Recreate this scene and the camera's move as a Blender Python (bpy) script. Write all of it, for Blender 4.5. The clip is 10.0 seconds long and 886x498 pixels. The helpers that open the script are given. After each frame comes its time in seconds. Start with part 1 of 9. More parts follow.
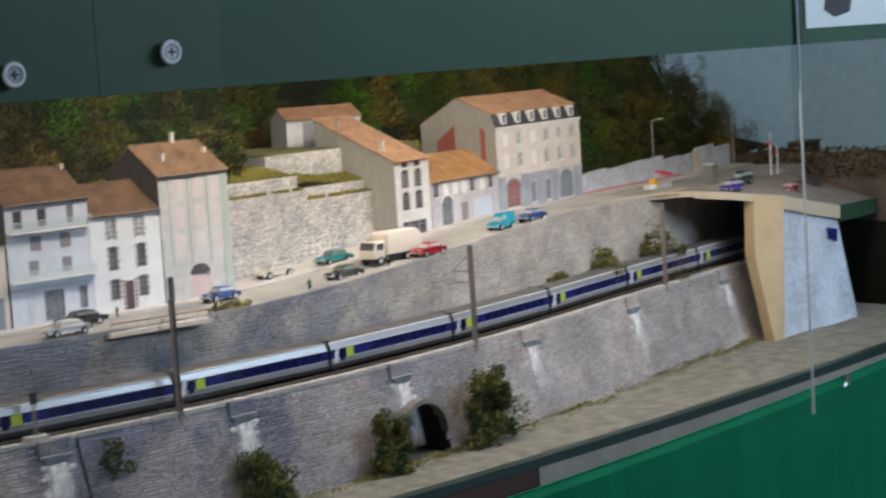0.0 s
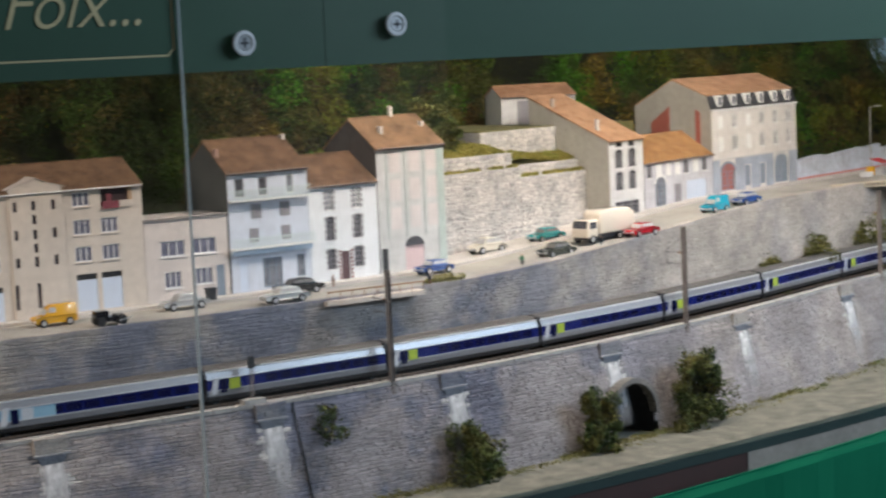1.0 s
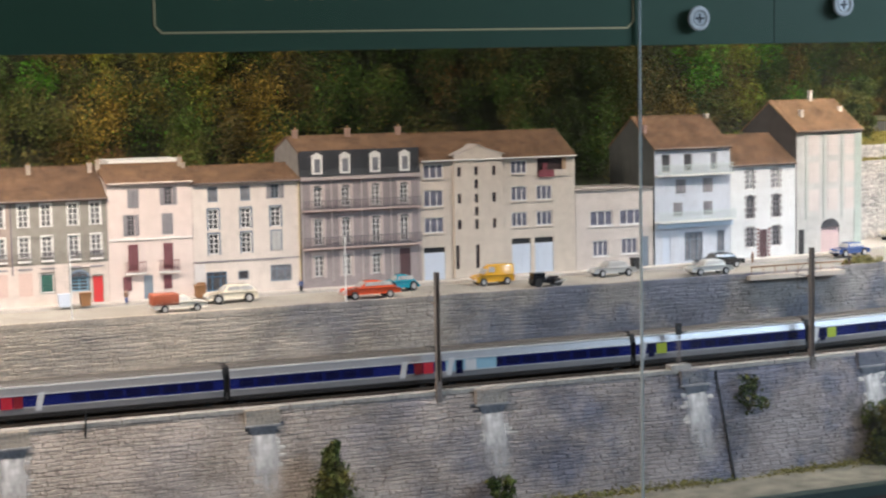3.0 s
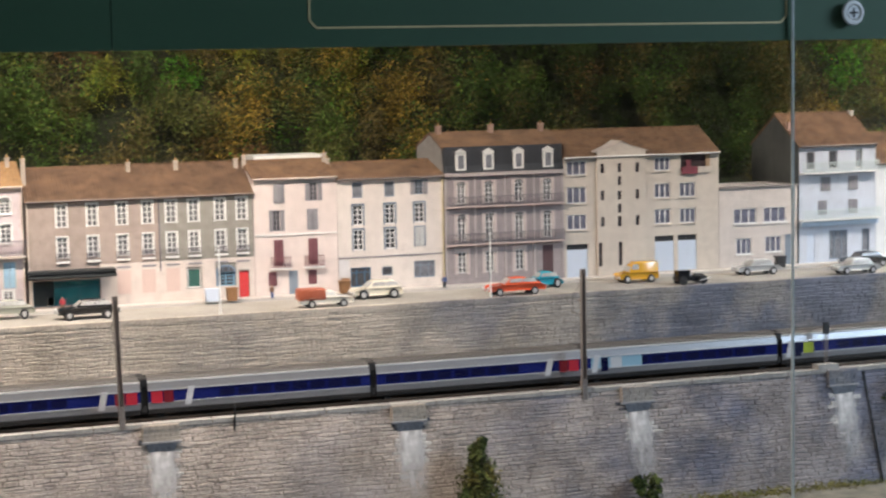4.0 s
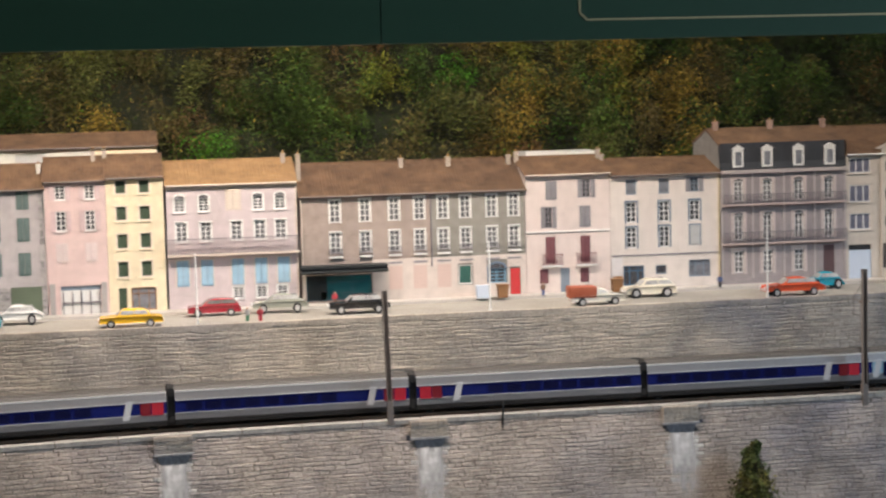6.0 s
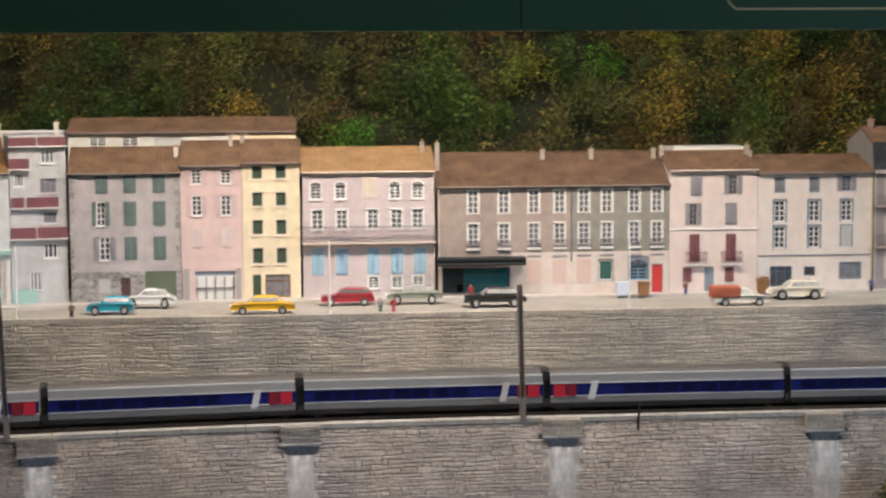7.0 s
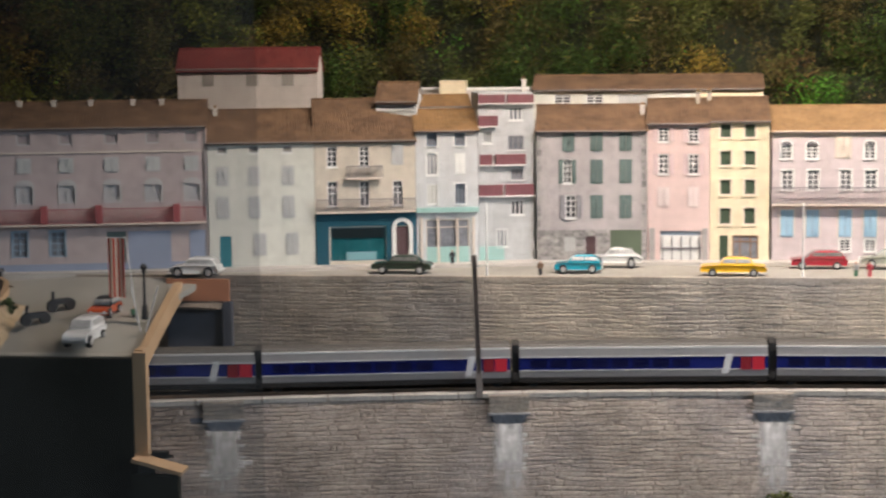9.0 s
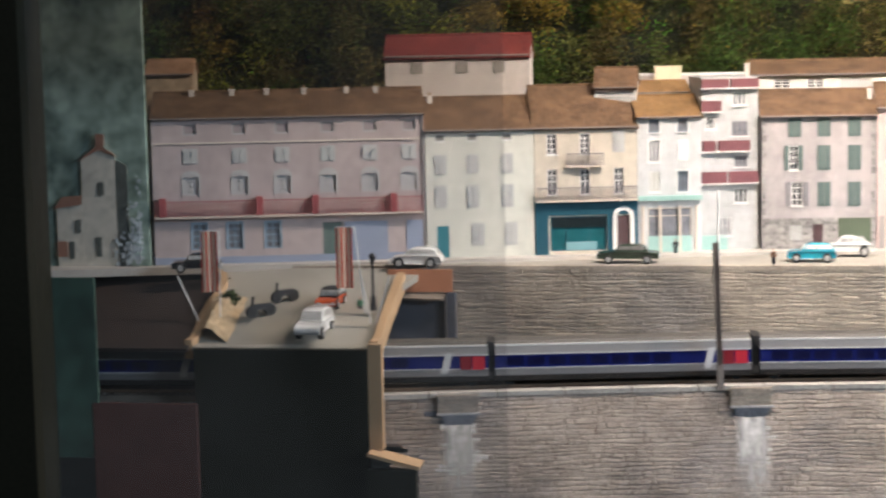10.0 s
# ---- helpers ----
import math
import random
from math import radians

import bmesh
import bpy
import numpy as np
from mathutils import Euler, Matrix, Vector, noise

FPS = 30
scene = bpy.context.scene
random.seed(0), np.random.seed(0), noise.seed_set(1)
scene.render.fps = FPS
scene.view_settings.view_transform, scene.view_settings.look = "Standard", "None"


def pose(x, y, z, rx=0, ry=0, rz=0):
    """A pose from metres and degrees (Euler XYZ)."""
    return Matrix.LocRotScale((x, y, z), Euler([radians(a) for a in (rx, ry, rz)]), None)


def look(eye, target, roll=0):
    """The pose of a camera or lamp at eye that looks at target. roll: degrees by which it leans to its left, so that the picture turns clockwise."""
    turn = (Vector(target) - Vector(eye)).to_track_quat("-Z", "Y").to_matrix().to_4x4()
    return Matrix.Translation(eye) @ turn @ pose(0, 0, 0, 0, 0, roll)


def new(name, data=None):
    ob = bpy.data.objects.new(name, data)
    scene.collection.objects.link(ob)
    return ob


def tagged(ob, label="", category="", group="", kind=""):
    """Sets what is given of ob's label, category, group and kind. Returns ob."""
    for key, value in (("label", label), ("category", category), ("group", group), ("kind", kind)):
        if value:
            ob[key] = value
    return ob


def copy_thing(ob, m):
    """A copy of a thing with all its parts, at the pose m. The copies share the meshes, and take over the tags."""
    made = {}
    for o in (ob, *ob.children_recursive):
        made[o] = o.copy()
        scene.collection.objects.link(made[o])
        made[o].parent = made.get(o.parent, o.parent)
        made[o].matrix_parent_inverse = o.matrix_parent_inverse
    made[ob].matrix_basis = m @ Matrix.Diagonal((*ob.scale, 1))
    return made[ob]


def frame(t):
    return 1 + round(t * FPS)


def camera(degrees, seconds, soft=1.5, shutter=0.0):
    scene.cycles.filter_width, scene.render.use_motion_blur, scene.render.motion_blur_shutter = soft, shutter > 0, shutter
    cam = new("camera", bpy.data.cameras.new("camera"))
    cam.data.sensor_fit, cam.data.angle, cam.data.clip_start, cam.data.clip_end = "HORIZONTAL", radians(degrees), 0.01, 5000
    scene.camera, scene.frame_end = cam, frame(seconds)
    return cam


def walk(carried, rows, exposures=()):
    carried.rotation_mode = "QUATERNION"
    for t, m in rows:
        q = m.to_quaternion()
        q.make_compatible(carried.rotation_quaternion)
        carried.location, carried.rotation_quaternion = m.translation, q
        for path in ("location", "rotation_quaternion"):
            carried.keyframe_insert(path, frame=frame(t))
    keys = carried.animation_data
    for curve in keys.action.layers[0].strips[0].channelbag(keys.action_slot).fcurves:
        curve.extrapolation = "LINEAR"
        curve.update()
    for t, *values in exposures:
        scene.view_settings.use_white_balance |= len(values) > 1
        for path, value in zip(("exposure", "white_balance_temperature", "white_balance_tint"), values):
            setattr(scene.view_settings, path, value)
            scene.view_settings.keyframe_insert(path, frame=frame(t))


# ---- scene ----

# Model railway street scene, HO scale, behind a green valance; metres, x along the street, y away from the viewer.
cam = camera(26.83, 10.0, soft=2.2, shutter=0.35)
PATH = [
    (0, look((-0.1774, -1.5456, 0.2759), (1.0530, 0.0165, 0.0618), -3.67)),
    (0.5, look((-0.1702, -1.5332, 0.2655), (0.9733, 0.0903, 0.0271), -3.38)),
    (1, look((-0.1970, -1.5391, 0.2663), (0.8597, 0.1450, 0.0492), -2.62)),
    (1.5, look((-0.2299, -1.5531, 0.2567), (0.7386, 0.1836, 0.0429), -2.00)),
    (2, look((-0.2735, -1.5720, 0.2512), (0.6177, 0.2062, 0.0420), -1.83)),
    (2.5, look((-0.3125, -1.5686, 0.2490), (0.5038, 0.2457, 0.0450), -1.38)),
    (2.7, look((-0.3223, -1.5635, 0.2441), (0.4655, 0.2637, 0.0420), -1.22)),
    (4, look((-0.3721, -1.5347, 0.2353), (0.2735, 0.3480, 0.0386), -1.10)),
    (4.5, look((-0.3778, -1.5293, 0.2286), (0.2015, 0.3752, 0.0349), -1.30)),
    (5, look((-0.3826, -1.5224, 0.2327), (0.1383, 0.3993, 0.0437), -1.30)),
    (5.5, look((-0.3669, -1.5187, 0.2287), (0.0687, 0.4245, 0.0440), -1.25)),
    (5.7, look((-0.3582, -1.5184, 0.2262), (0.0401, 0.4328, 0.0415), -1.41)),
    (7, look((-0.3240, -1.4766, 0.2170), (-0.1474, 0.5069, 0.0314), -0.37)),
    (7.5, look((-0.3091, -1.4504, 0.2087), (-0.2314, 0.5376, 0.0042), -0.08)),
    (8, look((-0.3124, -1.4359, 0.2040), (-0.3721, 0.5526, -0.0022), 0.00)),
    (8.5, look((-0.3501, -1.4341, 0.2176), (-0.5263, 0.5454, -0.0072), -0.35)),
    (9, look((-0.3928, -1.4483, 0.2205), (-0.6383, 0.5230, -0.0111), -0.65)),
    (9.5, look((-0.4411, -1.4471, 0.1982), (-0.7412, 0.5189, -0.0136), -1.15)),
    (10, look((-0.5359, -1.4246, 0.2048), (-0.8580, 0.5362, -0.0218), -1.16)),
]
EXPOSURES = [(0, -0.22), (1.0, -0.04), (1.5, 0.04), (2.5, 0.2), (4, 0.19), (5.5, 0.08), (7, -0.17), (8, -0.19), (8.5, -0.08), (9, 0.07), (9.5, 0.33), (10, 0.67)]
walk(cam, PATH, EXPOSURES)

# ---- light ----
world = bpy.data.worlds.new("hall_air")
scene.world = world
world.use_nodes = True
world.node_tree.nodes["Background"].inputs[0].default_value = (0.88, 0.92, 1.0, 1)
world.node_tree.nodes["Background"].inputs[1].default_value = 0.20


def area(name, place, target, sx, sy, power, colour):
    d = bpy.data.lights.new(name, "AREA")
    d.shape, d.size, d.size_y, d.energy, d.color = "RECTANGLE", sx, sy, power, colour
    ob = new(name, d)
    ob.matrix_world = look(place, target)
    return ob


# the warm tubes behind the valance, and the hall's big windows on the right
area("tube_light", (-0.215, 0.05, 0.46), (-0.215, 0.27, 0.0), 0.78, 0.05, 6.7, (1.0, 0.85, 0.755))
area("tube_light", (1.34, 0.09, 0.46), (1.34, 0.40, 0.0), 1.20, 0.05, 8.0, (1.0, 0.885, 0.80))
area("hall_window_light", (2.7, -1.6, 1.05), (1.1, 0.2, -0.1), 1.4, 0.6, 50.0, (0.60, 0.78, 1.0))
# added weak fill from the viewer's side, not a known lamp of the hall
area("hall_ceiling_light", (-0.6, -2.4, 1.6), (-0.2, 0.1, 0.0), 2.5, 1.0, 2.6, (1.0, 0.93, 0.85))

# ---- materials ----
MATS = {}


def paint(name, col, rough=0.75, var=0.12, fine=900.0, coarse=35.0, bump=0.15, metal=0.0, islands=0.0, second=None, coat=0.0, dist=0.0004, streak=1.0, stain_and_light=0.0):
    """Painted or stained surface: colour varied at two scales, fine relief."""
    if name in MATS:
        return MATS[name]
    m = bpy.data.materials.new(name)
    m.use_nodes = True
    nt = m.node_tree
    N, L = nt.nodes, nt.links
    p = N["Principled BSDF"]
    p.inputs["Roughness"].default_value = rough
    p.inputs["Metallic"].default_value = metal
    p.inputs["Coat Weight"].default_value = coat
    tc = N.new("ShaderNodeTexCoord")
    n1, n2 = N.new("ShaderNodeTexNoise"), N.new("ShaderNodeTexNoise")
    n1.inputs["Scale"].default_value, n2.inputs["Scale"].default_value = fine, coarse
    n1.inputs["Detail"].default_value = n2.inputs["Detail"].default_value = 4
    mp = N.new("ShaderNodeMapping")
    mp.inputs["Scale"].default_value = (1.0, 1.0, streak)
    L.new(tc.outputs["Object"], mp.inputs["Vector"])
    L.new(tc.outputs["Object"], n1.inputs["Vector"])
    L.new(mp.outputs[0], n2.inputs["Vector"])
    add = N.new("ShaderNodeMath")
    add.operation = "ADD"
    L.new(n1.outputs["Fac"], add.inputs[0])
    L.new(n2.outputs["Fac"], add.inputs[1])
    last = add.outputs[0]
    lo, hi = 0.72, 1.28
    if islands:
        geo, obi = N.new("ShaderNodeNewGeometry"), N.new("ShaderNodeObjectInfo")
        a2, fr, ml, a3 = (N.new("ShaderNodeMath") for _ in range(4))
        a2.operation, fr.operation, ml.operation, a3.operation = "ADD", "FRACT", "MULTIPLY_ADD", "ADD"
        L.new(geo.outputs["Random Per Island"], a2.inputs[0])
        L.new(obi.outputs["Random"], a2.inputs[1])
        L.new(a2.outputs[0], fr.inputs[0])
        L.new(fr.outputs[0], ml.inputs[0])
        ml.inputs[1].default_value, ml.inputs[2].default_value = islands, -islands / 2
        L.new(last, a3.inputs[0])
        L.new(ml.outputs[0], a3.inputs[1])
        last = a3.outputs[0]
    mr = N.new("ShaderNodeMapRange")
    mr.inputs["From Min"].default_value, mr.inputs["From Max"].default_value = lo, hi
    L.new(last, mr.inputs["Value"])
    mix = N.new("ShaderNodeMix")
    mix.data_type = "RGBA"
    other = second or tuple(min(1, c * (1 + var)) for c in col)
    dark = tuple(c * (1 - var) for c in col)
    mix.inputs[6].default_value, mix.inputs[7].default_value = (*dark, 1), (*other, 1)
    L.new(mr.outputs[0], mix.inputs[0])
    L.new(mix.outputs[2], p.inputs["Base Color"])
    if stain_and_light:
        # broad damp and sooty stains with ragged borders, tinted bluer for the cool light
        ge, n3, m3, sm = N.new("ShaderNodeNewGeometry"), N.new("ShaderNodeTexNoise"), N.new("ShaderNodeMapRange"), N.new("ShaderNodeMix")
        n3.inputs["Scale"].default_value, n3.inputs["Detail"].default_value, n3.inputs["Roughness"].default_value = 8.0, 6, 0.62
        m3.inputs["From Min"].default_value, m3.inputs["From Max"].default_value = 0.46, 0.70
        m3.inputs["To Max"].default_value = stain_and_light
        sm.data_type, sm.blend_type = "RGBA", "MULTIPLY"
        sm.inputs[7].default_value = (0.37, 0.435, 0.625, 1)
        L.new(ge.outputs["Position"], n3.inputs["Vector"])
        L.new(n3.outputs["Fac"], m3.inputs["Value"])
        # stain and painted bluish light both grow towards the far modules
        sx, mx2, mm = N.new("ShaderNodeSeparateXYZ"), N.new("ShaderNodeMapRange"), N.new("ShaderNodeMath")
        mx2.inputs["From Min"].default_value, mx2.inputs["From Max"].default_value = 0.1, 0.65
        mx2.inputs["To Min"].default_value, mx2.inputs["To Max"].default_value = 0.60, 1.85
        mm.operation = "MULTIPLY"
        L.new(ge.outputs["Position"], sx.inputs[0])
        L.new(sx.outputs["X"], mx2.inputs["Value"])
        L.new(m3.outputs[0], mm.inputs[0])
        L.new(mx2.outputs[0], mm.inputs[1])
        # the modules beyond the joint are greyer all over, light partly painted in
        mx3, ad = N.new("ShaderNodeMapRange"), N.new("ShaderNodeMath")
        mx3.inputs["From Min"].default_value, mx3.inputs["From Max"].default_value = 0.10, 0.65
        mx3.inputs["To Max"].default_value = 0.55 if stain_and_light > 0.5 else 0.0
        ad.operation, ad.use_clamp = "ADD", True
        L.new(sx.outputs["X"], mx3.inputs["Value"])
        mx4, fin = N.new("ShaderNodeMapRange"), N.new("ShaderNodeMath")
        mx4.inputs["From Min"].default_value, mx4.inputs["From Max"].default_value = 0.95, 1.35
        mx4.inputs["To Min"].default_value, mx4.inputs["To Max"].default_value = 1.0, 0.48
        fin.operation = "MULTIPLY"
        L.new(sx.outputs["X"], mx4.inputs["Value"])
        L.new(mm.outputs[0], ad.inputs[0])
        L.new(mx3.outputs[0], ad.inputs[1])
        L.new(ad.outputs[0], fin.inputs[0])
        L.new(mx4.outputs[0], fin.inputs[1])
        L.new(fin.outputs[0], sm.inputs[0])
        L.new(mix.outputs[2], sm.inputs[6])
        # mottled brown darkening that grows towards the left bridge
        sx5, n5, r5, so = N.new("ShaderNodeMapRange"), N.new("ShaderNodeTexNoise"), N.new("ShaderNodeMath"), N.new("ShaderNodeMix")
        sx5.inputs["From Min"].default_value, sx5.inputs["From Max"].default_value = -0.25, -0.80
        sx5.inputs["To Max"].default_value = 1.3 if stain_and_light > 0.5 else 0.0
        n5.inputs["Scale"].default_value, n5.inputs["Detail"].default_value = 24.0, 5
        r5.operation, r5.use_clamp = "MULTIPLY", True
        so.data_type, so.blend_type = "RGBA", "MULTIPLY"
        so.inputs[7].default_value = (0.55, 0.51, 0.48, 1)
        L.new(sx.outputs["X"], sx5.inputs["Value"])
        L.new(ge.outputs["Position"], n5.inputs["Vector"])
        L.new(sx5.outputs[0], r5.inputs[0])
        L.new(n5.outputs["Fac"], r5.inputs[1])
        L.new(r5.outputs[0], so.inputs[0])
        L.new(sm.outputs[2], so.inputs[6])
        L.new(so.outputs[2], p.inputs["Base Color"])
    if bump:
        b = N.new("ShaderNodeBump")
        b.inputs["Strength"].default_value, b.inputs["Distance"].default_value = bump, dist
        L.new(n1.outputs["Fac"], b.inputs["Height"])
        L.new(b.outputs[0], p.inputs["Normal"])
    MATS[name] = m
    return m


def tiles(name, col, second):
    """Clay roof tiles: fine columns of relief down the slope, mottled colour."""
    m = paint(name, col, 0.85, 0.2, 260.0, 55.0, 0.3, second=second)
    nt = m.node_tree
    N, L = nt.nodes, nt.links
    w = N.new("ShaderNodeTexWave")
    w.inputs["Scale"].default_value, w.inputs["Distortion"].default_value = 140.0, 2.5
    tc = next(n for n in N if n.bl_idname == "ShaderNodeTexCoord")
    L.new(tc.outputs["Object"], w.inputs["Vector"])
    b = next(n for n in N if n.bl_idname == "ShaderNodeBump")
    L.new(w.outputs["Fac"], b.inputs["Height"])
    b.inputs["Strength"].default_value, b.inputs["Distance"].default_value = 0.5, 0.0006
    return m


def leafy(name, stops, big=9.0, lo=0.72, hi=1.28):
    """Foliage: a tint for each tree by place, a lighter or darker one for each leaf."""
    m = bpy.data.materials.new(name)
    m.use_nodes = True
    N, L = m.node_tree.nodes, m.node_tree.links
    p = N["Principled BSDF"]
    p.inputs["Roughness"].default_value = 0.85
    p.inputs["Specular IOR Level"].default_value = 0.15
    tc, vo, ramp = N.new("ShaderNodeTexCoord"), N.new("ShaderNodeTexVoronoi"), N.new("ShaderNodeValToRGB")
    nz = N.new("ShaderNodeTexNoise")
    nz.inputs["Scale"].default_value, nz.inputs["Detail"].default_value = 30.0, 3
    dv = N.new("ShaderNodeMix")
    dv.data_type, dv.blend_type = "RGBA", "ADD"
    dv.inputs[0].default_value = 0.035
    L.new(tc.outputs["Object"], nz.inputs["Vector"])
    L.new(tc.outputs["Object"], dv.inputs[6])
    L.new(nz.outputs["Color"], dv.inputs[7])
    vo.inputs["Scale"].default_value = big
    L.new(dv.outputs[2], vo.inputs["Vector"])
    L.new(vo.outputs["Color"], ramp.inputs[0])
    els = ramp.color_ramp.elements
    while len(els) < len(stops):
        els.new(0.5)
    for e, (pos, c) in zip(els, stops):
        e.position, e.color = pos, (*c, 1)
    geo, mr = N.new("ShaderNodeNewGeometry"), N.new("ShaderNodeMapRange")
    mr.inputs["To Min"].default_value, mr.inputs["To Max"].default_value = lo, hi
    pw = N.new("ShaderNodeMath")
    pw.operation = "POWER"
    pw.inputs[1].default_value = 1.0 if hi < 1.5 else 2.0
    L.new(geo.outputs["Random Per Island"], pw.inputs[0])
    L.new(pw.outputs[0], mr.inputs["Value"])
    mul = N.new("ShaderNodeVectorMath")
    mul.operation = "SCALE"
    L.new(ramp.outputs[0], mul.inputs[0])
    L.new(mr.outputs[0], mul.inputs["Scale"])
    L.new(mul.outputs[0], p.inputs["Base Color"])
    MATS[name] = m
    return m


def soft_stain(name, col):
    """A lime wash that thins out towards its sides and its foot, with ragged runs."""
    m = paint(name, col, 0.9, 0.2, 300.0, 60.0, 0.3)
    N, L = m.node_tree.nodes, m.node_tree.links
    tc, sp, ab, ax, az, nz, mu, m2, ad = (N.new("ShaderNode" + k) for k in ("TexCoord", "SeparateXYZ", "Math", "MapRange", "MapRange", "TexNoise", "Math", "Math", "Math"))
    mp, tr, mix = N.new("ShaderNodeMapping"), N.new("ShaderNodeBsdfTransparent"), N.new("ShaderNodeMixShader")
    ab.operation, mu.operation, m2.operation, ad.operation = "ABSOLUTE", "MULTIPLY", "MULTIPLY_ADD", "MULTIPLY"
    ax.inputs["From Min"].default_value, ax.inputs["From Max"].default_value, ax.inputs["To Min"].default_value, ax.inputs["To Max"].default_value = 0.005, 0.0165, 1.0, 0.0
    az.inputs["From Min"].default_value, az.inputs["From Max"].default_value, az.inputs["To Min"].default_value, az.inputs["To Max"].default_value = -0.095, -0.045, 0.12, 1.0
    nz.inputs["Scale"].default_value, nz.inputs["Detail"].default_value = 160.0, 4
    mp.inputs["Scale"].default_value = (1.0, 1.0, 0.25)
    m2.inputs[1].default_value, m2.inputs[2].default_value = 1.6, -0.1
    m2.use_clamp = True
    L.new(tc.outputs["Object"], sp.inputs[0])
    L.new(sp.outputs["X"], ab.inputs[0])
    L.new(ab.outputs[0], ax.inputs["Value"])
    L.new(sp.outputs["Z"], az.inputs["Value"])
    L.new(tc.outputs["Object"], mp.inputs["Vector"])
    L.new(mp.outputs[0], nz.inputs["Vector"])
    L.new(nz.outputs["Fac"], m2.inputs[0])
    L.new(ax.outputs[0], mu.inputs[0])
    L.new(az.outputs[0], mu.inputs[1])
    L.new(mu.outputs[0], ad.inputs[0])
    L.new(m2.outputs[0], ad.inputs[1])
    L.new(ad.outputs[0], mix.inputs[0])
    L.new(tr.outputs[0], mix.inputs[1])
    L.new(N["Principled BSDF"].outputs[0], mix.inputs[2])
    L.new(mix.outputs[0], N["Material Output"].inputs["Surface"])
    return m


def glassy(name, tint, rough=0.06):
    """Dark window glass with a gloss."""
    m = paint(name, tint, rough, 0.3, 300.0, 60.0, 0.0)
    m.node_tree.nodes["Principled BSDF"].inputs["IOR"].default_value = 1.5
    return m


def clear_pane(name, dust=0.0, clear=0.987):
    """Clear acrylic sheet: lets light through, with a Fresnel gloss."""
    m = bpy.data.materials.new(name)
    m.use_nodes = True
    N, L = m.node_tree.nodes, m.node_tree.links
    N.remove(N["Principled BSDF"])
    tr, gl, mx, fr = N.new("ShaderNodeBsdfTransparent"), N.new("ShaderNodeBsdfGlossy"), N.new("ShaderNodeMixShader"), N.new("ShaderNodeLayerWeight")
    tr.inputs[0].default_value = (clear - 0.002, clear + 0.005, clear + 0.001, 1)
    gl.inputs["Roughness"].default_value = 0.02
    po, ma = N.new("ShaderNodeMath"), N.new("ShaderNodeMath")
    po.operation, ma.operation = "POWER", "MULTIPLY_ADD"
    po.inputs[1].default_value, ma.inputs[1].default_value, ma.inputs[2].default_value = 5.0, 0.9, 0.018
    L.new(fr.outputs["Facing"], po.inputs[0])
    L.new(po.outputs[0], ma.inputs[0])
    L.new(ma.outputs[0], mx.inputs[0])
    L.new(tr.outputs[0], mx.inputs[1])
    L.new(gl.outputs[0], mx.inputs[2])
    # thin uneven dust on the sheet
    du, m2, nz, rg = N.new("ShaderNodeBsdfDiffuse"), N.new("ShaderNodeMixShader"), N.new("ShaderNodeTexNoise"), N.new("ShaderNodeMapRange")
    tc = N.new("ShaderNodeTexCoord")
    nz.inputs["Scale"].default_value, nz.inputs["Detail"].default_value = 5.0, 3
    rg.inputs["From Min"].default_value, rg.inputs["From Max"].default_value = 0.35, 0.7
    rg.inputs["To Min"].default_value, rg.inputs["To Max"].default_value = 0.25 * dust, dust
    du.inputs[0].default_value = (0.74, 0.70, 0.65, 1)
    L.new(tc.outputs["Object"], nz.inputs["Vector"])
    L.new(nz.outputs["Fac"], rg.inputs["Value"])
    L.new(rg.outputs[0], m2.inputs[0])
    L.new(mx.outputs[0], m2.inputs[1])
    L.new(du.outputs[0], m2.inputs[2])
    L.new(m2.outputs[0], N["Material Output"].inputs["Surface"])
    return m


M_STONE = paint("grey_limestone", (0.47, 0.41, 0.34), 0.9, 0.34, 420.0, 22.0, 0.6, islands=0.15, second=(0.66, 0.58, 0.485), dist=0.0007, stain_and_light=0.75)
M_STONE_LOW = paint("brownish_limestone", (0.42, 0.36, 0.315), 0.9, 0.34, 420.0, 22.0, 0.6, islands=0.18, second=(0.60, 0.52, 0.46), dist=0.0007, stain_and_light=0.78)
M_LIME = paint("limewashed_stone", (0.53, 0.505, 0.48), 0.9, 0.25, 300.0, 40.0, 0.5, islands=0.2)
M_CHUTE = soft_stain("lime_stain_plaster", (0.74, 0.73, 0.73))
M_LEDGE = paint("bluish_ledge", (0.36, 0.36, 0.375), 0.85, 0.25, 300.0, 60.0, 0.3)
M_OUTLET = paint("stained_outlet", (0.21, 0.215, 0.24), 0.85, 0.3, 300.0, 90.0, 0.4)
M_DARKSTONE = paint("dark_stone_and_shade", (0.075, 0.08, 0.10), 0.85, 0.3, 300.0, 40.0, 0.5, islands=0.4)
M_CHUTE_DULL = soft_stain("dull_lime_plaster", (0.55, 0.53, 0.51))
M_MORTAR_PALE = paint("sandy_wall_mortar", (0.46, 0.395, 0.32), 0.95, 0.3, 400.0, 17.0, 0.5, second=(0.64, 0.56, 0.465), stain_and_light=0.75)
M_MORTAR = paint("wall_mortar", (0.16, 0.135, 0.11), 0.95, 0.3, 400.0, 17.0, 0.5, second=(0.42, 0.36, 0.30), stain_and_light=0.75)
M_RUBBLE = paint("pale_rubble_stone", (0.44, 0.425, 0.42), 0.9, 0.3, 300.0, 30.0, 0.6, islands=0.36, second=(0.66, 0.625, 0.585))
M_CAP = paint("capping_stone", (0.42, 0.40, 0.37), 0.9, 0.25, 300.0, 30.0, 0.4)
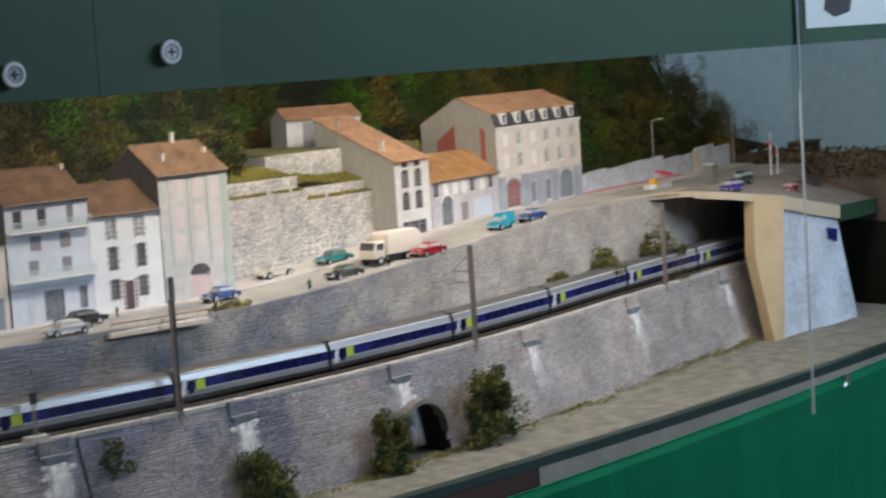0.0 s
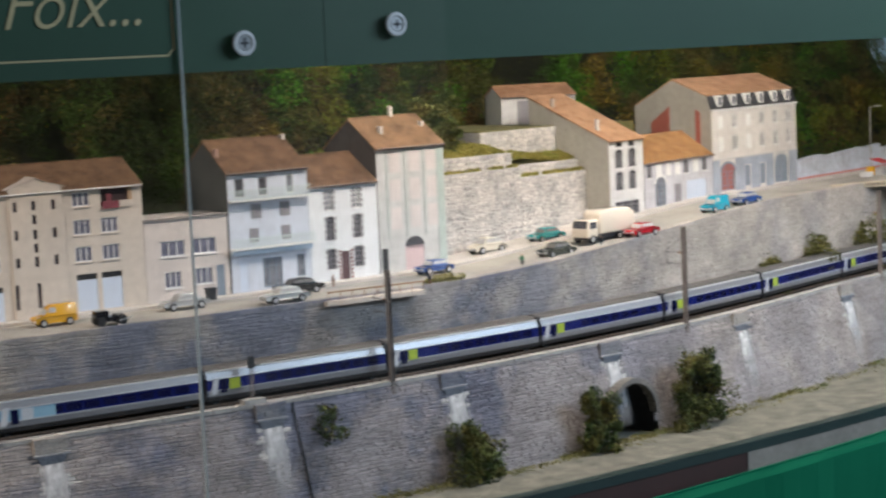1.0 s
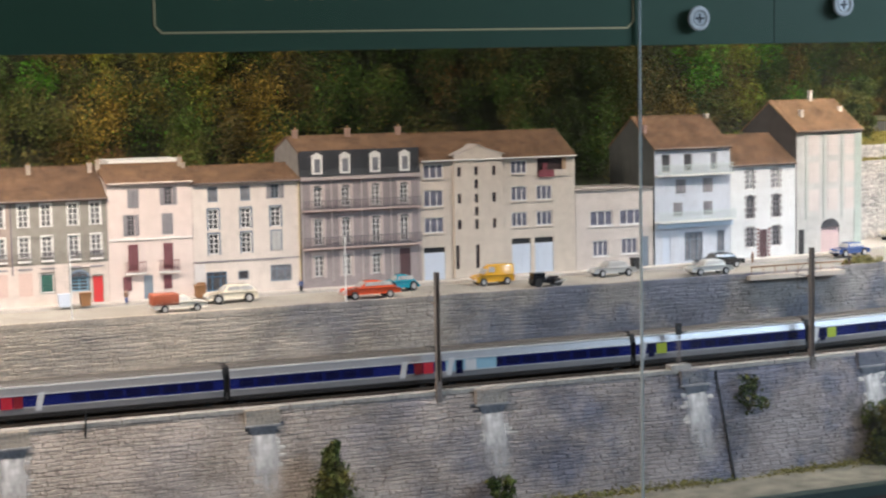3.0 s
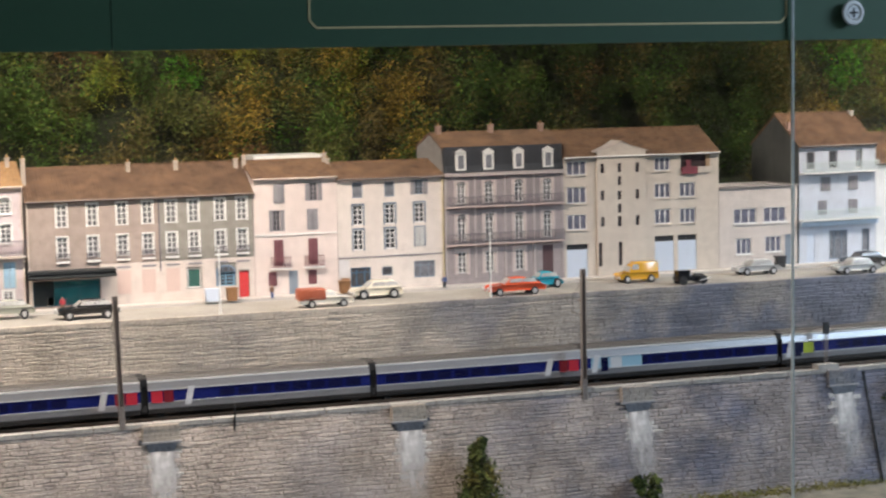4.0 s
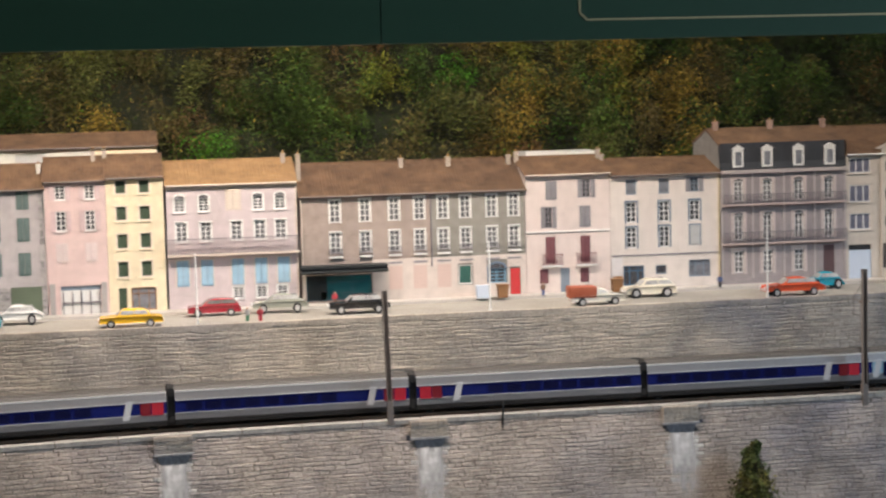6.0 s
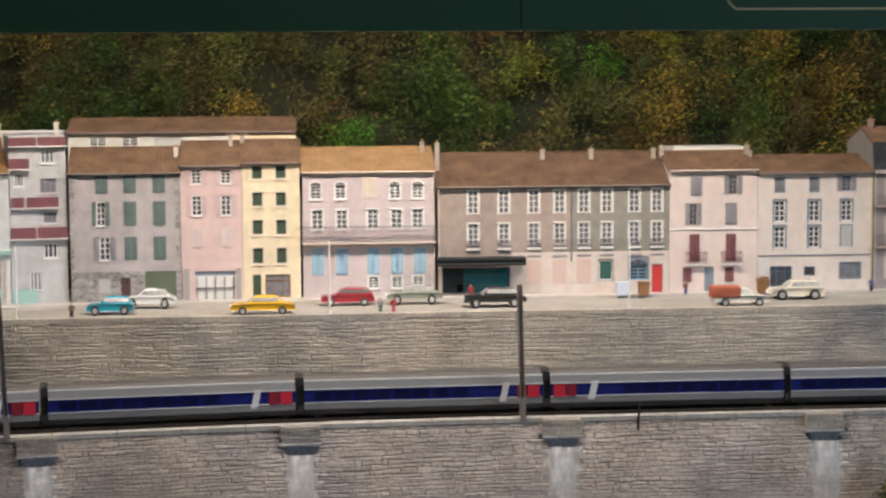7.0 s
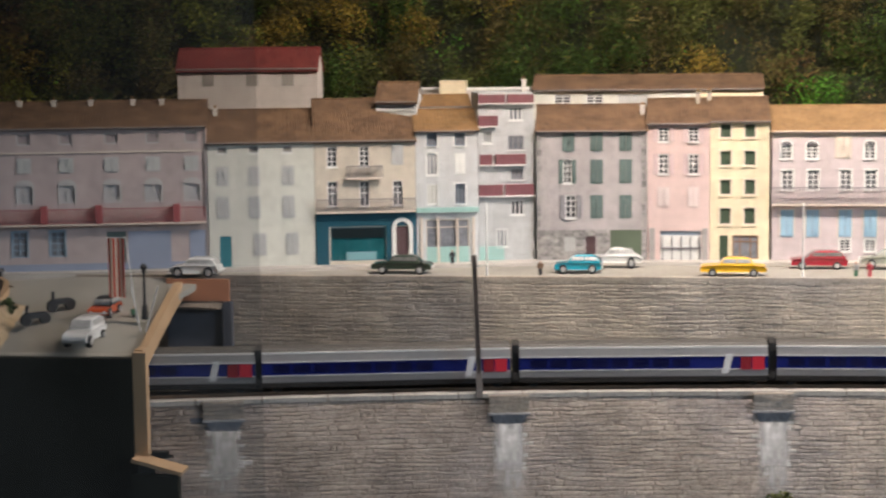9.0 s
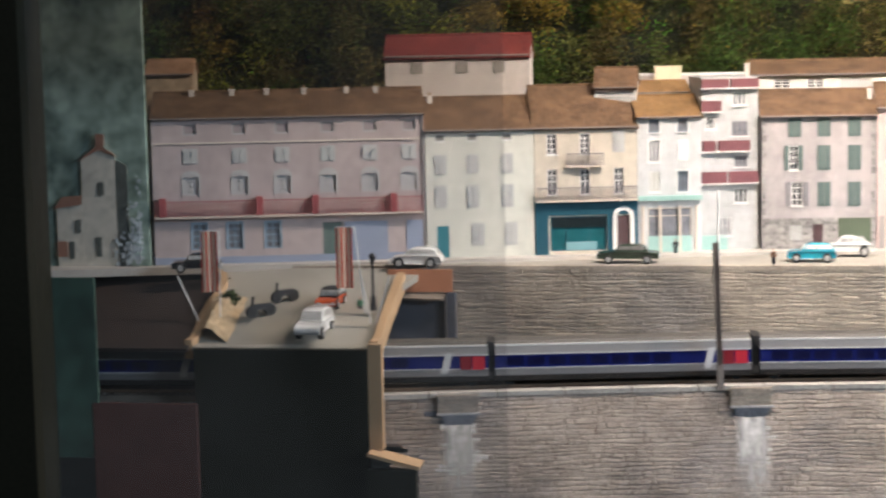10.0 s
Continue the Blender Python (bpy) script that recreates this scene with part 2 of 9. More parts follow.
M_STREET = paint("dusty_street", (0.355, 0.332, 0.288), 0.95, 0.15, 700.0, 14.0, 0.3, second=(0.44, 0.412, 0.36), stain_and_light=0.35)
M_PAVE = paint("pale_pavement", (0.52, 0.49, 0.45), 0.9, 0.15, 500.0, 30.0, 0.2)
M_BALLAST = paint("brown_ballast", (0.17, 0.145, 0.12), 0.95, 0.45, 900.0, 40.0, 0.8)
M_RAIL = paint("rusty_rail", (0.25, 0.17, 0.12), 0.5, 0.3, 500.0, 60.0, 0.1, metal=0.6)
M_SLEEPER = paint("tarred_sleeper", (0.10, 0.08, 0.065), 0.85, 0.3, 500.0, 60.0, 0.3)
M_FOOT = paint("sandy_ground", (0.15, 0.145, 0.115), 0.95, 0.35, 500.0, 40.0, 0.8, second=(0.29, 0.275, 0.22))
M_GRASS = leafy("dry_grass", [(0.0, (0.16, 0.15, 0.05)), (0.5, (0.22, 0.20, 0.07)), (1.0, (0.12, 0.15, 0.04))], 30.0)
LEAF_TINTS = [("olive", (0.095, 0.105, 0.030)), ("mid_green", (0.075, 0.125, 0.025)), ("fresh_green", (0.070, 0.190, 0.020)), ("ochre", (0.215, 0.150, 0.030)),
              ("brown_green", (0.105, 0.085, 0.032)), ("dark_green", (0.05, 0.085, 0.020)), ("yellow_green", (0.16, 0.17, 0.026)), ("russet", (0.13, 0.075, 0.032)), ("deep_green", (0.028, 0.042, 0.014))]
M_LEAVES = [leafy(n + "_leaves", [(0.0, tuple(0.75 * v for v in c)), (1.0, tuple(1.2 * v for v in c))], 25.0, 0.40, 2.45) for n, c in LEAF_TINTS]
M_BUSH = leafy("bush_leaves", [(0.0, (0.04, 0.07, 0.02)), (0.4, (0.07, 0.10, 0.03)), (0.7, (0.15, 0.13, 0.035)), (1.0, (0.05, 0.08, 0.025))], 40.0, 0.45, 1.9)
M_OLIVE = leafy("olive_bush_leaves", [(0.0, (0.075, 0.085, 0.028)), (0.5, (0.13, 0.125, 0.038)), (1.0, (0.19, 0.16, 0.05))], 40.0, 0.5, 1.8)
M_HILL = paint("hill_earth", (0.013, 0.016, 0.007), 0.95, 0.5, 150.0, 20.0, 0.5)
M_WOODBARK = paint("bark", (0.08, 0.06, 0.045), 0.9, 0.3, 300.0, 40.0, 0.5)
M_VALANCE = paint("dark_green_board", (0.023, 0.076, 0.036), 0.6, 0.12, 250.0, 6.0, 0.05)
M_BLACKGREEN = paint("blackish_green_board", (0.021, 0.020, 0.013), 0.6, 0.2, 250.0, 6.0, 0.05)
M_BLACKGREEN.node_tree.nodes["Principled BSDF"].inputs["Specular IOR Level"].default_value = 0.15
M_GOLD = paint("gold_lettering", (0.62, 0.50, 0.27), 0.45, 0.1, 300.0, 30.0, 0.0, metal=0.2)
M_STEEL = paint("bright_steel", (0.70, 0.70, 0.70), 0.3, 0.1, 400.0, 60.0, 0.05, metal=0.9)
M_WASHER = paint("white_washer", (0.75, 0.75, 0.74), 0.5, 0.08, 300.0, 60.0, 0.05)
M_BEAM = paint("dark_beam_paint", (0.020, 0.040, 0.034), 0.5, 0.2, 200.0, 12.0, 0.1)
M_REDWOOD = paint("red_brown_board", (0.055, 0.020, 0.015), 0.6, 0.25, 200.0, 15.0, 0.1)
M_CLOTH = paint("green_cloth", (0.005, 0.130, 0.062), 0.95, 0.14, 1500.0, 5.0, 0.2)
M_CLOTH.node_tree.nodes["Principled BSDF"].inputs["Specular IOR Level"].default_value = 0.1
M_MAST = paint("brown_grey_mast", (0.215, 0.185, 0.17), 0.7, 0.2, 400.0, 40.0, 0.1)
M_WHITE = paint("white_paint", (0.78, 0.78, 0.76), 0.6, 0.06, 400.0, 40.0, 0.05)
M_BLACK = paint("black_parts", (0.02, 0.02, 0.022), 0.6, 0.2, 400.0, 40.0, 0.05)
M_GLASS = glassy("dark_window_glass", (0.085, 0.085, 0.095))
M_CURTAIN = glassy("curtained_glass", (0.22, 0.23, 0.26), 0.15)
M_DRAPE = glassy("blue_draped_glass", (0.17, 0.175, 0.235), 0.15)
M_NETGLASS = glassy("netted_window_glass", (0.155, 0.155, 0.165), 0.1)
M_TEALGLASS = glassy("teal_shop_glass", (0.02, 0.12, 0.14), 0.1)
M_TYRE = paint("tyre_rubber", (0.025, 0.025, 0.026), 0.8, 0.2, 400.0, 60.0, 0.1)
M_HUB = paint("hubcap", (0.62, 0.62, 0.62), 0.35, 0.1, 400.0, 60.0, 0.0, metal=0.5)
M_PANE = clear_pane("clear_acrylic", 0.0015)
M_PANE_DUSTY = clear_pane("dusty_acrylic", 0.022)
# left sheet: dust, with its dull reflections put in as haze and tint
M_PANE_HAZY = clear_pane("dim_hazy_acrylic", 0.040, 0.90)
M_EDGE = paint("acrylic_edge", (0.52, 0.57, 0.55), 0.35, 0.1, 200.0, 20.0, 0.0)
R_BROWN = tiles("brown_clay_tiles", (0.12, 0.07, 0.042), (0.24, 0.14, 0.078))
R_ORANGE = tiles("orange_clay_tiles", (0.29, 0.17, 0.078), (0.41, 0.25, 0.12))
R_OCHRE = tiles("ochre_clay_tiles", (0.22, 0.125, 0.052), (0.35, 0.20, 0.085))
R_SALMON = tiles("salmon_clay_tiles", (0.38, 0.20, 0.105), (0.53, 0.315, 0.185))
R_TERRA = tiles("terracotta_tiles", (0.36, 0.185, 0.075), (0.50, 0.285, 0.125))
R_UMBER = tiles("umber_clay_tiles", (0.19, 0.115, 0.062), (0.33, 0.20, 0.11))
R_RED = tiles("red_sheet_roof", (0.17, 0.028, 0.026), (0.25, 0.05, 0.042))
R_DARK = tiles("dark_brown_clay_tiles", (0.085, 0.05, 0.032), (0.19, 0.112, 0.064))
R_SLATE = paint("dark_slate", (0.035, 0.038, 0.045), 0.6, 0.3, 300.0, 60.0, 0.3)


# ---- geometry helpers ----
class Geo:
    """Collects faces; each face has a material slot."""

    def __init__(self):
        self.v, self.f, self.m = [], [], []

    def face(self, pts, mi=0):
        k = len(self.v)
        self.v += [tuple(p) for p in pts]
        self.f.append(tuple(range(k, k + len(pts))))
        self.m.append(mi)

    def solid(self, verts, faces, mi=0):
        k = len(self.v)
        self.v += [tuple(p) for p in verts]
        for f in faces:
            self.f.append(tuple(k + i for i in f))
            self.m.append(mi)

    def box(self, x0, y0, z0, x1, y1, z1, mi=0):
        self.solid([(x0, y0, z0), (x1, y0, z0), (x1, y1, z0), (x0, y1, z0), (x0, y0, z1), (x1, y0, z1), (x1, y1, z1), (x0, y1, z1)],
                   [(0, 3, 2, 1), (4, 5, 6, 7), (0, 1, 5, 4), (1, 2, 6, 5), (2, 3, 7, 6), (3, 0, 4, 7)], mi)

    def slab(self, quad, thick, mi=0):
        """A quad (counter-clockwise from above) thickened downwards along its normal."""
        q = [Vector(p) for p in quad]
        n = (q[1] - q[0]).cross(q[2] - q[0]).normalized() * thick
        self.solid([*q, *(p - n for p in q)], [(0, 1, 2, 3), (7, 6, 5, 4), (0, 4, 5, 1), (1, 5, 6, 2), (2, 6, 7, 3), (3, 7, 4, 0)], mi)

    def prism(self, pts, y0, y1, mi=0):
        """Extrudes an (x, z) outline, counter-clockwise seen from -y, from y0 to y1."""
        n = len(pts)
        v = [(x, y0, z) for x, z in pts] + [(x, y1, z) for x, z in pts]
        self.solid(v, [tuple(range(n)), tuple(range(2 * n - 1, n - 1, -1))] + [(i, i + n, (i + 1) % n + n, (i + 1) % n) for i in range(n)], mi)

    def rod(self, a, b, r0, r1=None, n=8, mi=0):
        a, b = Vector(a), Vector(b)
        r1 = r0 if r1 is None else r1
        w = (b - a).normalized()
        u = w.orthogonal().normalized()
        t = w.cross(u)
        v = []
        for c, r in ((a, r0), (b, r1)):
            v += [c + (u * math.cos(2 * math.pi * i / n) + t * math.sin(2 * math.pi * i / n)) * r for i in range(n)]
        self.solid(v, [tuple(range(n - 1, -1, -1)), tuple(range(n, 2 * n))] + [(i, (i + 1) % n, (i + 1) % n + n, i + n) for i in range(n)], mi)

    def mesh(self, name, mats, smooth=False):
        me = bpy.data.meshes.new(name)
        me.from_pydata([tuple(p) for p in self.v], [], self.f)
        for m in mats:
            me.materials.append(m)
        if len(mats) > 1:
            me.polygons.foreach_set("material_index", self.m)
        if smooth:
            me.polygons.foreach_set("use_smooth", [True] * len(self.f))
        me.update()
        return me


def part(name, geo, mats, parent=None, label="", at=None, smooth=False):
    """One mesh object under a thing or a part."""
    mats = mats if isinstance(mats, (list, tuple)) else [mats]
    me = geo if isinstance(geo, bpy.types.Mesh) else geo.mesh(name, mats, smooth)
    ob = new(name, me)
    if parent:
        ob.parent = parent
    if at:
        ob.location = at
    if label:
        ob["label"] = label
    return ob


def thing(name, label, category, at=(0, 0, 0), yaw=0.0, group="", kind=""):
    ob = new(name)
    ob.empty_display_size = 0.01
    ob.location, ob.rotation_euler = at, (0, 0, yaw)
    return tagged(ob, label, category, group, kind)


# ---- plan ----
def ym(x):
    """The outer face of the lower wall, in plan: drawn forward on the left, straight, then bending back to the right."""
    if x < -0.85:
        return 0.05325 + 0.05 * (x + 0.85)
    if x < -0.1:
        return 0.150 - 0.172 * (x + 0.1) ** 2
    if x < 0.6:
        return 0.150
    if x < 1.6:
        return 0.150 + (x - 0.6) ** 2 / 5.5
    return 0.3318 + 0.30 * (x - 1.6)


def slope(x):
    if x < -0.1:
        return 0.05 if x < -0.85 else -0.344 * (x + 0.1)
    return 0.0 if x < 0.6 else (2 * (x - 0.6) / 5.5 if x < 1.6 else 0.30)


def off(x, d):
    """The place d metres behind the lower wall's line at x."""
    a = math.atan(slope(x))
    return x - d * math.sin(a), ym(x) + d * math.cos(a)


def up(x, d):
    """The same for the street's edge and the upper wall, which stay straight on the left."""
    return off(x, d) if x > -0.1 else (x, 0.150 + d)


def house_line(x):
    if x < 0.6:
        return 0.32 + min(0.0, x + 0.5) * 0.22
    return ym(x) + 0.17 * math.sqrt(1 + slope(x) ** 2)


def street_z(x):
    u = min(1.0, max(0.0, (x - 0.95) / 0.6))
    return 0.036 * (u * u * (3 - 2 * u) * 0.6 + u * 0.4)


Z_CAP, Z_FOOT, Z_BED = -0.089, -0.206, -0.0905
X_LEFT, X_RIGHT = -1.25, 2.35


def strip(name, rows, mat, parent=None, **tags):
    """A ribbon through rows of places."""
    g = Geo()
    for a, b in zip(rows[:-1], rows[1:]):
        for i in range(len(a) - 1):
            g.face((a[i], b[i], b[i + 1], a[i + 1]))
    ob = part(name, g, mat, parent)
    return tagged(ob, **tags) if tags else ob


XS = [X_LEFT + i * 0.03 for i in range(int((X_RIGHT - X_LEFT) / 0.03) + 1)]

def front_y(x):
    """The front edge of the layout in plan."""
    x = max(x, 0.6)
    return 0.048 + 0.10 * (x - 1.0) + 0.055 * (x - 1.0) ** 2


# ---- ground, walls, track ----
# street: from the upper wall's top to behind the houses
rows = []
for x in XS:
    z = street_z(x)
    a, b = up(x, 0.062), (x, house_line(x) - 0.018) if x < 0.6 else off(x, 0.153)
    rows.append([(*a, z), ((a[0] + b[0]) / 2, (a[1] + b[1]) / 2, z + 0.0008), (*b, z)])
strip("road", rows, M_STREET, label="dusty grey-beige street beside the row of houses", category="road", kind="structure")
rows = []
for x in XS:
    z = street_z(x)
    b, c = ((x, house_line(x) - 0.018), (x, house_line(x) + 0.12)) if x < 0.6 else (off(x, 0.153), off(x, 0.29))
    rows.append([(*b, z - 0.004), (*b, z + 0.0030), (*c, z + 0.0030)])
strip("pavement", rows, M_PAVE, label="pale pavement with a low kerb along the houses", category="pavement", kind="structure")
# foot of the lower wall and the ground in front of it
rows = []
for x in XS:
    f = (x, front_y(x))
    w = off(x, 0.02)
    rows.append([(*f, Z_FOOT + 0.004), ((f[0] + w[0]) / 2, (f[1] + w[1]) / 2, Z_FOOT + 0.002 + 0.003 * noise.noise((x * 9, 1, 0))), (*w, Z_FOOT)])
strip("ground", rows, M_FOOT, label="sandy ground strip at the foot of the stone wall", category="ground", kind="structure")
# railway bed
rows = []
for x in XS:
    rows.append([(*off(x, 0.004), Z_BED - 0.004), (*off(x, 0.012), Z_BED), (*off(x, 0.046), Z_BED), (*up(x, 0.062), Z_BED - 0.001)])
bed = strip("track_bed", rows, M_BALLAST, label="dark brown ballast bed between the two stone walls", category="track bed", kind="structure")


def sweep(geo, d0, d1, z0, z1, xs=XS, mi=0):
    """A bar along the curve between two offsets."""
    for xa, xb in zip(xs[:-1], xs[1:]):
        a0, a1, b0, b1 = off(xa, d0), off(xa, d1), off(xb, d0), off(xb, d1)
        geo.solid([(*a0, z0), (*b0, z0), (*b1, z0), (*a1, z0), (*a0, z1), (*b0, z1), (*b1, z1), (*a1, z1)],
                  [(4, 5, 6, 7), (0, 1, 5, 4), (2, 3, 7, 6)], mi)


track = thing("railway_track", "single railway track with rusty rails on dark sleepers", "track")
for d in (0.0225, 0.0405):
    g = Geo()
    sweep(g, d - 0.0006, d + 0.0006, Z_BED + 0.001, Z_BED + 0.0036)
    part("rail", g, M_RAIL, track)
sl = Geo()
sl.box(-0.0014, -0.0145, 0, 0.0014, 0.0145, 0.0016)
sl = sl.mesh("sleeper", [M_SLEEPER])
for i in range(295):
    x = -1.2 + i * 0.0105
    o = part("sleeper", sl, None, track, at=(*off(x, 0.0315), Z_BED - 0.0002))
    o.rotation_euler = (0, 0, math.atan(slope(x)))

# walls of stones
BUTTS = [-0.772, -0.5325, -0.3073, -0.074, 0.166, 0.407, 0.643, 0.873, 1.115, 1.37, 1.64, 1.92]


def stones(wall, name, x0, x1, place, d_of, ztop, zbot, course, lengths, mats, pick, keep=None, rough=0.0010, skip=None):
    """Lays stones in wavy courses on a wall's face; those within keep are objects of their own, the rest one mesh."""
    rnd = random.Random(len(name) * 7 + int(x0 * 100))
    g, single = Geo(), 0
    levels = [zbot]
    while levels[-1] < 0.06:
        levels.append(levels[-1] + course * rnd.uniform(0.72, 1.3))

    def bed(k, x):
        return levels[k] + 0.0019 * noise.noise((x * 13, k * 0.22, 3.0)) + 0.0013 * noise.noise((x * 75, k * 1.3, 9.0))

    fs = [(6, 7, 8, 9, 10, 11)] + [(i, (i + 1) % 6, (i + 1) % 6 + 6, i + 6) for i in range(6)]
    for k in range(len(levels) - 1):
        ch = levels[k + 1] - levels[k]
        x = x0 + rnd.uniform(0, lengths[0])
        while x < x1:
            ln = rnd.uniform(*lengths) * rnd.choice((0.55, 1.0, 1.0, 1.5))
            xa, xm, xb = x + rnd.uniform(0.00005, 0.0004), x + ln * rnd.uniform(0.35, 0.65), x + ln - rnd.uniform(0.00005, 0.0004)
            gap = rnd.uniform(-0.00005, 0.00034)
            zl, zh = bed(k, xm) + gap, bed(k + 1, xm) - gap
            if zl < ztop(xm) - 0.0008 and not (skip and skip(xm, zl)):
                mi = pick(xm, zl, rnd)
                pr = rnd.uniform(0.2, 1.0) * rough
                j = [rnd.uniform(-0.0003, 0.0003) for _ in range(6)]
                sa, sb = rnd.uniform(-0.0007, 0.0007), rnd.uniform(-0.0007, 0.0007)
                zt = ztop(xm)
                base = [(p, min(q, zt)) for p, q in [(xa, bed(k, xa) + gap + j[0]), (xm, zl + j[1]), (xb, bed(k, xb) + gap + j[2]), (xb + sb, bed(k + 1, xb) - gap + j[3]), (xm, zh + j[4]), (xa + sa, bed(k + 1, xa) - gap + j[5])]]
                zh = min(zh, zt)
                cx, cz, e = xm, (zl + zh) / 2, min(0.0006, (zh - zl) * 0.18)
                front = [(p + (e if p < cx else -e if p > cx else 0.0), q + (e if q < cz else -e)) for p, q in base]
                tilt = rnd.uniform(-0.0003, 0.0003)
                v = [(*place(p, d_of(q)), q) for p, q in base] + [(*place(p, d_of(q) - pr - 0.0003 + (tilt if p > cx else -tilt)), q) for p, q in front]
                if keep and keep(xm, zl) and single < 290:
                    one = Geo()
                    one.solid(v, fs)
                    part("stone", one, mats[mi], wall)
                    single += 1
                else:
                    g.solid(v, fs, mi)
            x += ln
    ob = part("stonework", g, mats, wall)
    tagged(ob, kind="stuff")


ARCH_X, ARCH_R = 1.128, 0.044


def in_arch(x, z):
    return (x - ARCH_X) ** 2 + max(0.0, z - (Z_FOOT + 0.026)) ** 2 < ARCH_R ** 2


def arch_z(x):
    """The lower edge of the wall's sheet: its foot, or the rim of the arch."""
    d = ARCH_R ** 2 - (x - ARCH_X) ** 2
    return Z_FOOT + 0.026 + math.sqrt(d) - 0.001 if d > 0 else Z_FOOT - 0.01


def low_d(z):
    return -0.030 * (Z_CAP - z) / (Z_CAP - Z_FOOT)


# the wall ends behind the front board of the left bridge
X_WALL = -0.83
WXS = [x for x in XS if x > X_WALL]
g = Geo()
for xa, xb in zip(WXS[:-1], WXS[1:]):
    cols = [xa + (xb - xa) * i / 8 for i in range(9)] if abs(xa - ARCH_X) < 0.09 else [xa, xb]
    for p, q in zip(cols[:-1], cols[1:]):
        zp, zq = arch_z(p), arch_z(q)
        g.face(((*off(p, low_d(zp)), zp), (*off(q, low_d(zq)), zq), (*off(q, 0.0), Z_CAP), (*off(p, 0.0), Z_CAP)))
    g.face(((*off(xa, 0.0), Z_CAP), (*off(xb, 0.0), Z_CAP), (*off(xb, 0.008), Z_CAP), (*off(xa, 0.008), Z_CAP)))
    g.face(((*off(xb, 0.008), Z_BED - 0.01), (*off(xa, 0.008), Z_BED - 0.01), (*off(xa, 0.008), Z_CAP), (*off(xb, 0.008), Z_CAP)))
a, b = X_WALL - 0.08, WXS[0]
g.face(((*off(a, low_d(-0.13)), -0.13), (*off(b, low_d(-0.13)), -0.13), (*off(b, 0.0), Z_CAP), (*off(a, 0.0), Z_CAP)))
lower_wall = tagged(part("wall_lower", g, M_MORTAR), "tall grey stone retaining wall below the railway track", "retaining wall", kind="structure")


def pick_low(x, z, r):
    for b in BUTTS:
        d = (Z_CAP - 0.024) - z
        if 0 < d < 0.046 and abs(x - b) < 0.0125 - max(0, d - 0.026) * 0.35 + r.uniform(-0.001, 0.001):
            return 1
        if -0.008 < d <= 0 and abs(x - b) < 0.014:
            return 2
    return 0


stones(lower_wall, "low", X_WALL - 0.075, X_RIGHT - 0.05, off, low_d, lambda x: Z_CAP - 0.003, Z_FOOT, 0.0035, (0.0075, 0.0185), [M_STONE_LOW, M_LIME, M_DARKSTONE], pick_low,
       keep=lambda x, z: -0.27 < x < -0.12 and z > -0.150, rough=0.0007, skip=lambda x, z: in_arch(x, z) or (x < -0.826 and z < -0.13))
# capping stones
cap = thing("wall_capping", "pale capping stones along the top of the wall", "capping", kind="structure")
for i in range(56):
    x = X_WALL - 0.075 + i * 0.055
    g = Geo()
    sweep(g, -0.0022, 0.009, Z_CAP - 0.0028, Z_CAP + 0.0012, [x + 0.0006, x + 0.028, x + 0.0544])
    part("capstone", g, M_CAP, cap)
# brackets that carry the masts and drains: a block on top, a dark outlet below
for b in BUTTS:
    t = thing("wall_corbel", "stone corbel block with a dark drain outlet in the wall", "corbel", group="corbels of the wall")
    t.location = (*off(b, -0.004), Z_CAP)
    t.rotation_euler = (0, 0, math.atan(slope(b)))
    rb2 = random.Random(int(b * 1000) + 5)
    g = Geo()
    g.box(-0.0172, -0.0016, -0.0150, 0.0172, 0.006, 0.0002)
    blk = part("block", g, M_MORTAR_PALE, t)
    for r in range(4):
        xq = -0.0172
        while xq < 0.0165:
            ln = min(rb2.uniform(0.006, 0.012), 0.0172 - xq)
            g = Geo()
            za, zb2 = -0.0148 + r * 0.0037, -0.0148 + r * 0.0037 + 0.0034
            pr = rb2.uniform(0.0020, 0.0030)
            g.prism([(xq + 0.0002, za + rb2.uniform(0, 0.0005)), (xq + ln - 0.0002, za + rb2.uniform(0, 0.0005)), (xq + ln - 0.0003, zb2), (xq + 0.0003, zb2)], -pr, 0.0)
            part("stone", g, M_STONE, blk)
            xq += ln
    g = Geo()
    g.box(-0.0180, -0.0042, -0.0168, 0.0180, 0.002, -0.0150)
    part("ledge", g, M_LEDGE, t, "bluish grey ledge slab")
    g = Geo()
    g.prism([(-0.0118, -0.0250), (0.0118, -0.0250), (0.0150, -0.0168), (-0.0150, -0.0168)], -0.0030, 0.004)
    part("outlet", g, M_OUTLET, t, "blue-grey stained drain outlet")
    g = Geo()
    zs = [-0.0250 - 0.0073 * i for i in range(11)]
    for za, zb in zip(zs[:-1], zs[1:]):
        fa, fb = 0.004 - 0.030 * -za / (Z_CAP - Z_FOOT) - 0.0021, 0.004 - 0.030 * -zb / (Z_CAP - Z_FOOT) - 0.0021
        g.face(((-0.0165, fb, zb), (0.0165, fb, zb), (0.0165, fa, za), (-0.0165, fa, za)))
    part("lime_stain", g, M_CHUTE if b > -0.7 else M_CHUTE_DULL, t, "pale lime deposit below the outlet", smooth=True)

# upper wall
def up_top(x):
    return street_z(x) - 0.001


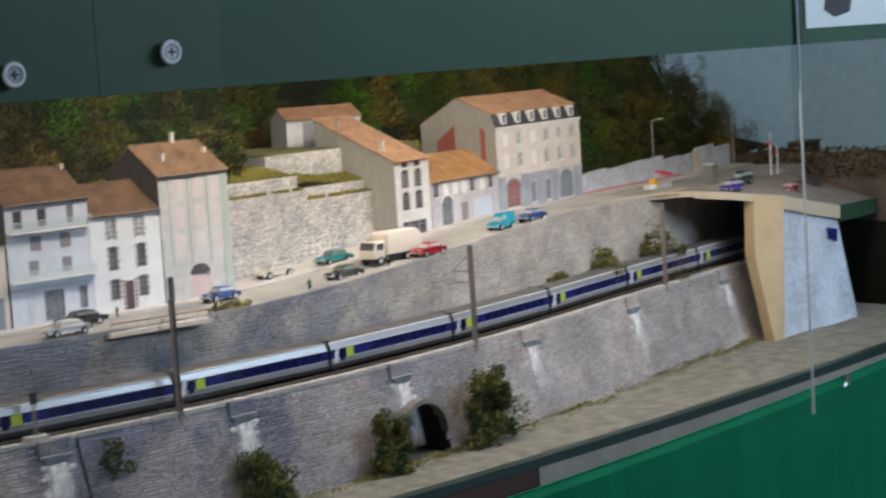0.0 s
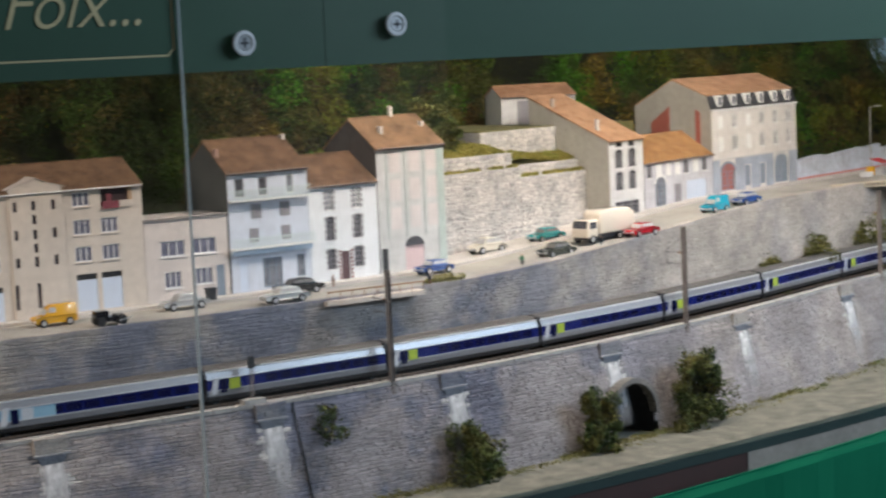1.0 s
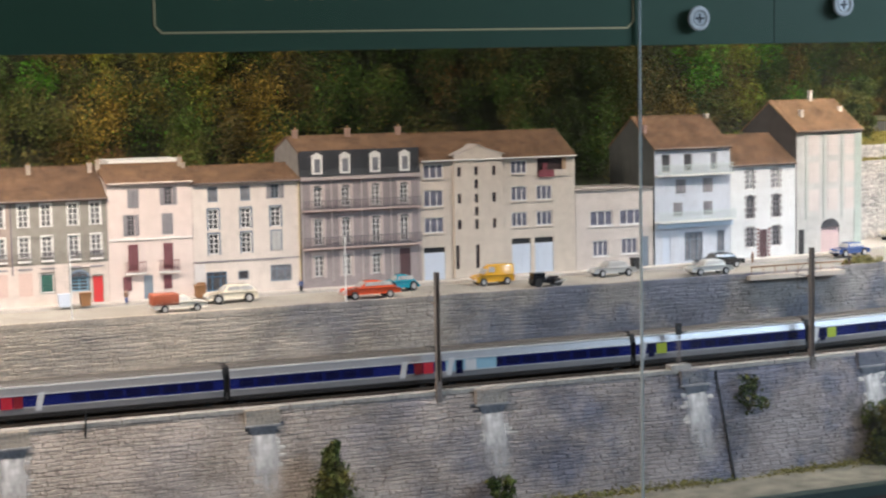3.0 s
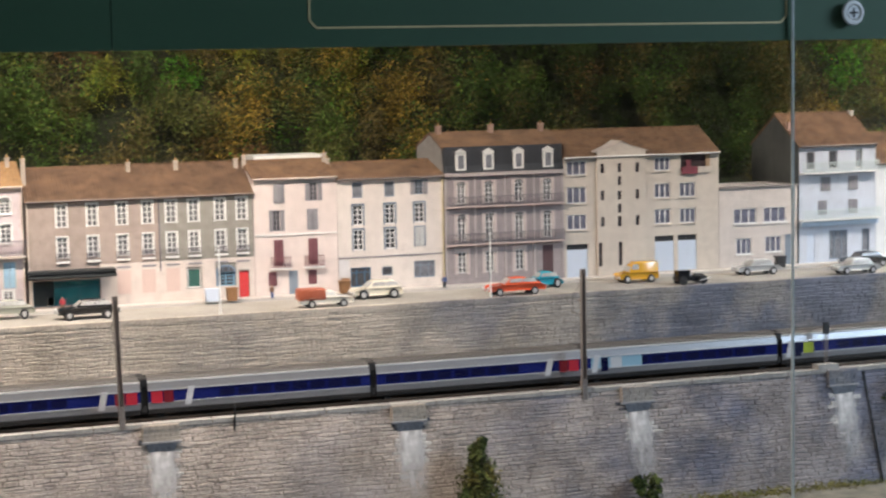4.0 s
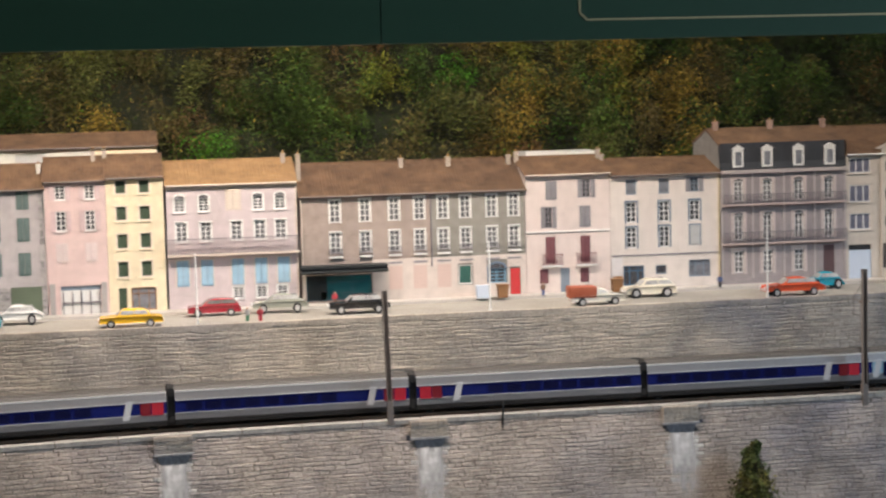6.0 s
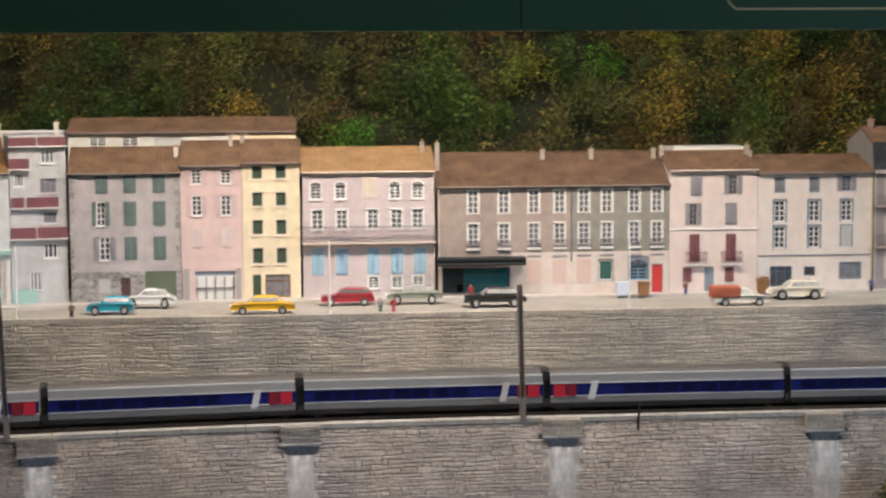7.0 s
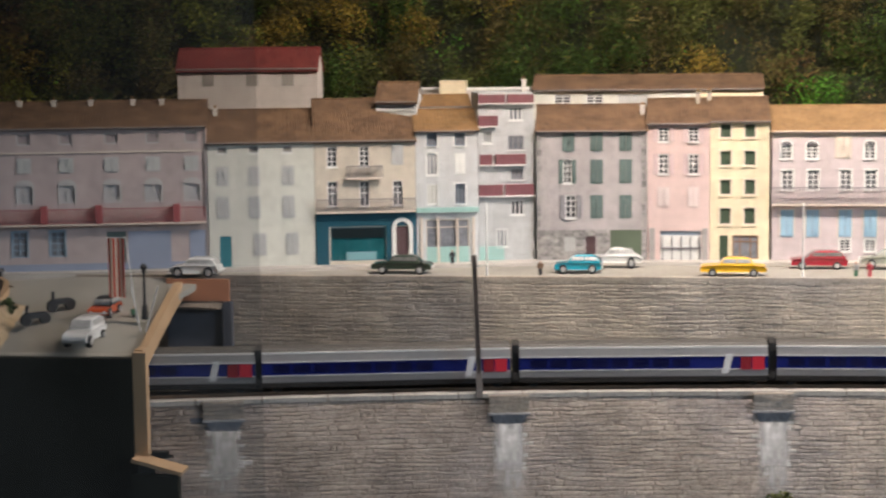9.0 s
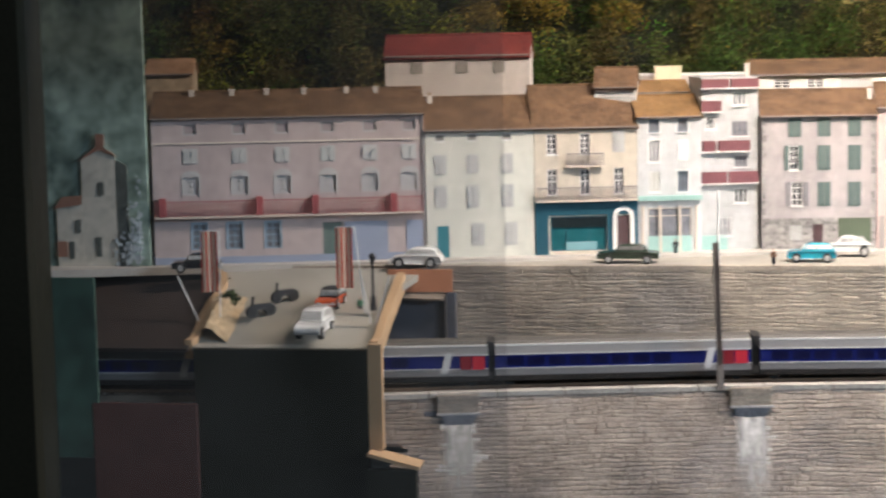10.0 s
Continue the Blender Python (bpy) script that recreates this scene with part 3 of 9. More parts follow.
g = Geo()
for xa, xb in zip(XS[:-1], XS[1:]):
    g.face(((*up(xa, 0.0555), Z_BED - 0.01), (*up(xb, 0.0555), Z_BED - 0.01), (*up(xb, 0.0555), street_z(xb)), (*up(xa, 0.0555), street_z(xa))))
    g.face(((*up(xa, 0.0555), street_z(xa)), (*up(xb, 0.0555), street_z(xb)), (*up(xb, 0.066), street_z(xb) - 0.0002), (*up(xa, 0.066), street_z(xa) - 0.0002)))
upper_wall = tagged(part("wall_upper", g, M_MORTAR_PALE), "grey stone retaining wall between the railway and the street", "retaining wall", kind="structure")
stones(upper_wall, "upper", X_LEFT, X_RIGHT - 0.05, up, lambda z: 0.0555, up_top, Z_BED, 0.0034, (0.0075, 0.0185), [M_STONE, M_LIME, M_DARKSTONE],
       lambda x, z, r: 0, keep=lambda x, z: -0.30 < x < -0.10 and z > -0.048, rough=0.0005)
coping = thing("street_coping", "grey coping stones along the street edge", "coping", kind="structure")
for i in range(62):
    x = -1.2 + i * 0.055
    g = Geo()
    ends = [x + 0.0004, x + 0.0275, x + 0.0548]
    for xa, xb in zip(ends[:-1], ends[1:]):
        za, zb = street_z(xa), street_z(xb)
        a0, a1, b0, b1 = up(xa, 0.0547), up(xa, 0.0625), up(xb, 0.0547), up(xb, 0.0625)
        g.solid([(*a0, za - 0.0022), (*b0, zb - 0.0022), (*b1, zb - 0.0022), (*a1, za - 0.0022), (*a0, za + 0.0014), (*b0, zb + 0.0014), (*b1, zb + 0.0014), (*a1, za + 0.0014)],
                [(4, 5, 6, 7), (0, 1, 5, 4), (2, 3, 7, 6)])
    part("coping_stone", g, M_STONE, coping)

# ---- hill and forest ----
HROWS = []
for x in [X_LEFT - 0.3 + i * 0.06 for i in range(73)]:
    b = (x, max(house_line(x) + 0.135, 0.455 if x < -0.25 else 0)) if x < 0.6 else off(x, 0.31 + (0.15 if 1.22 < x < 1.62 else 0.10 if 1.05 < x < 1.25 else 0.0))
    row = []
    for k in range(9):
        u = k / 8
        top = 0.50 if x < 2.46 else max(0.06, 0.50 - (x - 2.46) * 2.4)
        z = street_z(x) + 0.002 + top * u ** 0.9
        a = math.atan(slope(x))
        row.append((b[0] - 0.30 * u * math.sin(a), b[1] + 0.30 * u * math.cos(a), z))
    HROWS.append(row)
strip("hillside", HROWS, M_HILL, label="steep dark earth hillside behind the houses", category="hillside", kind="structure")


def leaf_mesh(name, mat, centres, normals, size, rng, slots=None, broad=0.62):
    """Many small leaves, each a bent quad of its own."""
    n = len(centres)
    a = rng.normal(size=(n, 3)) * 0.75 + normals
    a /= np.linalg.norm(a, axis=1, keepdims=True)
    u = np.cross(a, rng.normal(size=(n, 3)))
    u /= np.linalg.norm(u, axis=1, keepdims=True)
    w = np.cross(a, u)
    s = size * rng.uniform(0.55, 1.35, (n, 1))
    q = np.stack([centres - u * s, centres - w * s * broad + a * s * 0.25, centres + u * s, centres + w * s * broad + a * s * 0.25], 1).reshape(-1, 3)
    me = bpy.data.meshes.new(name)
    me.vertices.add(4 * n)
    me.vertices.foreach_set("co", q.ravel())
    me.loops.add(4 * n)
    me.loops.foreach_set("vertex_index", np.arange(4 * n))
    me.polygons.add(n)
    me.polygons.foreach_set("loop_start", np.arange(0, 4 * n, 4))
    for m in mat if isinstance(mat, list) else [mat]:
        me.materials.append(m)
    if slots is not None:
        me.polygons.foreach_set("material_index", slots)
    me.update()
    return me


rng = np.random.default_rng(5)
cs, ns, sl = [], [], []
WEIGHTS = np.array([0.24, 0.10, 0.11, 0.13, 0.20, 0.13, 0.07, 0.02])
x = -1.36
while x < 2.62:
    for k in range(7):
        u = (k + rng.uniform(-0.4, 0.4)) / 7 * 0.65
        xx = x + rng.uniform(-0.025, 0.025)
        if xx > 2.46 and u > 0.72 - (xx - 2.46) * 4.0:
            continue
        i = min(71, max(0, int((xx - (X_LEFT - 0.3)) / 0.06)))
        f = (xx - (X_LEFT - 0.3)) / 0.06 - i
        j = min(7, max(0, int(u * 8)))
        g2 = u * 8 - j
        A, B = np.array(HROWS[i][j]), np.array(HROWS[i + 1][j])
        C, D = np.array(HROWS[i][j + 1]), np.array(HROWS[i + 1][j + 1])
        base = (A * (1 - f) + B * f) * (1 - g2) + (C * (1 - f) + D * f) * g2
        r = rng.uniform(0.022, 0.046)
        tint = rng.choice([5, 8, 8, 8, 4]) if 0.52 < xx < 0.80 else rng.choice([5, 5, 5, 8, 8, 4]) if 0.35 < xx < 0.85 and rng.random() < 0.85 else rng.choice(8, p=WEIGHTS)
        if xx < -0.33 and tint in (1, 2):
            tint = rng.choice([0, 4, 5, 3])
        c = base + np.array([0, -0.010 - 0.02 * rng.random(), r * 0.5])
        for b in range(9):
            cc = c + rng.normal(size=3) * r * np.array([0.42, 0.3, 0.55])
            rr = r * rng.uniform(0.3, 0.6)
            m = int(185 * (rr / 0.015) ** 1.6)
            d = rng.normal(size=(m, 3))
            d[:, 1] -= 0.5
            d[:, 2] += 0.25
            d /= np.linalg.norm(d, axis=1, keepdims=True)
            cs.append(cc + d * rr * rng.uniform(0.65, 1.2, (m, 1)) * np.array([1, 0.9, 1.1]))
            ns.append(d)
            sl.append(np.where(rng.random(m) < 0.92, tint, rng.choice(8, m, p=WEIGHTS)))
    x += 0.046
# low undergrowth close to the slope between the crowns
n = 140000
ux, uu = rng.uniform(-1.36, 2.72, n), rng.uniform(0.0, 0.80, n)
G = np.array(HROWS)
gi = np.clip((ux - (X_LEFT - 0.3)) / 0.06, 0, 71.999)
gj = np.clip(uu * 8, 0, 7.999)
i0, j0 = gi.astype(int), gj.astype(int)
f, g2 = (gi - i0)[:, None], (gj - j0)[:, None]
base = (G[i0, j0] * (1 - f) + G[i0 + 1, j0] * f) * (1 - g2) + (G[i0, j0 + 1] * (1 - f) + G[i0 + 1, j0 + 1] * f) * g2
lump = 0.010 * np.sin(ux * 61 + 3 * np.sin(uu * 23)) * np.sin(uu * 41 + 2 * np.sin(ux * 37))
keep = (ux < 2.46) | (uu < 0.72 - (ux - 2.46) * 4.0)
cs.append((base + np.stack([0 * ux, -0.012 - lump - 0.006 * rng.random(n), 0.004 * rng.random(n)], 1))[keep])
ns.append(np.tile((0.0, -0.8, 0.5), (int(keep.sum()), 1)))
patch = (np.floor(ux * 14 + 0.7 * np.sin(uu * 30)) * 7 + np.floor(uu * 9 + 0.6 * np.sin(ux * 40)) * 13).astype(int)
table = rng.choice(8, 97, p=WEIGHTS)
sl.append(np.where((ux > 0.37) & (ux < 0.85), 8, np.where(rng.random(n) < 0.75, table[patch % 97], rng.choice(8, n, p=WEIGHTS)))[keep])
forest = new("forest", leaf_mesh("forest", M_LEAVES, np.concatenate(cs), np.concatenate(ns), 0.00185, rng, np.concatenate(sl).astype(np.int32), 0.40))
tagged(forest, "dense autumn forest in green and ochre covering the hillside", "forest", kind="stuff")

# ---- houses ----
WIN_CACHE = {}


def colour(name, c, **kw):
    return paint(name, c, **kw)


def wall_geo(w, h, d, rise, holes, rec=0.0022):
    """A house body with openings recessed into its front, gabled sides and a back."""
    g = Geo()
    xs = sorted({0.0, w, *(v for a in holes for v in (a[0], a[2]))})
    zs = sorted({0.0, h, *(v for a in holes for v in (a[1], a[3]))})
    inside = lambda x, z: any(a[0] < x < a[2] and a[1] < z < a[3] for a in holes)  # noqa: E731
    for xa, xb in zip(xs[:-1], xs[1:]):
        for za, zb in zip(zs[:-1], zs[1:]):
            if not inside((xa + xb) / 2, (za + zb) / 2):
                g.face(((xa, 0, za), (xb, 0, za), (xb, 0, zb), (xa, 0, zb)))
    for x0, z0, x1, z1 in holes:
        g.face(((x0, 0, z0), (x1, 0, z0), (x1, rec, z0), (x0, rec, z0)))
        g.face(((x0, rec, z1), (x1, rec, z1), (x1, 0, z1), (x0, 0, z1)))
        g.face(((x0, 0, z1), (x0, 0, z0), (x0, rec, z0), (x0, rec, z1)))
        g.face(((x1, 0, z0), (x1, 0, z1), (x1, rec, z1), (x1, rec, z0)))
        g.face(((x0, rec, z0), (x1, rec, z0), (x1, rec, z1), (x0, rec, z1)))
    if rise > 0:
        g.face(((0, d, 0), (0, 0, 0), (0, 0, h), (0, d / 2, h + rise), (0, d, h)))
        g.face(((w, 0, 0), (w, d, 0), (w, d, h), (w, d / 2, h + rise), (w, 0, h)))
    else:
        g.face(((0, d, 0), (0, 0, 0), (0, 0, h), (0, d, h)))
        g.face(((w, 0, 0), (w, d, 0), (w, d, h), (w, 0, h)))
        g.face(((0, 0, h), (w, 0, h), (w, d, h), (0, d, h)))
    g.face(((w, d, 0), (0, d, 0), (0, d, h), (w, d, h)))
    return g


def shared(key, make):
    if key not in WIN_CACHE:
        WIN_CACHE[key] = make()
    return WIN_CACHE[key]


def window(house, x, z0, z1, w, style, c1, c2, trim):
    """One window, door or shopfront in an opening; x is its middle."""
    h = z1 - z0
    r = (round(w, 4), round(h, 4))
    rec = 0.0020
    name = {"do": "door", "ga": "garage_door", "shop": "shop_window"}.get(style, "window")

    def joinery():
        g, t = Geo(), min(0.0011, w * 0.12)
        a, b = -w / 2, w / 2
        y0, y1 = 0.0008, rec
        if style in ("do", "ga"):
            top = h * 0.84 if style == "ga" else h
            g.box(a, y0, 0, b, y1, top)
            k = 2 if style == "do" else 1
            for i in range(k):
                za, zb = top * (0.1 + i * 0.45), top * (0.1 + i * 0.45) + top * (0.35 if k == 2 else 0.75)
                g.box(a + w * 0.16, y0 - 0.0003, za, -w * 0.03, y0, zb)
                g.box(w * 0.03, y0 - 0.0003, za, b - w * 0.16, y0, zb)
            return g.mesh(name, [c1])
        g.box(a, y0, 0, a + t, y1, h)
        g.box(b - t, y0, 0, b, y1, h)
        g.box(a + t, y0, 0, b - t, y1, t)
        g.box(a + t, y0, h - t, b - t, y1, h)
        if style in ("fr", "os", "ar"):
            g.box(-t * 0.5, y0, t, t * 0.5, y1, h - t)
            for q in (0.27, 0.52, 0.76):
                g.box(a + t, y0 + 0.0002, h * q - t * 0.36, b - t, y1, h * q + t * 0.36)
        if style == "tri":
            for q in (-0.17, 0.17):
                g.box(w * q - t * 0.55, y0, t, w * q + t * 0.55, y1, h - t)
        if style == "shop":
            for q in (-0.2, 0.2):
                g.box(w * q - t * 0.4, y0, t, w * q + t * 0.4, y1, h - t)
            g.box(a + t, y0, h * 0.72, b - t, y1, h * 0.72 + t * 0.7)
        return g.mesh(name, [c1])

    fo = part(name, shared((style, r, c1.name), joinery), None, house, at=(x, 0, z0))

    def pane():
        g = Geo()
        g.box(-w / 2 + 0.0002, rec - 0.0004, 0.0002, w / 2 - 0.0002, rec - 0.0001, h - 0.0002)
        return g.mesh("pane", [c2 or M_GLASS])

    if style not in ("do", "sh"):
        part("pane", shared(("p", r, (c2 or M_GLASS).name), pane), None, fo)
    if style in ("sh", "os"):
        sm = c2 if style == "sh" else trim.get("shutter")

        def leaf():
            g = Geo()
            lw = w / 2 * 0.96
            g.box(-lw / 2, -0.0006, 0, lw / 2, 0.0003, h)
            n = max(4, int(h / 0.0016))
            for i in range(n):
                zz = h * (0.06 + 0.88 * i / n)
                g.slab([(-lw / 2 + lw * 0.12, -0.0011, zz), (lw / 2 - lw * 0.12, -0.0011, zz), (lw / 2 - lw * 0.12, -0.0006, zz + h * 0.6 / n), (-lw / 2 + lw * 0.12, -0.0006, zz + h * 0.6 / n)], 0.0002)
            return g.mesh("shutter", [sm])

        lm = shared(("l", r, sm.name), leaf)
        for sgn in (-1, 1):
            part("shutter", lm, None, fo, at=(sgn * (w / 4 if style == "sh" else w * 0.76), -0.0001 if style == "sh" else -0.0003, 0))
    if trim.get("surround") and style not in ("ga",):
        tm = trim["surround"]

        def sur():
            g, t = Geo(), trim.get("sw", 0.0013)
            g.box(-w / 2 - t, -0.0006, -t * 0.4, -w / 2, 0.0004, h + t)
            g.box(w / 2, -0.0006, -t * 0.4, w / 2 + t, 0.0004, h + t)
            g.box(-w / 2, -0.0006, h, w / 2, 0.0004, h + t)
            return g.mesh("surround", [tm])

        part("surround", shared(("s", r, tm.name, trim.get("sw")), sur), None, fo)
    if trim.get("sill", True) and style not in ("do", "ga", "shop", "sh"):
        sm2 = trim.get("sillmat", M_WHITE)

        def sill():
            g = Geo()
            g.box(-w / 2 - 0.0012, -0.0014, -0.0010, w / 2 + 0.0012, 0.0004, 0)
            return g.mesh("sill", [sm2])

        part("sill", shared(("z", r, sm2.name), sill), None, fo)
    if style == "ar":
        def arch():
            g = Geo()
            n = 10
            pts = [(w * 0.60 * math.cos(math.pi * i / n), h + w * 0.42 * math.sin(math.pi * i / n)) for i in range(n + 1)]
            g.prism(pts, -0.0004, 0.0005)
            return g.mesh("arch", [trim.get("surround") or M_WHITE])

        def arch_pane():
            g = Geo()
            n = 10
            g.prism([(w * 0.47 * math.cos(math.pi * i / n), h + w * 0.31 * math.sin(math.pi * i / n)) for i in range(n + 1)], -0.0007, -0.0003)
            for q in (-0.17, 0.17):
                g.box(w * q - 0.0002, -0.0009, h, w * q + 0.0002, -0.0006, h + w * 0.27, 1)
            return g.mesh("arch_pane", [c2 or M_GLASS, c1])

        ar = part("arch", shared(("a", r, c1.name), arch), None, fo)
        ar.location[1] = -0.0001
        part("arch_pane", shared(("ap", r, (c2 or M_GLASS).name), arch_pane), None, fo)
    return fo


def gable_roof(house, w, h, d, rise, mat, over=0.0035, thick=0.0018, side=0.0012):
    g = Geo()
    k = rise / (d / 2)
    g.slab([(-side, -over, h - over * k + thick), (w + side, -over, h - over * k + thick), (w + side, d / 2, h + rise + thick), (-side, d / 2, h + rise + thick)], thick)
    g.slab([(w + side, d + over, h - over * k + thick), (-side, d + over, h - over * k + thick), (-side, d / 2, h + rise + thick), (w + side, d / 2, h + rise + thick)], thick)
    roof = part("roof", g, mat, house)
    g = Geo()
    g.rod((-side, d / 2, h + rise + thick), (w + side, d / 2, h + rise + thick), 0.0012, n=6)
    part("ridge", g, mat, roof)
    # rows of proud cover tiles along the eave
    g = Geo()
    n = int(w / 0.0036)
    for i in range(n):
        x = (i + 0.5) * w / n
        g.rod((x, -over - 0.0003, h - over * k + thick + 0.0001), (x, d / 2, h + rise + thick + 0.0001), 0.0006, n=5)
    part("tile_rows", g, mat, roof)
    return roof


def chimney(house, x, y, z0, z1, mat, s=0.0042):
    g = Geo()
    g.box(x - s / 2, y - s / 2, z0, x + s / 2, y + s / 2, z1)
    g.box(x - s * 0.65, y - s * 0.65, z1, x + s * 0.65, y + s * 0.65, z1 + 0.0012)
    c = part("chimney", g, mat, house)
    g = Geo()
    g.rod((x, y, z1 + 0.0012), (x, y, z1 + 0.0040), 0.0011, 0.0009)
    part("chimney_pot", g, R_ORANGE, c)


def railing(house, x0, x1, z0, z1, mat, out=0.0065, slab=None, bars=True):
    """A balcony: slab with a railing of thin bars."""
    g = Geo()
    g.box(x0, -out, z0 - 0.0018, x1, 0.0, z0)
    b = part("balcony", g, slab or M_PAVE, house)
    g = Geo()
    y = -out + 0.0005
    g.box(x0, y - 0.0003, z0 + 0.0004, x1, y + 0.0003, z0 + 0.0008)
    g.box(x0, y - 0.0004, z1 - 0.0007, x1, y + 0.0004, z1)
    g.box(x0, -out, z1 - 0.0004, x0 + 0.0005, 0, z1)
    g.box(x1 - 0.0005, -out, z1 - 0.0004, x1, 0, z1)
    n = max(2, int((x1 - x0) / 0.0017))
    for i in range(n + 1):
        xx = x0 + 0.0003 + (x1 - x0 - 0.0006) * i / n
        g.box(xx - 0.00024, y - 0.0002, z0, xx + 0.00024, y + 0.0002, z1)
    part("railing", g, mat, b)
    return b


def band(house, w, z, t, mat, out=0.0012, x0=0.0, name="cornice", label=""):
    g = Geo()
    g.box(x0, -out, z, w, 0.0003, z + t)
    return part(name, g, mat, house, label)


def panel(house, x0, x1, z0, z1, mat, name="panel", out=0.0008, label=""):
    g = Geo()
    g.box(x0, -out, z0, x1, 0.0002, z1)
    return part(name, g, mat, house, label)


def pipe(house, x, z0, z1, mat):
    g = Geo()
    g.rod((x, -0.0012, z0), (x, -0.0012, z1), 0.0007, n=6)
    part("downpipe", g, mat, house)


def house(label, xl, xr, eave, wallm, roofm, wins, rise=0.022, depth=0.1, base=None, trims=None, roof="gable", setback=0.0, chims=(), name="house", group="houses of the street", plane=None):
    """A house between two places on the building line; windows as rows of (us, v0, v1, width, style, frame, fill[, trim])."""
    ya, yb = (plane, plane) if plane is not None else (house_line(xl), house_line(xr))
    yaw = math.atan2(yb - ya, xr - xl)
    zb = (street_z((xl + xr) / 2) + 0.0028) if base is None else base
    t = thing(name, label, "house", (xl - setback * math.sin(yaw), ya + setback * math.cos(yaw), zb), yaw, group=group)
    w, h = math.hypot(xr - xl, yb - ya) - 0.0004, eave - zb
    holes, todo = [], []
    for us, v0, v1, ww, style, fm, fill, *rest in wins:
        tr = dict(trims or {})
        if rest:
            tr |= rest[0]
        for u in us:
            x, wd = u * w, ww * w
            a = (x - wd / 2, max(0.0, v0) * h, x + wd / 2, min(0.992, v1) * h)
            holes.append(a)
            todo.append((x, a[1], a[3], wd, style, fm, fill, tr))
    rr = rise if roof == "gable" else 0.0
    part("wall", wall_geo(w, h, depth, rr, holes), wallm, t)
    for x, z0, z1, wd, style, fm, fill, tr in todo:
        window(t, x, z0, z1, wd, style, fm, fill, tr)
    if roof == "gable":
        gable_roof(t, w, h, depth, rise, roofm)
        g = Geo()
        g.rod((0, -0.0036, h - 0.0002), (w, -0.0036, h - 0.0002), 0.0009, n=6)
        part("gutter", g, (trims or {}).get("gutter", M_MAST), t)
    for u, yf, z0, z1, m in chims:
        chimney(t, u * w, yf * depth, h + z0, h + z1, m)
    t["w"], t["h"] = w, h
    return t, w, h


C = colour
W_GLZ = C("white_joinery", (0.74, 0.74, 0.73), rough=0.5, var=0.08)
GREY_SH = C("grey_shutter", (0.26, 0.25, 0.27), var=0.2)
GREEN_SH = C("green_shutter", (0.125, 0.175, 0.165), var=0.3)
DKGREEN = C("dark_green_blind", (0.045, 0.075, 0.045), var=0.25)
BLUE_SH = C("light_blue_shutter", (0.33, 0.51, 0.65), var=0.2)
MAROON = C("maroon_paint", (0.185, 0.068, 0.080), var=0.25)
PALE_SH = C("pale_grey_shutter", (0.50, 0.505, 0.50), var=0.1)
TEAL = C("teal_paint", (0.035, 0.21, 0.26), var=0.2)
DKTEAL = C("dark_teal_paint", (0.018, 0.085, 0.125), var=0.2, rough=0.4)
REDP = C("bright_red_paint", (0.62, 0.05, 0.055), var=0.12, rough=0.5)
PINKSH = C("pink_shutter", (0.58, 0.45, 0.46), var=0.1)
DULLBLUE = C("dull_blue_joinery", (0.27, 0.37, 0.46), var=0.2)
BLUEDOOR = C("pale_blue_door", (0.57, 0.64, 0.75), var=0.08)
PLUM = C("plum_brown_door", (0.10, 0.055, 0.06), var=0.2)
WOOD = C("brown_wood", (0.26, 0.13, 0.055), var=0.25)
BLUEGREY = C("blue_grey_joinery", (0.22, 0.27, 0.33), var=0.15)
IRON = C("iron_railing", (0.16, 0.15, 0.17), var=0.2, rough=0.5)
CREAMT = C("cream_trim", (0.66, 0.58, 0.50), var=0.08)
CHIM = C("chimney_render", (0.40, 0.34, 0.29), var=0.2)
CHIMW = C("white_chimney", (0.62, 0.58, 0.54), var=0.15)


def wallc(name, c, v=0.10):
    return paint(name, tuple(0.97 * k for k in c), 0.9, v + 0.05, 110.0, 26.0, 0.25, streak=0.35)


# 1 long pink house with a red balcony
t, w, h = house("long dull pink house with a red balcony and blue ground floor", -1.068, -0.8262, 0.136, wallc("dull_pink_render", (0.50, 0.42, 0.415)), R_BROWN, [
    ((0.14, 0.32, 0.477, 0.645, 0.80, 0.945), 0.885, 0.965, 0.05, "bl", PALE_SH, C("mauve_blind", (0.36, 0.31, 0.32)), {"sill": False}),
    ((0.14, 0.32, 0.477, 0.645, 0.80, 0.945), 0.69, 0.795, 0.055, "sh", PALE_SH, PALE_SH),
    ((0.14, 0.32, 0.477, 0.645, 0.80, 0.945), 0.475, 0.60, 0.056, "ar", PALE_SH, C("grey_lilac_blind", (0.50, 0.48, 0.49)), {"surround": PALE_SH, "sill": False}),
    ((0.165, 0.295, 0.435), 0.10, 0.28, 0.055, "fr", DULLBLUE, M_CURTAIN, {"sill": False, "surround": DULLBLUE}),
    ((0.655,), 0.0, 0.27, 0.07, "do", GREEN_SH, None)], rise=0.021, chims=[(u, 0.42, 0.012, 0.0235, CHIMW) for u in (0.14, 0.29, 0.42, 0.56, 0.72, 0.83)])
band(t, w, h * 0.825, 0.0014, CREAMT)
railing(t, 0.002, w - 0.002, h * 0.335, h * 0.44, C("red_railing", (0.35, 0.085, 0.09), var=0.15), 0.008, CREAMT)
for u in (0.035, 0.39, 0.595, 0.885):
    panel(t, u * w - 0.003, u * w + 0.003, h * 0.335, h * 0.46, C("red_railing", (0.35, 0.085, 0.09)), "post", 0.0085)
panel(t, w * 0.70, w * 0.86, 0, h * 0.27, C("faded_blue_panel", (0.30, 0.345, 0.46), var=0.12), "shop_panel")
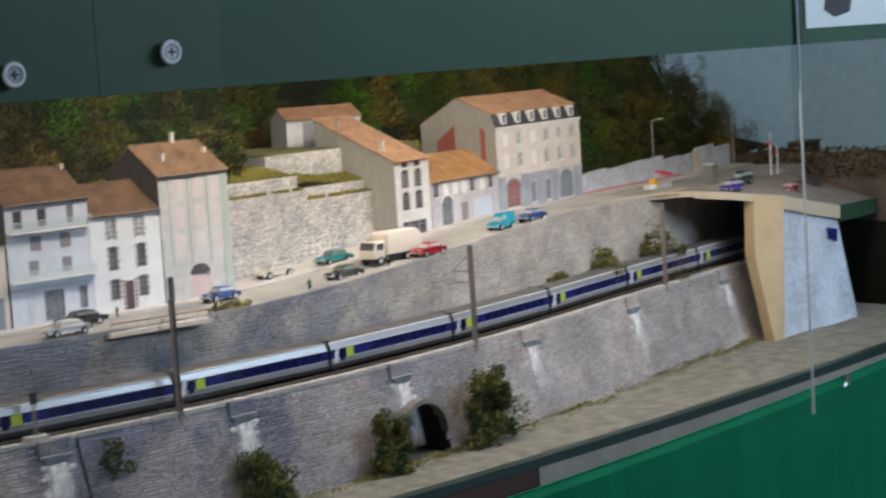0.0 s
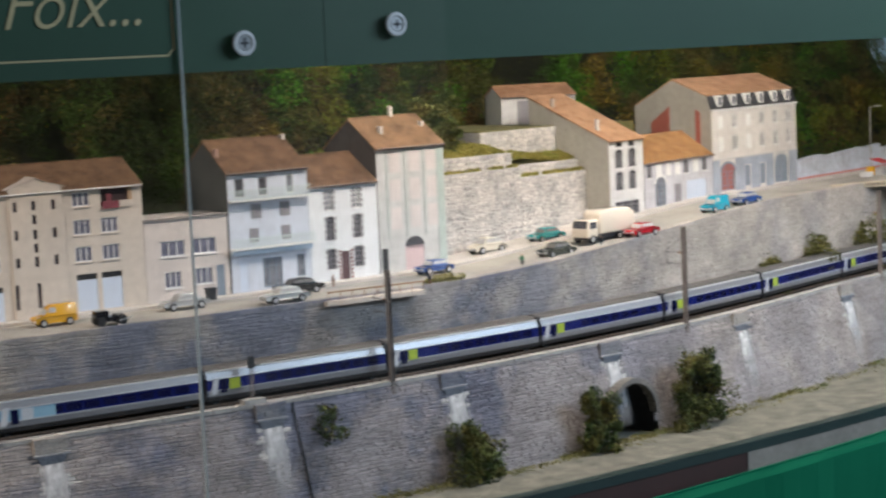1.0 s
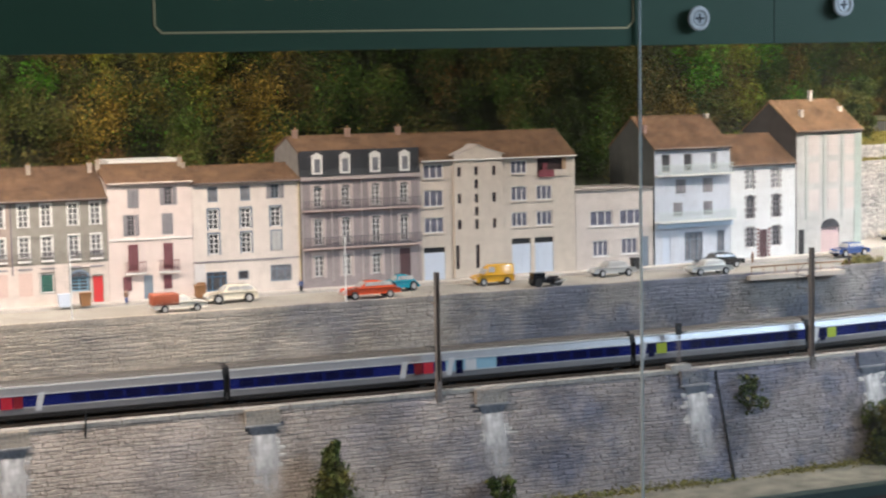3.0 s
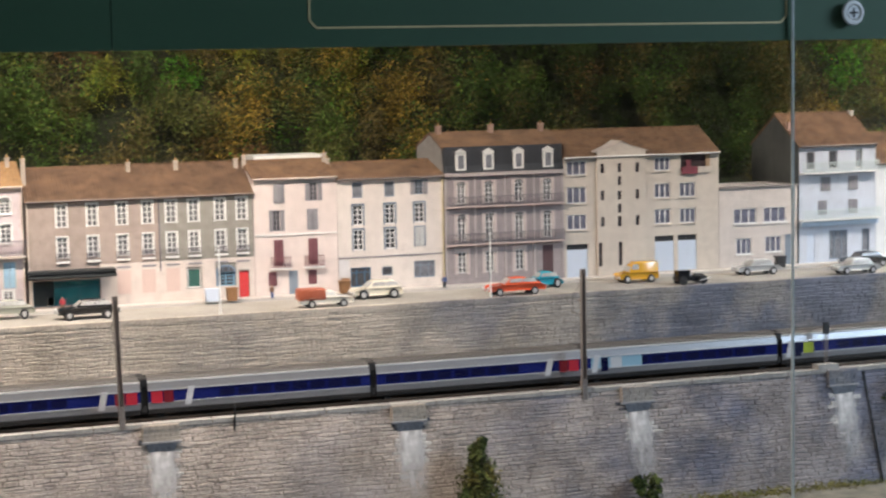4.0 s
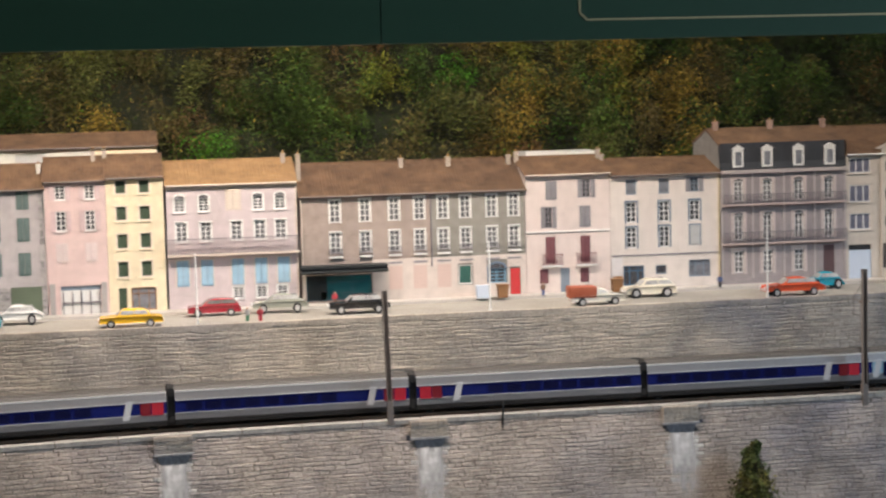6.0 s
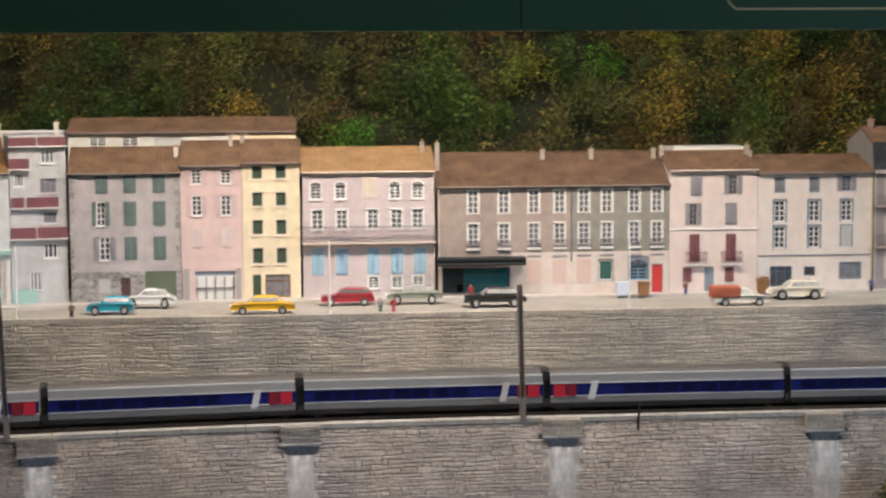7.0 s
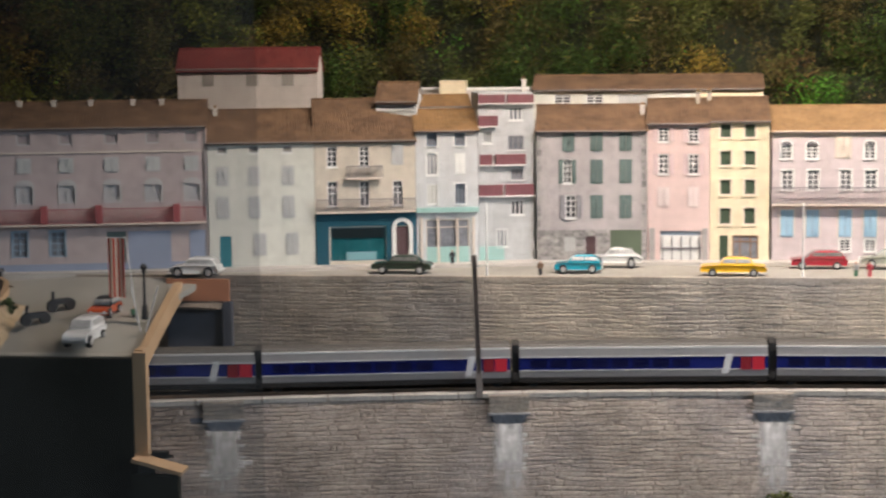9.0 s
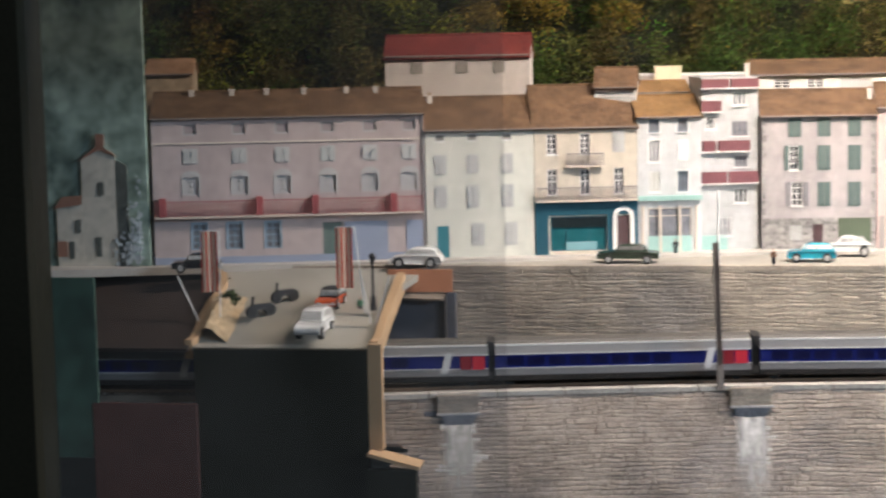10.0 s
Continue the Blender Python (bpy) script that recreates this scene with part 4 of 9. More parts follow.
panel(t, w * 0.93, w * 0.99, 0, h * 0.27, C("faded_blue_panel", (0.30, 0.345, 0.46), var=0.12), "shop_panel")
band(t, w, 0.0, h * 0.05, C("faded_blue_panel", (0.30, 0.345, 0.46)), 0.0006, name="plinth")
pipe(t, w - 0.0012, 0, h, GREY_SH)

# 2 white house
t, w, h = house("plain white house with grey-white shutters and a teal door", -0.8253, -0.7276, 0.120, wallc("white_render", (0.66, 0.66, 0.60), 0.06), R_BROWN, [
    ((0.135, 0.43, 0.75), 0.915, 0.97, 0.09, "bl", PALE_SH, C("dusty_opening", (0.27, 0.25, 0.23))),
    ((0.135, 0.43, 0.75), 0.655, 0.81, 0.115, "sh", PALE_SH, PALE_SH),
    ((0.135, 0.43, 0.75), 0.39, 0.57, 0.115, "sh", PALE_SH, PALE_SH),
    ((0.475, 0.78), 0.09, 0.27, 0.12, "sh", PALE_SH, PALE_SH),
    ((0.15,), 0.0, 0.25, 0.11, "do", TEAL, None)], rise=0.027, chims=[(0.07, 0.42, 0.018, 0.030, CHIMW)])
# 3 cream house over a dark teal shopfront
t, w, h = house("cream house with balconies above a dark teal shopfront", -0.7276, -0.6343, 0.120, wallc("cream_render", (0.62, 0.56, 0.47)), R_BROWN, [
    ((0.17, 0.49), 0.79, 0.955, 0.10, "fr", W_GLZ, M_GLASS, {"surround": CREAMT}),
    ((0.82,), 0.80, 0.97, 0.12, "sh", PALE_SH, PALE_SH),
    ((0.17, 0.49, 0.82), 0.47, 0.675, 0.10, "fr", W_GLZ, M_GLASS, {"surround": CREAMT}),
    ((0.42,), 0.03, 0.30, 0.55, "shop", DKTEAL, M_TEALGLASS),
    ((0.86,), 0.0, 0.30, 0.12, "do", PLUM, None)], rise=0.036)
railing(t, w * 0.31, w * 0.67, h * 0.705, h * 0.80, IRON, 0.006, CREAMT)
railing(t, 0.001, w - 0.001, h * 0.435, h * 0.535, IRON, 0.007, CREAMT)
for a, b, c, d in ((0.0, 0.13, 0.0, 0.415), (0.13, 1.0, 0.31, 0.415), (0.70, 0.79, 0.0, 0.31), (0.93, 1.0, 0.0, 0.31)):
    panel(t, w * a, w * b, h * c, h * d, DKTEAL, "shopfront", 0.0012)
g = Geo()
for i in range(10):
    a0, a1 = math.pi * i / 10, math.pi * (i + 1) / 10
    cx, cz, r0, r1 = w * 0.86, h * 0.29, w * 0.065, w * 0.105
    g.prism([(cx + r0 * math.cos(a0), cz + r0 * math.sin(a0)), (cx + r1 * math.cos(a0), cz + r1 * math.sin(a0)), (cx + r1 * math.cos(a1), cz + r1 * math.sin(a1)), (cx + r0 * math.cos(a1), cz + r0 * math.sin(a1))], -0.002, 0)
for sx in (-0.085, 0.085):
    g.box(w * (0.86 + sx) - w * 0.02, -0.002, 0, w * (0.86 + sx) + w * 0.02, 0, h * 0.29)
part("arched_surround", g, M_WHITE, t)
# the glass's dark top and teal reflection are painted on as panels
panel(t, w * 0.16, w * 0.68, h * 0.215, h * 0.29, C("shop_shade", (0.012, 0.020, 0.024), rough=0.3), "blind_box", -0.0012)
panel(t, w * 0.30, w * 0.60, h * 0.035, h * 0.10, C("shop_display", (0.20, 0.38, 0.42), rough=0.4), "display", -0.0012)
# 4 narrow house over a turquoise shop
t, w, h = house("narrow grey-white house above a turquoise shop", -0.6343, -0.5762, 0.128, wallc("grey_white_render", (0.60, 0.61, 0.62), 0.08), R_OCHRE, [
    ((0.26, 0.71), 0.885, 0.985, 0.17, "bl", BLUEGREY, M_CURTAIN, {"surround": M_WHITE}),
    ((0.26,), 0.665, 0.83, 0.17, "tri", W_GLZ, M_CURTAIN, {"surround": M_WHITE}), ((0.71,), 0.675, 0.83, 0.17, "sh", M_WHITE, M_WHITE),
    ((0.26,), 0.445, 0.60, 0.17, "tri", M_WHITE, C("pale_curtain", (0.50, 0.50, 0.46))), ((0.71,), 0.445, 0.60, 0.17, "tri", BLUEGREY, M_GLASS, {"surround": M_WHITE}),
    ((0.5,), 0.10, 0.33, 0.70, "shop", CREAMT, M_CURTAIN)], rise=0.017, depth=0.07)
for u in (0.06, 0.33, 0.64, 0.90):
    panel(t, w * u, w * (u + 0.035), 0.0, h * 0.345, CREAMT, "shop_post", 0.0016)
band(t, w, h * 0.385, h * 0.035, C("turquoise_paint", (0.34, 0.54, 0.51), var=0.12), 0.004)
panel(t, w * 0.16, w * 0.84, h * 0.0, h * 0.12, C("turquoise_paint", (0.34, 0.54, 0.51)), "stall_riser", 0.0012)
t, w, h = house("small upper house with an orange roof behind a narrow house", -0.632, -0.578, 0.149, wallc("grey_white_render", (0.60, 0.61, 0.62)), R_OCHRE, [], rise=0.0085, depth=0.05, setback=0.046, group="")
t, w, h = house("small brown-roofed attic rising from the cream house's roof", -0.6755, -0.6362, 0.155, wallc("grey_white_render", (0.60, 0.61, 0.62)), R_BROWN, [((0.5,), 0.55, 0.97, 0.86, "bl", PALE_SH, C("lilac_panel", (0.46, 0.46, 0.50)))], rise=0.0165, depth=0.04, plane=0.316, base=0.138, group="")
t, w, h = house("pale flat-roofed house behind the narrow house", -0.6473, -0.5343, 0.1652, wallc("pinkish_white_render", (0.60, 0.55, 0.53)), R_BROWN, [], roof="flat", depth=0.03, plane=0.40, base=0.06, group="")
g = Geo()
g.box(0.0243, -0.012, 0.096, 0.0495, 0.012, 0.1115)
g.box(0.0236, -0.0128, 0.1115, 0.0502, 0.0128, 0.1126)
part("stair_head", g, wallc("pale_yellow_render", (0.80, 0.70, 0.50)), t, "cream stair head block on the flat roof")
band(t, w, h - 0.002, 0.0024, M_WHITE, 0.0012)
# 5 stair tower with maroon balconies
t, w, h = house("narrow grey stair tower with maroon balcony panels", -0.5755, -0.5232, 0.163, wallc("pale_grey_render", (0.52, 0.53, 0.54), 0.12), R_BROWN, [
    ((0.68,), 0.835, 0.915, 0.24, "tri", W_GLZ, M_CURTAIN), ((0.17,), 0.70, 0.78, 0.17, "tri", W_GLZ, M_GLASS),
    ((0.68,), 0.66, 0.745, 0.28, "tri", GREY_SH, M_CURTAIN), ((0.70,), 0.48, 0.545, 0.22, "tri", GREY_SH, M_CURTAIN),
    ((0.70,), 0.27, 0.36, 0.24, "tri", W_GLZ, M_GLASS), ((0.42,), 0.08, 0.19, 0.2, "tri", W_GLZ, M_CURTAIN)], roof="flat", depth=0.06, chims=[(0.88, 0.3, 0.0, 0.011, CHIMW)], setback=0.006)
for a, b, c, d in ((0.0, 0.48, 0.94, 0.99), (0.52, 1.0, 0.94, 0.99), (0.0, 0.35, 0.805, 0.865), (0.02, 0.24, 0.575, 0.635), (0.3, 0.85, 0.575, 0.635), (0.0, 0.44, 0.39, 0.455), (0.48, 1.0, 0.39, 0.455)):
    panel(t, w * a, w * b, h * c, h * d, MAROON, "balcony_panel", 0.004)
    panel(t, w * a - 0.0006, w * b + 0.0006, h * c - 0.0012, h * c, M_WHITE, "balcony_slab", 0.0048)
panel(t, w * 0.0, w * 0.45, 0.0, h * 0.085, C("turquoise_paint", (0.34, 0.54, 0.51)), "low_panel", 0.0014)
# 6 grey house with green shutters
t, w, h = house("grey house with green shutters and a rough stone ground floor", -0.5216, -0.4172, 0.1262, wallc("grey_beige_render", (0.44, 0.405, 0.41), 0.12), R_BROWN, [
    ((0.29, 0.545, 0.81), 0.845, 0.985, 0.115, "sh", GREEN_SH, GREEN_SH),
    ((0.545, 0.81), 0.595, 0.78, 0.115, "sh", GREEN_SH, GREEN_SH),
    ((0.28,), 0.595, 0.78, 0.08, "os", W_GLZ, M_GLASS, {"shutter": GREEN_SH}),
    ((0.545, 0.81), 0.325, 0.505, 0.115, "sh", GREEN_SH, GREEN_SH),
    ((0.31,), 0.325, 0.505, 0.10, "os", W_GLZ, M_GLASS, {"shutter": GREY_SH}),
    ((0.49,), 0.02, 0.19, 0.09, "do", PLUM, None)], rise=0.021, chims=[(0.97, 0.3, 0.006, 0.022, CHIMW)])
rq = random.Random(4)
STONE6 = paint("weathered_grey_stone", (0.33, 0.32, 0.315), 0.9, 0.3, 300.0, 60.0, 0.6, islands=0.35, second=(0.50, 0.475, 0.46))
for i in range(9):
    for j in range(22):
        u0 = (j + (0.5 if i % 2 else 0)) / 22
        if 0.43 < u0 + 0.02 < 0.55 and i < 7 or u0 > 0.96 or (0.655 < u0 + 0.02 < 0.97):
            continue
        panel(t, w * u0, w * (u0 + 0.041), h * (0.005 + i * 0.026), h * (0.028 + i * 0.026), STONE6, "stone", 0.0008 + 0.0006 * rq.random())
panel(t, w * 0.67, w * 0.955, 0.0, h * 0.235, C("mossy_green_gate", (0.11, 0.14, 0.095), var=0.2), "gate", 0.0010)
panel(t, w * 0.25, w * 0.35, h * 0.07, h * 0.18, PALE_SH, "white_plate", 0.0020)
for i in range(12):
    for sx in (0.0, 0.955):
        panel(t, w * sx, w * (sx + (0.045 if i % 2 else 0.032)), h * (0.26 + i * 0.061), h * (0.31 + i * 0.061), STONE6, "quoin", 0.0009)
# 7 pink house
PALE_PINK = C("pale_pink_shutter", (0.66, 0.555, 0.545), var=0.08)
t, w, h = house("narrow salmon pink house above a white garage door", -0.4168, -0.3580, 0.1325, wallc("salmon_pink_render", (0.68, 0.52, 0.50), 0.06), R_BROWN, [
    ((0.26, 0.74), 0.865, 0.975, 0.17, "os", W_GLZ, M_GLASS, {"shutter": PINKSH}),
    ((0.26, 0.74), 0.63, 0.78, 0.17, "os", W_GLZ, M_GLASS, {"shutter": PINKSH}),
    ((0.26, 0.74), 0.39, 0.54, 0.20, "sh", PALE_PINK, PALE_PINK),
    ((0.54,), 0.0, 0.215, 0.66, "ga", W_GLZ, BLUEGREY)], rise=0.020)
for sx in (0.03, 0.88):
    panel(t, w * sx, w * (sx + 0.09), 0, h * 0.235, C("grey_surround", (0.36, 0.34, 0.33)), "jamb", 0.0008)
for i in range(5):
    panel(t, w * (0.24 + i * 0.15), w * (0.255 + i * 0.15), 0.0, h * 0.175, IRON, "bar", 0.0010)
panel(t, w * 0.24, w * 0.85, h * 0.085, h * 0.093, IRON, "bar", 0.0010)
# 8 yellow house
PALEY = C("pale_yellow_surround", (0.80, 0.72, 0.58), var=0.06)
t, w, h = house("narrow pale yellow house with dark green blinds", -0.3580, -0.3022, 0.1345, wallc("pale_yellow_render", (0.80, 0.70, 0.50), 0.05), R_BROWN, [
    ((0.26, 0.67), 0.88, 0.985, 0.20, "bl", CREAMT, DKGREEN, {"surround": PALEY}), ((0.26, 0.67), 0.68, 0.79, 0.20, "bl", CREAMT, DKGREEN, {"surround": PALEY}),
    ((0.26, 0.67), 0.47, 0.585, 0.20, "bl", CREAMT, DKGREEN, {"surround": PALEY}), ((0.26, 0.67), 0.257, 0.38, 0.20, "bl", CREAMT, DKGREEN, {"surround": PALEY}),
    ((0.235,), 0.0, 0.18, 0.14, "do", DKGREEN, None), ((0.6,), 0.01, 0.18, 0.44, "shop", WOOD, M_CURTAIN)], rise=0.019,
    trims={"sillmat": PALEY}, chims=[(-0.2, 0.4, 0.012, 0.026, CHIM), (0.0, 0.45, 0.012, 0.026, CHIM)])
# long attic storey behind 6 to 8
t, w, h = house("long white upper storey with a brown roof behind the row", -0.531, -0.3046, 0.1625, wallc("white_render", (0.66, 0.66, 0.60)), R_BROWN, [
    ((0.13, 0.27), 0.90, 0.975, 0.075, "fr", W_GLZ, M_GLASS), ((0.41, 0.47, 0.93), 0.91, 0.97, 0.07, "bl", PALE_SH, PALE_SH)], rise=0.0115, depth=0.08, setback=0.08, group="", plane=0.32)
panel(t, w * 0.715, w - 0.0005, h * 0.72, h * 0.985, wallc("pale_yellow_render", (0.80, 0.70, 0.50)), "cream_render", 0.0006)
# 9 pink and cream house with blue shutters
t, w, h = house("pink house with light blue shutters and a long balcony", -0.3001, -0.1715, 0.125, wallc("pink_mauve_render", (0.60, 0.52, 0.53), 0.10), R_ORANGE, [
    ((0.10, 0.285, 0.70, 0.87), 0.785, 0.895, 0.082, "ar", W_GLZ, M_NETGLASS, {"surround": M_WHITE}),
    ((0.51,), 0.79, 0.97, 0.10, "sh", CREAMT, CREAMT, {"surround": CREAMT}),
    ((0.11, 0.295, 0.53, 0.71, 0.87), 0.545, 0.70, 0.085, "fr", W_GLZ, M_NETGLASS, {"surround": M_WHITE}),
    ((0.11, 0.295, 0.53, 0.71, 0.885), 0.185, 0.395, 0.095, "sh", BLUE_SH, BLUE_SH, {"surround": CREAMT, "sill": False}),
    ((0.53, 0.71, 0.87), 0.07, 0.165, 0.08, "fr", W_GLZ, M_GLASS, {"surround": M_WHITE})], rise=0.020, trims={"gutter": CREAMT}, chims=[(0.93, 0.4, 0.012, 0.026, CHIM)])
railing(t, -0.001, w + 0.001, h * 0.445, h * 0.572, IRON, 0.008, CREAMT)
band(t, w, h * 0.965, h * 0.03, CREAMT, 0.0005)
pipe(t, w - 0.0008, 0, h, CREAMT)
# 10 long brown house
BRW = wallc("brown_grey_render", (0.37, 0.30, 0.265), 0.14)
# beyond the downpipe the same front is rendered in a greener grey
N, L = BRW.node_tree.nodes, BRW.node_tree.links
tc, sx, gt, mg = N.new("ShaderNodeTexCoord"), N.new("ShaderNodeSeparateXYZ"), N.new("ShaderNodeMath"), N.new("ShaderNodeMix")
gt.operation, gt.inputs[1].default_value = "GREATER_THAN", 0.1315
mg.data_type, mg.blend_type = "RGBA", "MULTIPLY"
mg.inputs[7].default_value = (0.80, 0.93, 0.93, 1)
base = N["Principled BSDF"].inputs["Base Color"]
src = base.links[0].from_socket
L.new(tc.outputs["Object"], sx.inputs[0])
L.new(sx.outputs["X"], gt.inputs[0])
L.new(gt.outputs[0], mg.inputs[0])
L.new(src, mg.inputs[6])
L.new(mg.outputs[2], base)
t, w, h = house("long brown-grey house with white framed windows and a teal shop", -0.169, 0.0598, 0.1092, BRW, R_DARK, [
    ((0.152, 0.284, 0.413, 0.525, 0.63, 0.73, 0.849, 0.948), 0.75, 0.965, 0.046, "fr", W_GLZ, M_NETGLASS, {"surround": M_WHITE}),
    ((0.152, 0.284, 0.413, 0.525, 0.63, 0.73, 0.849, 0.948), 0.46, 0.66, 0.046, "fr", W_GLZ, M_NETGLASS, {"surround": M_WHITE}),
    ((0.163,), 0.02, 0.255, 0.29, "shop", DKTEAL, M_TEALGLASS),
    ((0.725,), 0.12, 0.305, 0.06, "bl", W_GLZ, C("green_blind", (0.03, 0.11, 0.09))),
    ((0.867,), 0.12, 0.255, 0.078, "ar", C("sky_blue_joinery", (0.20, 0.38, 0.52)), M_GLASS, {"surround": C("blue_slate_surround", (0.16, 0.22, 0.30)), "sill": False}),
    ((0.95,), 0.0, 0.255, 0.044, "do", REDP, None)], rise=0.029, trims={"sill": False}, chims=[(0.008, 0.25, 0.008, 0.041, CHIM)] + [(u, 0.40, 0.016, 0.033, CHIM) for u in (0.475, 0.69, 0.965)])
PALEB = wallc("off_white_render", (0.66, 0.58, 0.53), 0.08)
for a, b, c, d in ((0.31, 0.69, 0.0, 0.39), (0.76, 0.82, 0.0, 0.39), (0.915, 0.925, 0.0, 0.39), (0.975, 1.0, 0.0, 0.39), (0.69, 0.76, 0.32, 0.39), (0.82, 0.915, 0.345, 0.39), (0.925, 0.975, 0.27, 0.39), (0.69, 0.76, 0.0, 0.11), (0.82, 0.915, 0.0, 0.12)):
    panel(t, w * a, w * b, h * c, h * d, PALEB, "ground_floor_render", 0.0007)
for u in (0.413, 0.522, 0.63):
    panel(t, w * (u - 0.03), w * (u + 0.03), h * 0.10, h * 0.32, C("pinkish_panel", (0.62, 0.47, 0.42), var=0.08), "blocked_door", 0.0012)
for u in (0.413, 0.525, 0.63, 0.73, 0.849, 0.948):
    panel(t, w * (u - 0.03), w * (u + 0.03), h * 0.345, h * 0.362, GREY_SH, "lintel_vent", 0.0013)
for u in (0.152, 0.284, 0.413, 0.525, 0.63, 0.73, 0.849, 0.948):
    railing(t, w * (u - 0.029), w * (u + 0.029), h * 0.435, h * 0.505, IRON, 0.0028, M_WHITE)
g = Geo()
g.prism([(-0.002, h * 0.335), (w * 0.37, h * 0.335), (w * 0.37, h * 0.358), (-0.002, h * 0.358)], -0.016, 0)
g.slab([(-0.002, -0.019, h * 0.305), (w * 0.37, -0.019, h * 0.305), (w * 0.37, -0.002, h * 0.362), (-0.002, -0.002, h * 0.362)], 0.0018)
part("awning", g, C("black_awning", (0.02, 0.024, 0.026), rough=0.6), t)
# shade inside the doorway, put in as a near-black panel
panel(t, w * 0.024, w * 0.108, h * 0.03, h * 0.25, C("shop_shade", (0.012, 0.020, 0.024), rough=0.3), "open_doorway", -0.0012)
panel(t, w * 0.082, w * 0.104, h * 0.03, h * 0.10, M_WHITE, "white_chest", -0.0004, "white chest in the shop's doorway")
panel(t, w * 0.006, w * 0.017, 0.0, h * 0.29, CREAMT, "jamb", 0.0012)
pipe(t, w * 0.575, h * 0.3, h, IRON)
pipe(t, 0.001, 0, h, CREAMT)
# 11 pale pink house
t, w, h = house("pale pink house with grey shutters and maroon balconies", 0.0600, 0.1487, 0.123, wallc("pale_pink_render", (0.72, 0.62, 0.58), 0.05), R_BROWN, [
    ((0.305,), 0.79, 0.95, 0.13, "sh", GREY_SH, GREY_SH), ((0.72,), 0.80, 0.955, 0.10, "os", GREY_SH, M_GLASS, {"shutter": GREY_SH}),
    ((0.27,), 0.55, 0.73, 0.09, "os", GREY_SH, M_GLASS, {"shutter": GREY_SH}), ((0.70,), 0.55, 0.73, 0.13, "sh", GREY_SH, GREY_SH),
    ((0.285, 0.70), 0.25, 0.475, 0.115, "sh", MAROON, MAROON), ((0.205, 0.685), 0.08, 0.20, 0.10, "sh", MAROON, MAROON), ((0.455,), 0.0, 0.205, 0.11, "do", BLUEGREY, None)],
    rise=0.015, trims={"sill": False, "gutter": CREAMT}, chims=[(0.0, 0.4, 0.008, 0.022, CHIM), (0.98, 0.4, 0.008, 0.022, CHIM)])
band(t, w, h * 0.512, 0.0012, M_WHITE)
for u in (0.3, 0.70):
    railing(t, w * (u - 0.12), w * (u + 0.12), h * 0.235, h * 0.33, MAROON, 0.005, M_WHITE)
g = Geo()
g.box(0.08, 0.40, 0.100, 0.158, 0.45, 0.1425)
tagged(part("roof_parapet", g, M_WHITE), "white parapet block of a flat-roofed house behind", "parapet")
# 12 white house
t, w, h = house("white house with blue-grey window frames", 0.1487, 0.2655, 0.1195, wallc("warm_white_render", (0.72, 0.65, 0.60), 0.05), R_BROWN, [
    ((0.19, 0.49), 0.83, 0.965, 0.095, "bl", BLUEGREY, M_CURTAIN), ((0.77,), 0.84, 0.97, 0.08, "os", BLUEGREY, M_GLASS, {"shutter": GREY_SH}),
    ((0.19, 0.49, 0.77), 0.585, 0.765, 0.095, "fr", W_GLZ, M_GLASS, {"surround": BLUEGREY, "sw": 0.0016}),
    ((0.19, 0.49), 0.36, 0.545, 0.095, "fr", W_GLZ, M_GLASS, {"surround": BLUEGREY, "sw": 0.0016}), ((0.77,), 0.37, 0.545, 0.09, "sh", PALE_SH, PALE_SH, {"surround": BLUEGREY}),
    ((0.205,), 0.03, 0.205, 0.19, "shop", C("blue_shop", (0.05, 0.15, 0.26)), M_GLASS), ((0.455,), 0.12, 0.20, 0.10, "bl", BLUEGREY, M_GLASS), ((0.81,), 0.085, 0.235, 0.2, "shop", BLUEGREY, M_CURTAIN)], rise=0.0135, trims={"sill": False}, chims=[(0.0, 0.35, 0.008, 0.02, CHIM)])
band(t, w, h * 0.292, 0.0011, GREY_SH, 0.0008)
panel(t, 0.0, w * 0.1, 0, h * 0.28, wallc("cool_white_render", (0.68, 0.66, 0.66)), "low_render", 0.0004)
panel(t, w * 0.02, w * 0.09, 0, h * 0.12, WOOD, "crate_stack", 0.004)
pipe(t, w - 0.001, 0, h, C("yellow_pipe", (0.6, 0.5, 0.3)))
# 13 mansard house
GP = wallc("grey_mauve_render", (0.33, 0.29, 0.295), 0.10)
t, w, h = house("grey-mauve house with a dark slate mansard and iron balconies", 0.2664, 0.4034, 0.1195, GP, R_BROWN, [
    ((0.14, 0.37, 0.62, 0.86), 0.735, 0.915, 0.072, "ar", W_GLZ, M_NETGLASS, {"surround": C("pale_mauve_trim", (0.55, 0.475, 0.455)), "sw": 0.0034}),
    ((0.14, 0.37, 0.62, 0.86), 0.390, 0.615, 0.072, "ar", W_GLZ, M_NETGLASS, {"surround": C("pale_mauve_trim", (0.55, 0.475, 0.455)), "sw": 0.0034}),
    ((0.14, 0.37, 0.62), 0.10, 0.295, 0.075, "fr", W_GLZ, M_NETGLASS, {"surround": C("pale_mauve_trim", (0.55, 0.475, 0.455)), "sw": 0.0034}),
    ((0.86,), 0.0, 0.32, 0.09, "do", PLUM, None)], roof="none", depth=0.09, trims={"sill": False})
MAUVE = C("mauve_trim", (0.45, 0.40, 0.39))
for z0, z1 in ((0.715, 0.80), (0.368, 0.465)):
    railing(t, 0.001, w - 0.001, h * z0, h * z1, IRON, 0.006, C("pinkish_slab", (0.50, 0.40, 0.37)))
band(t, w, h * 0.985, h * 0.03, MAUVE, 0.0035)
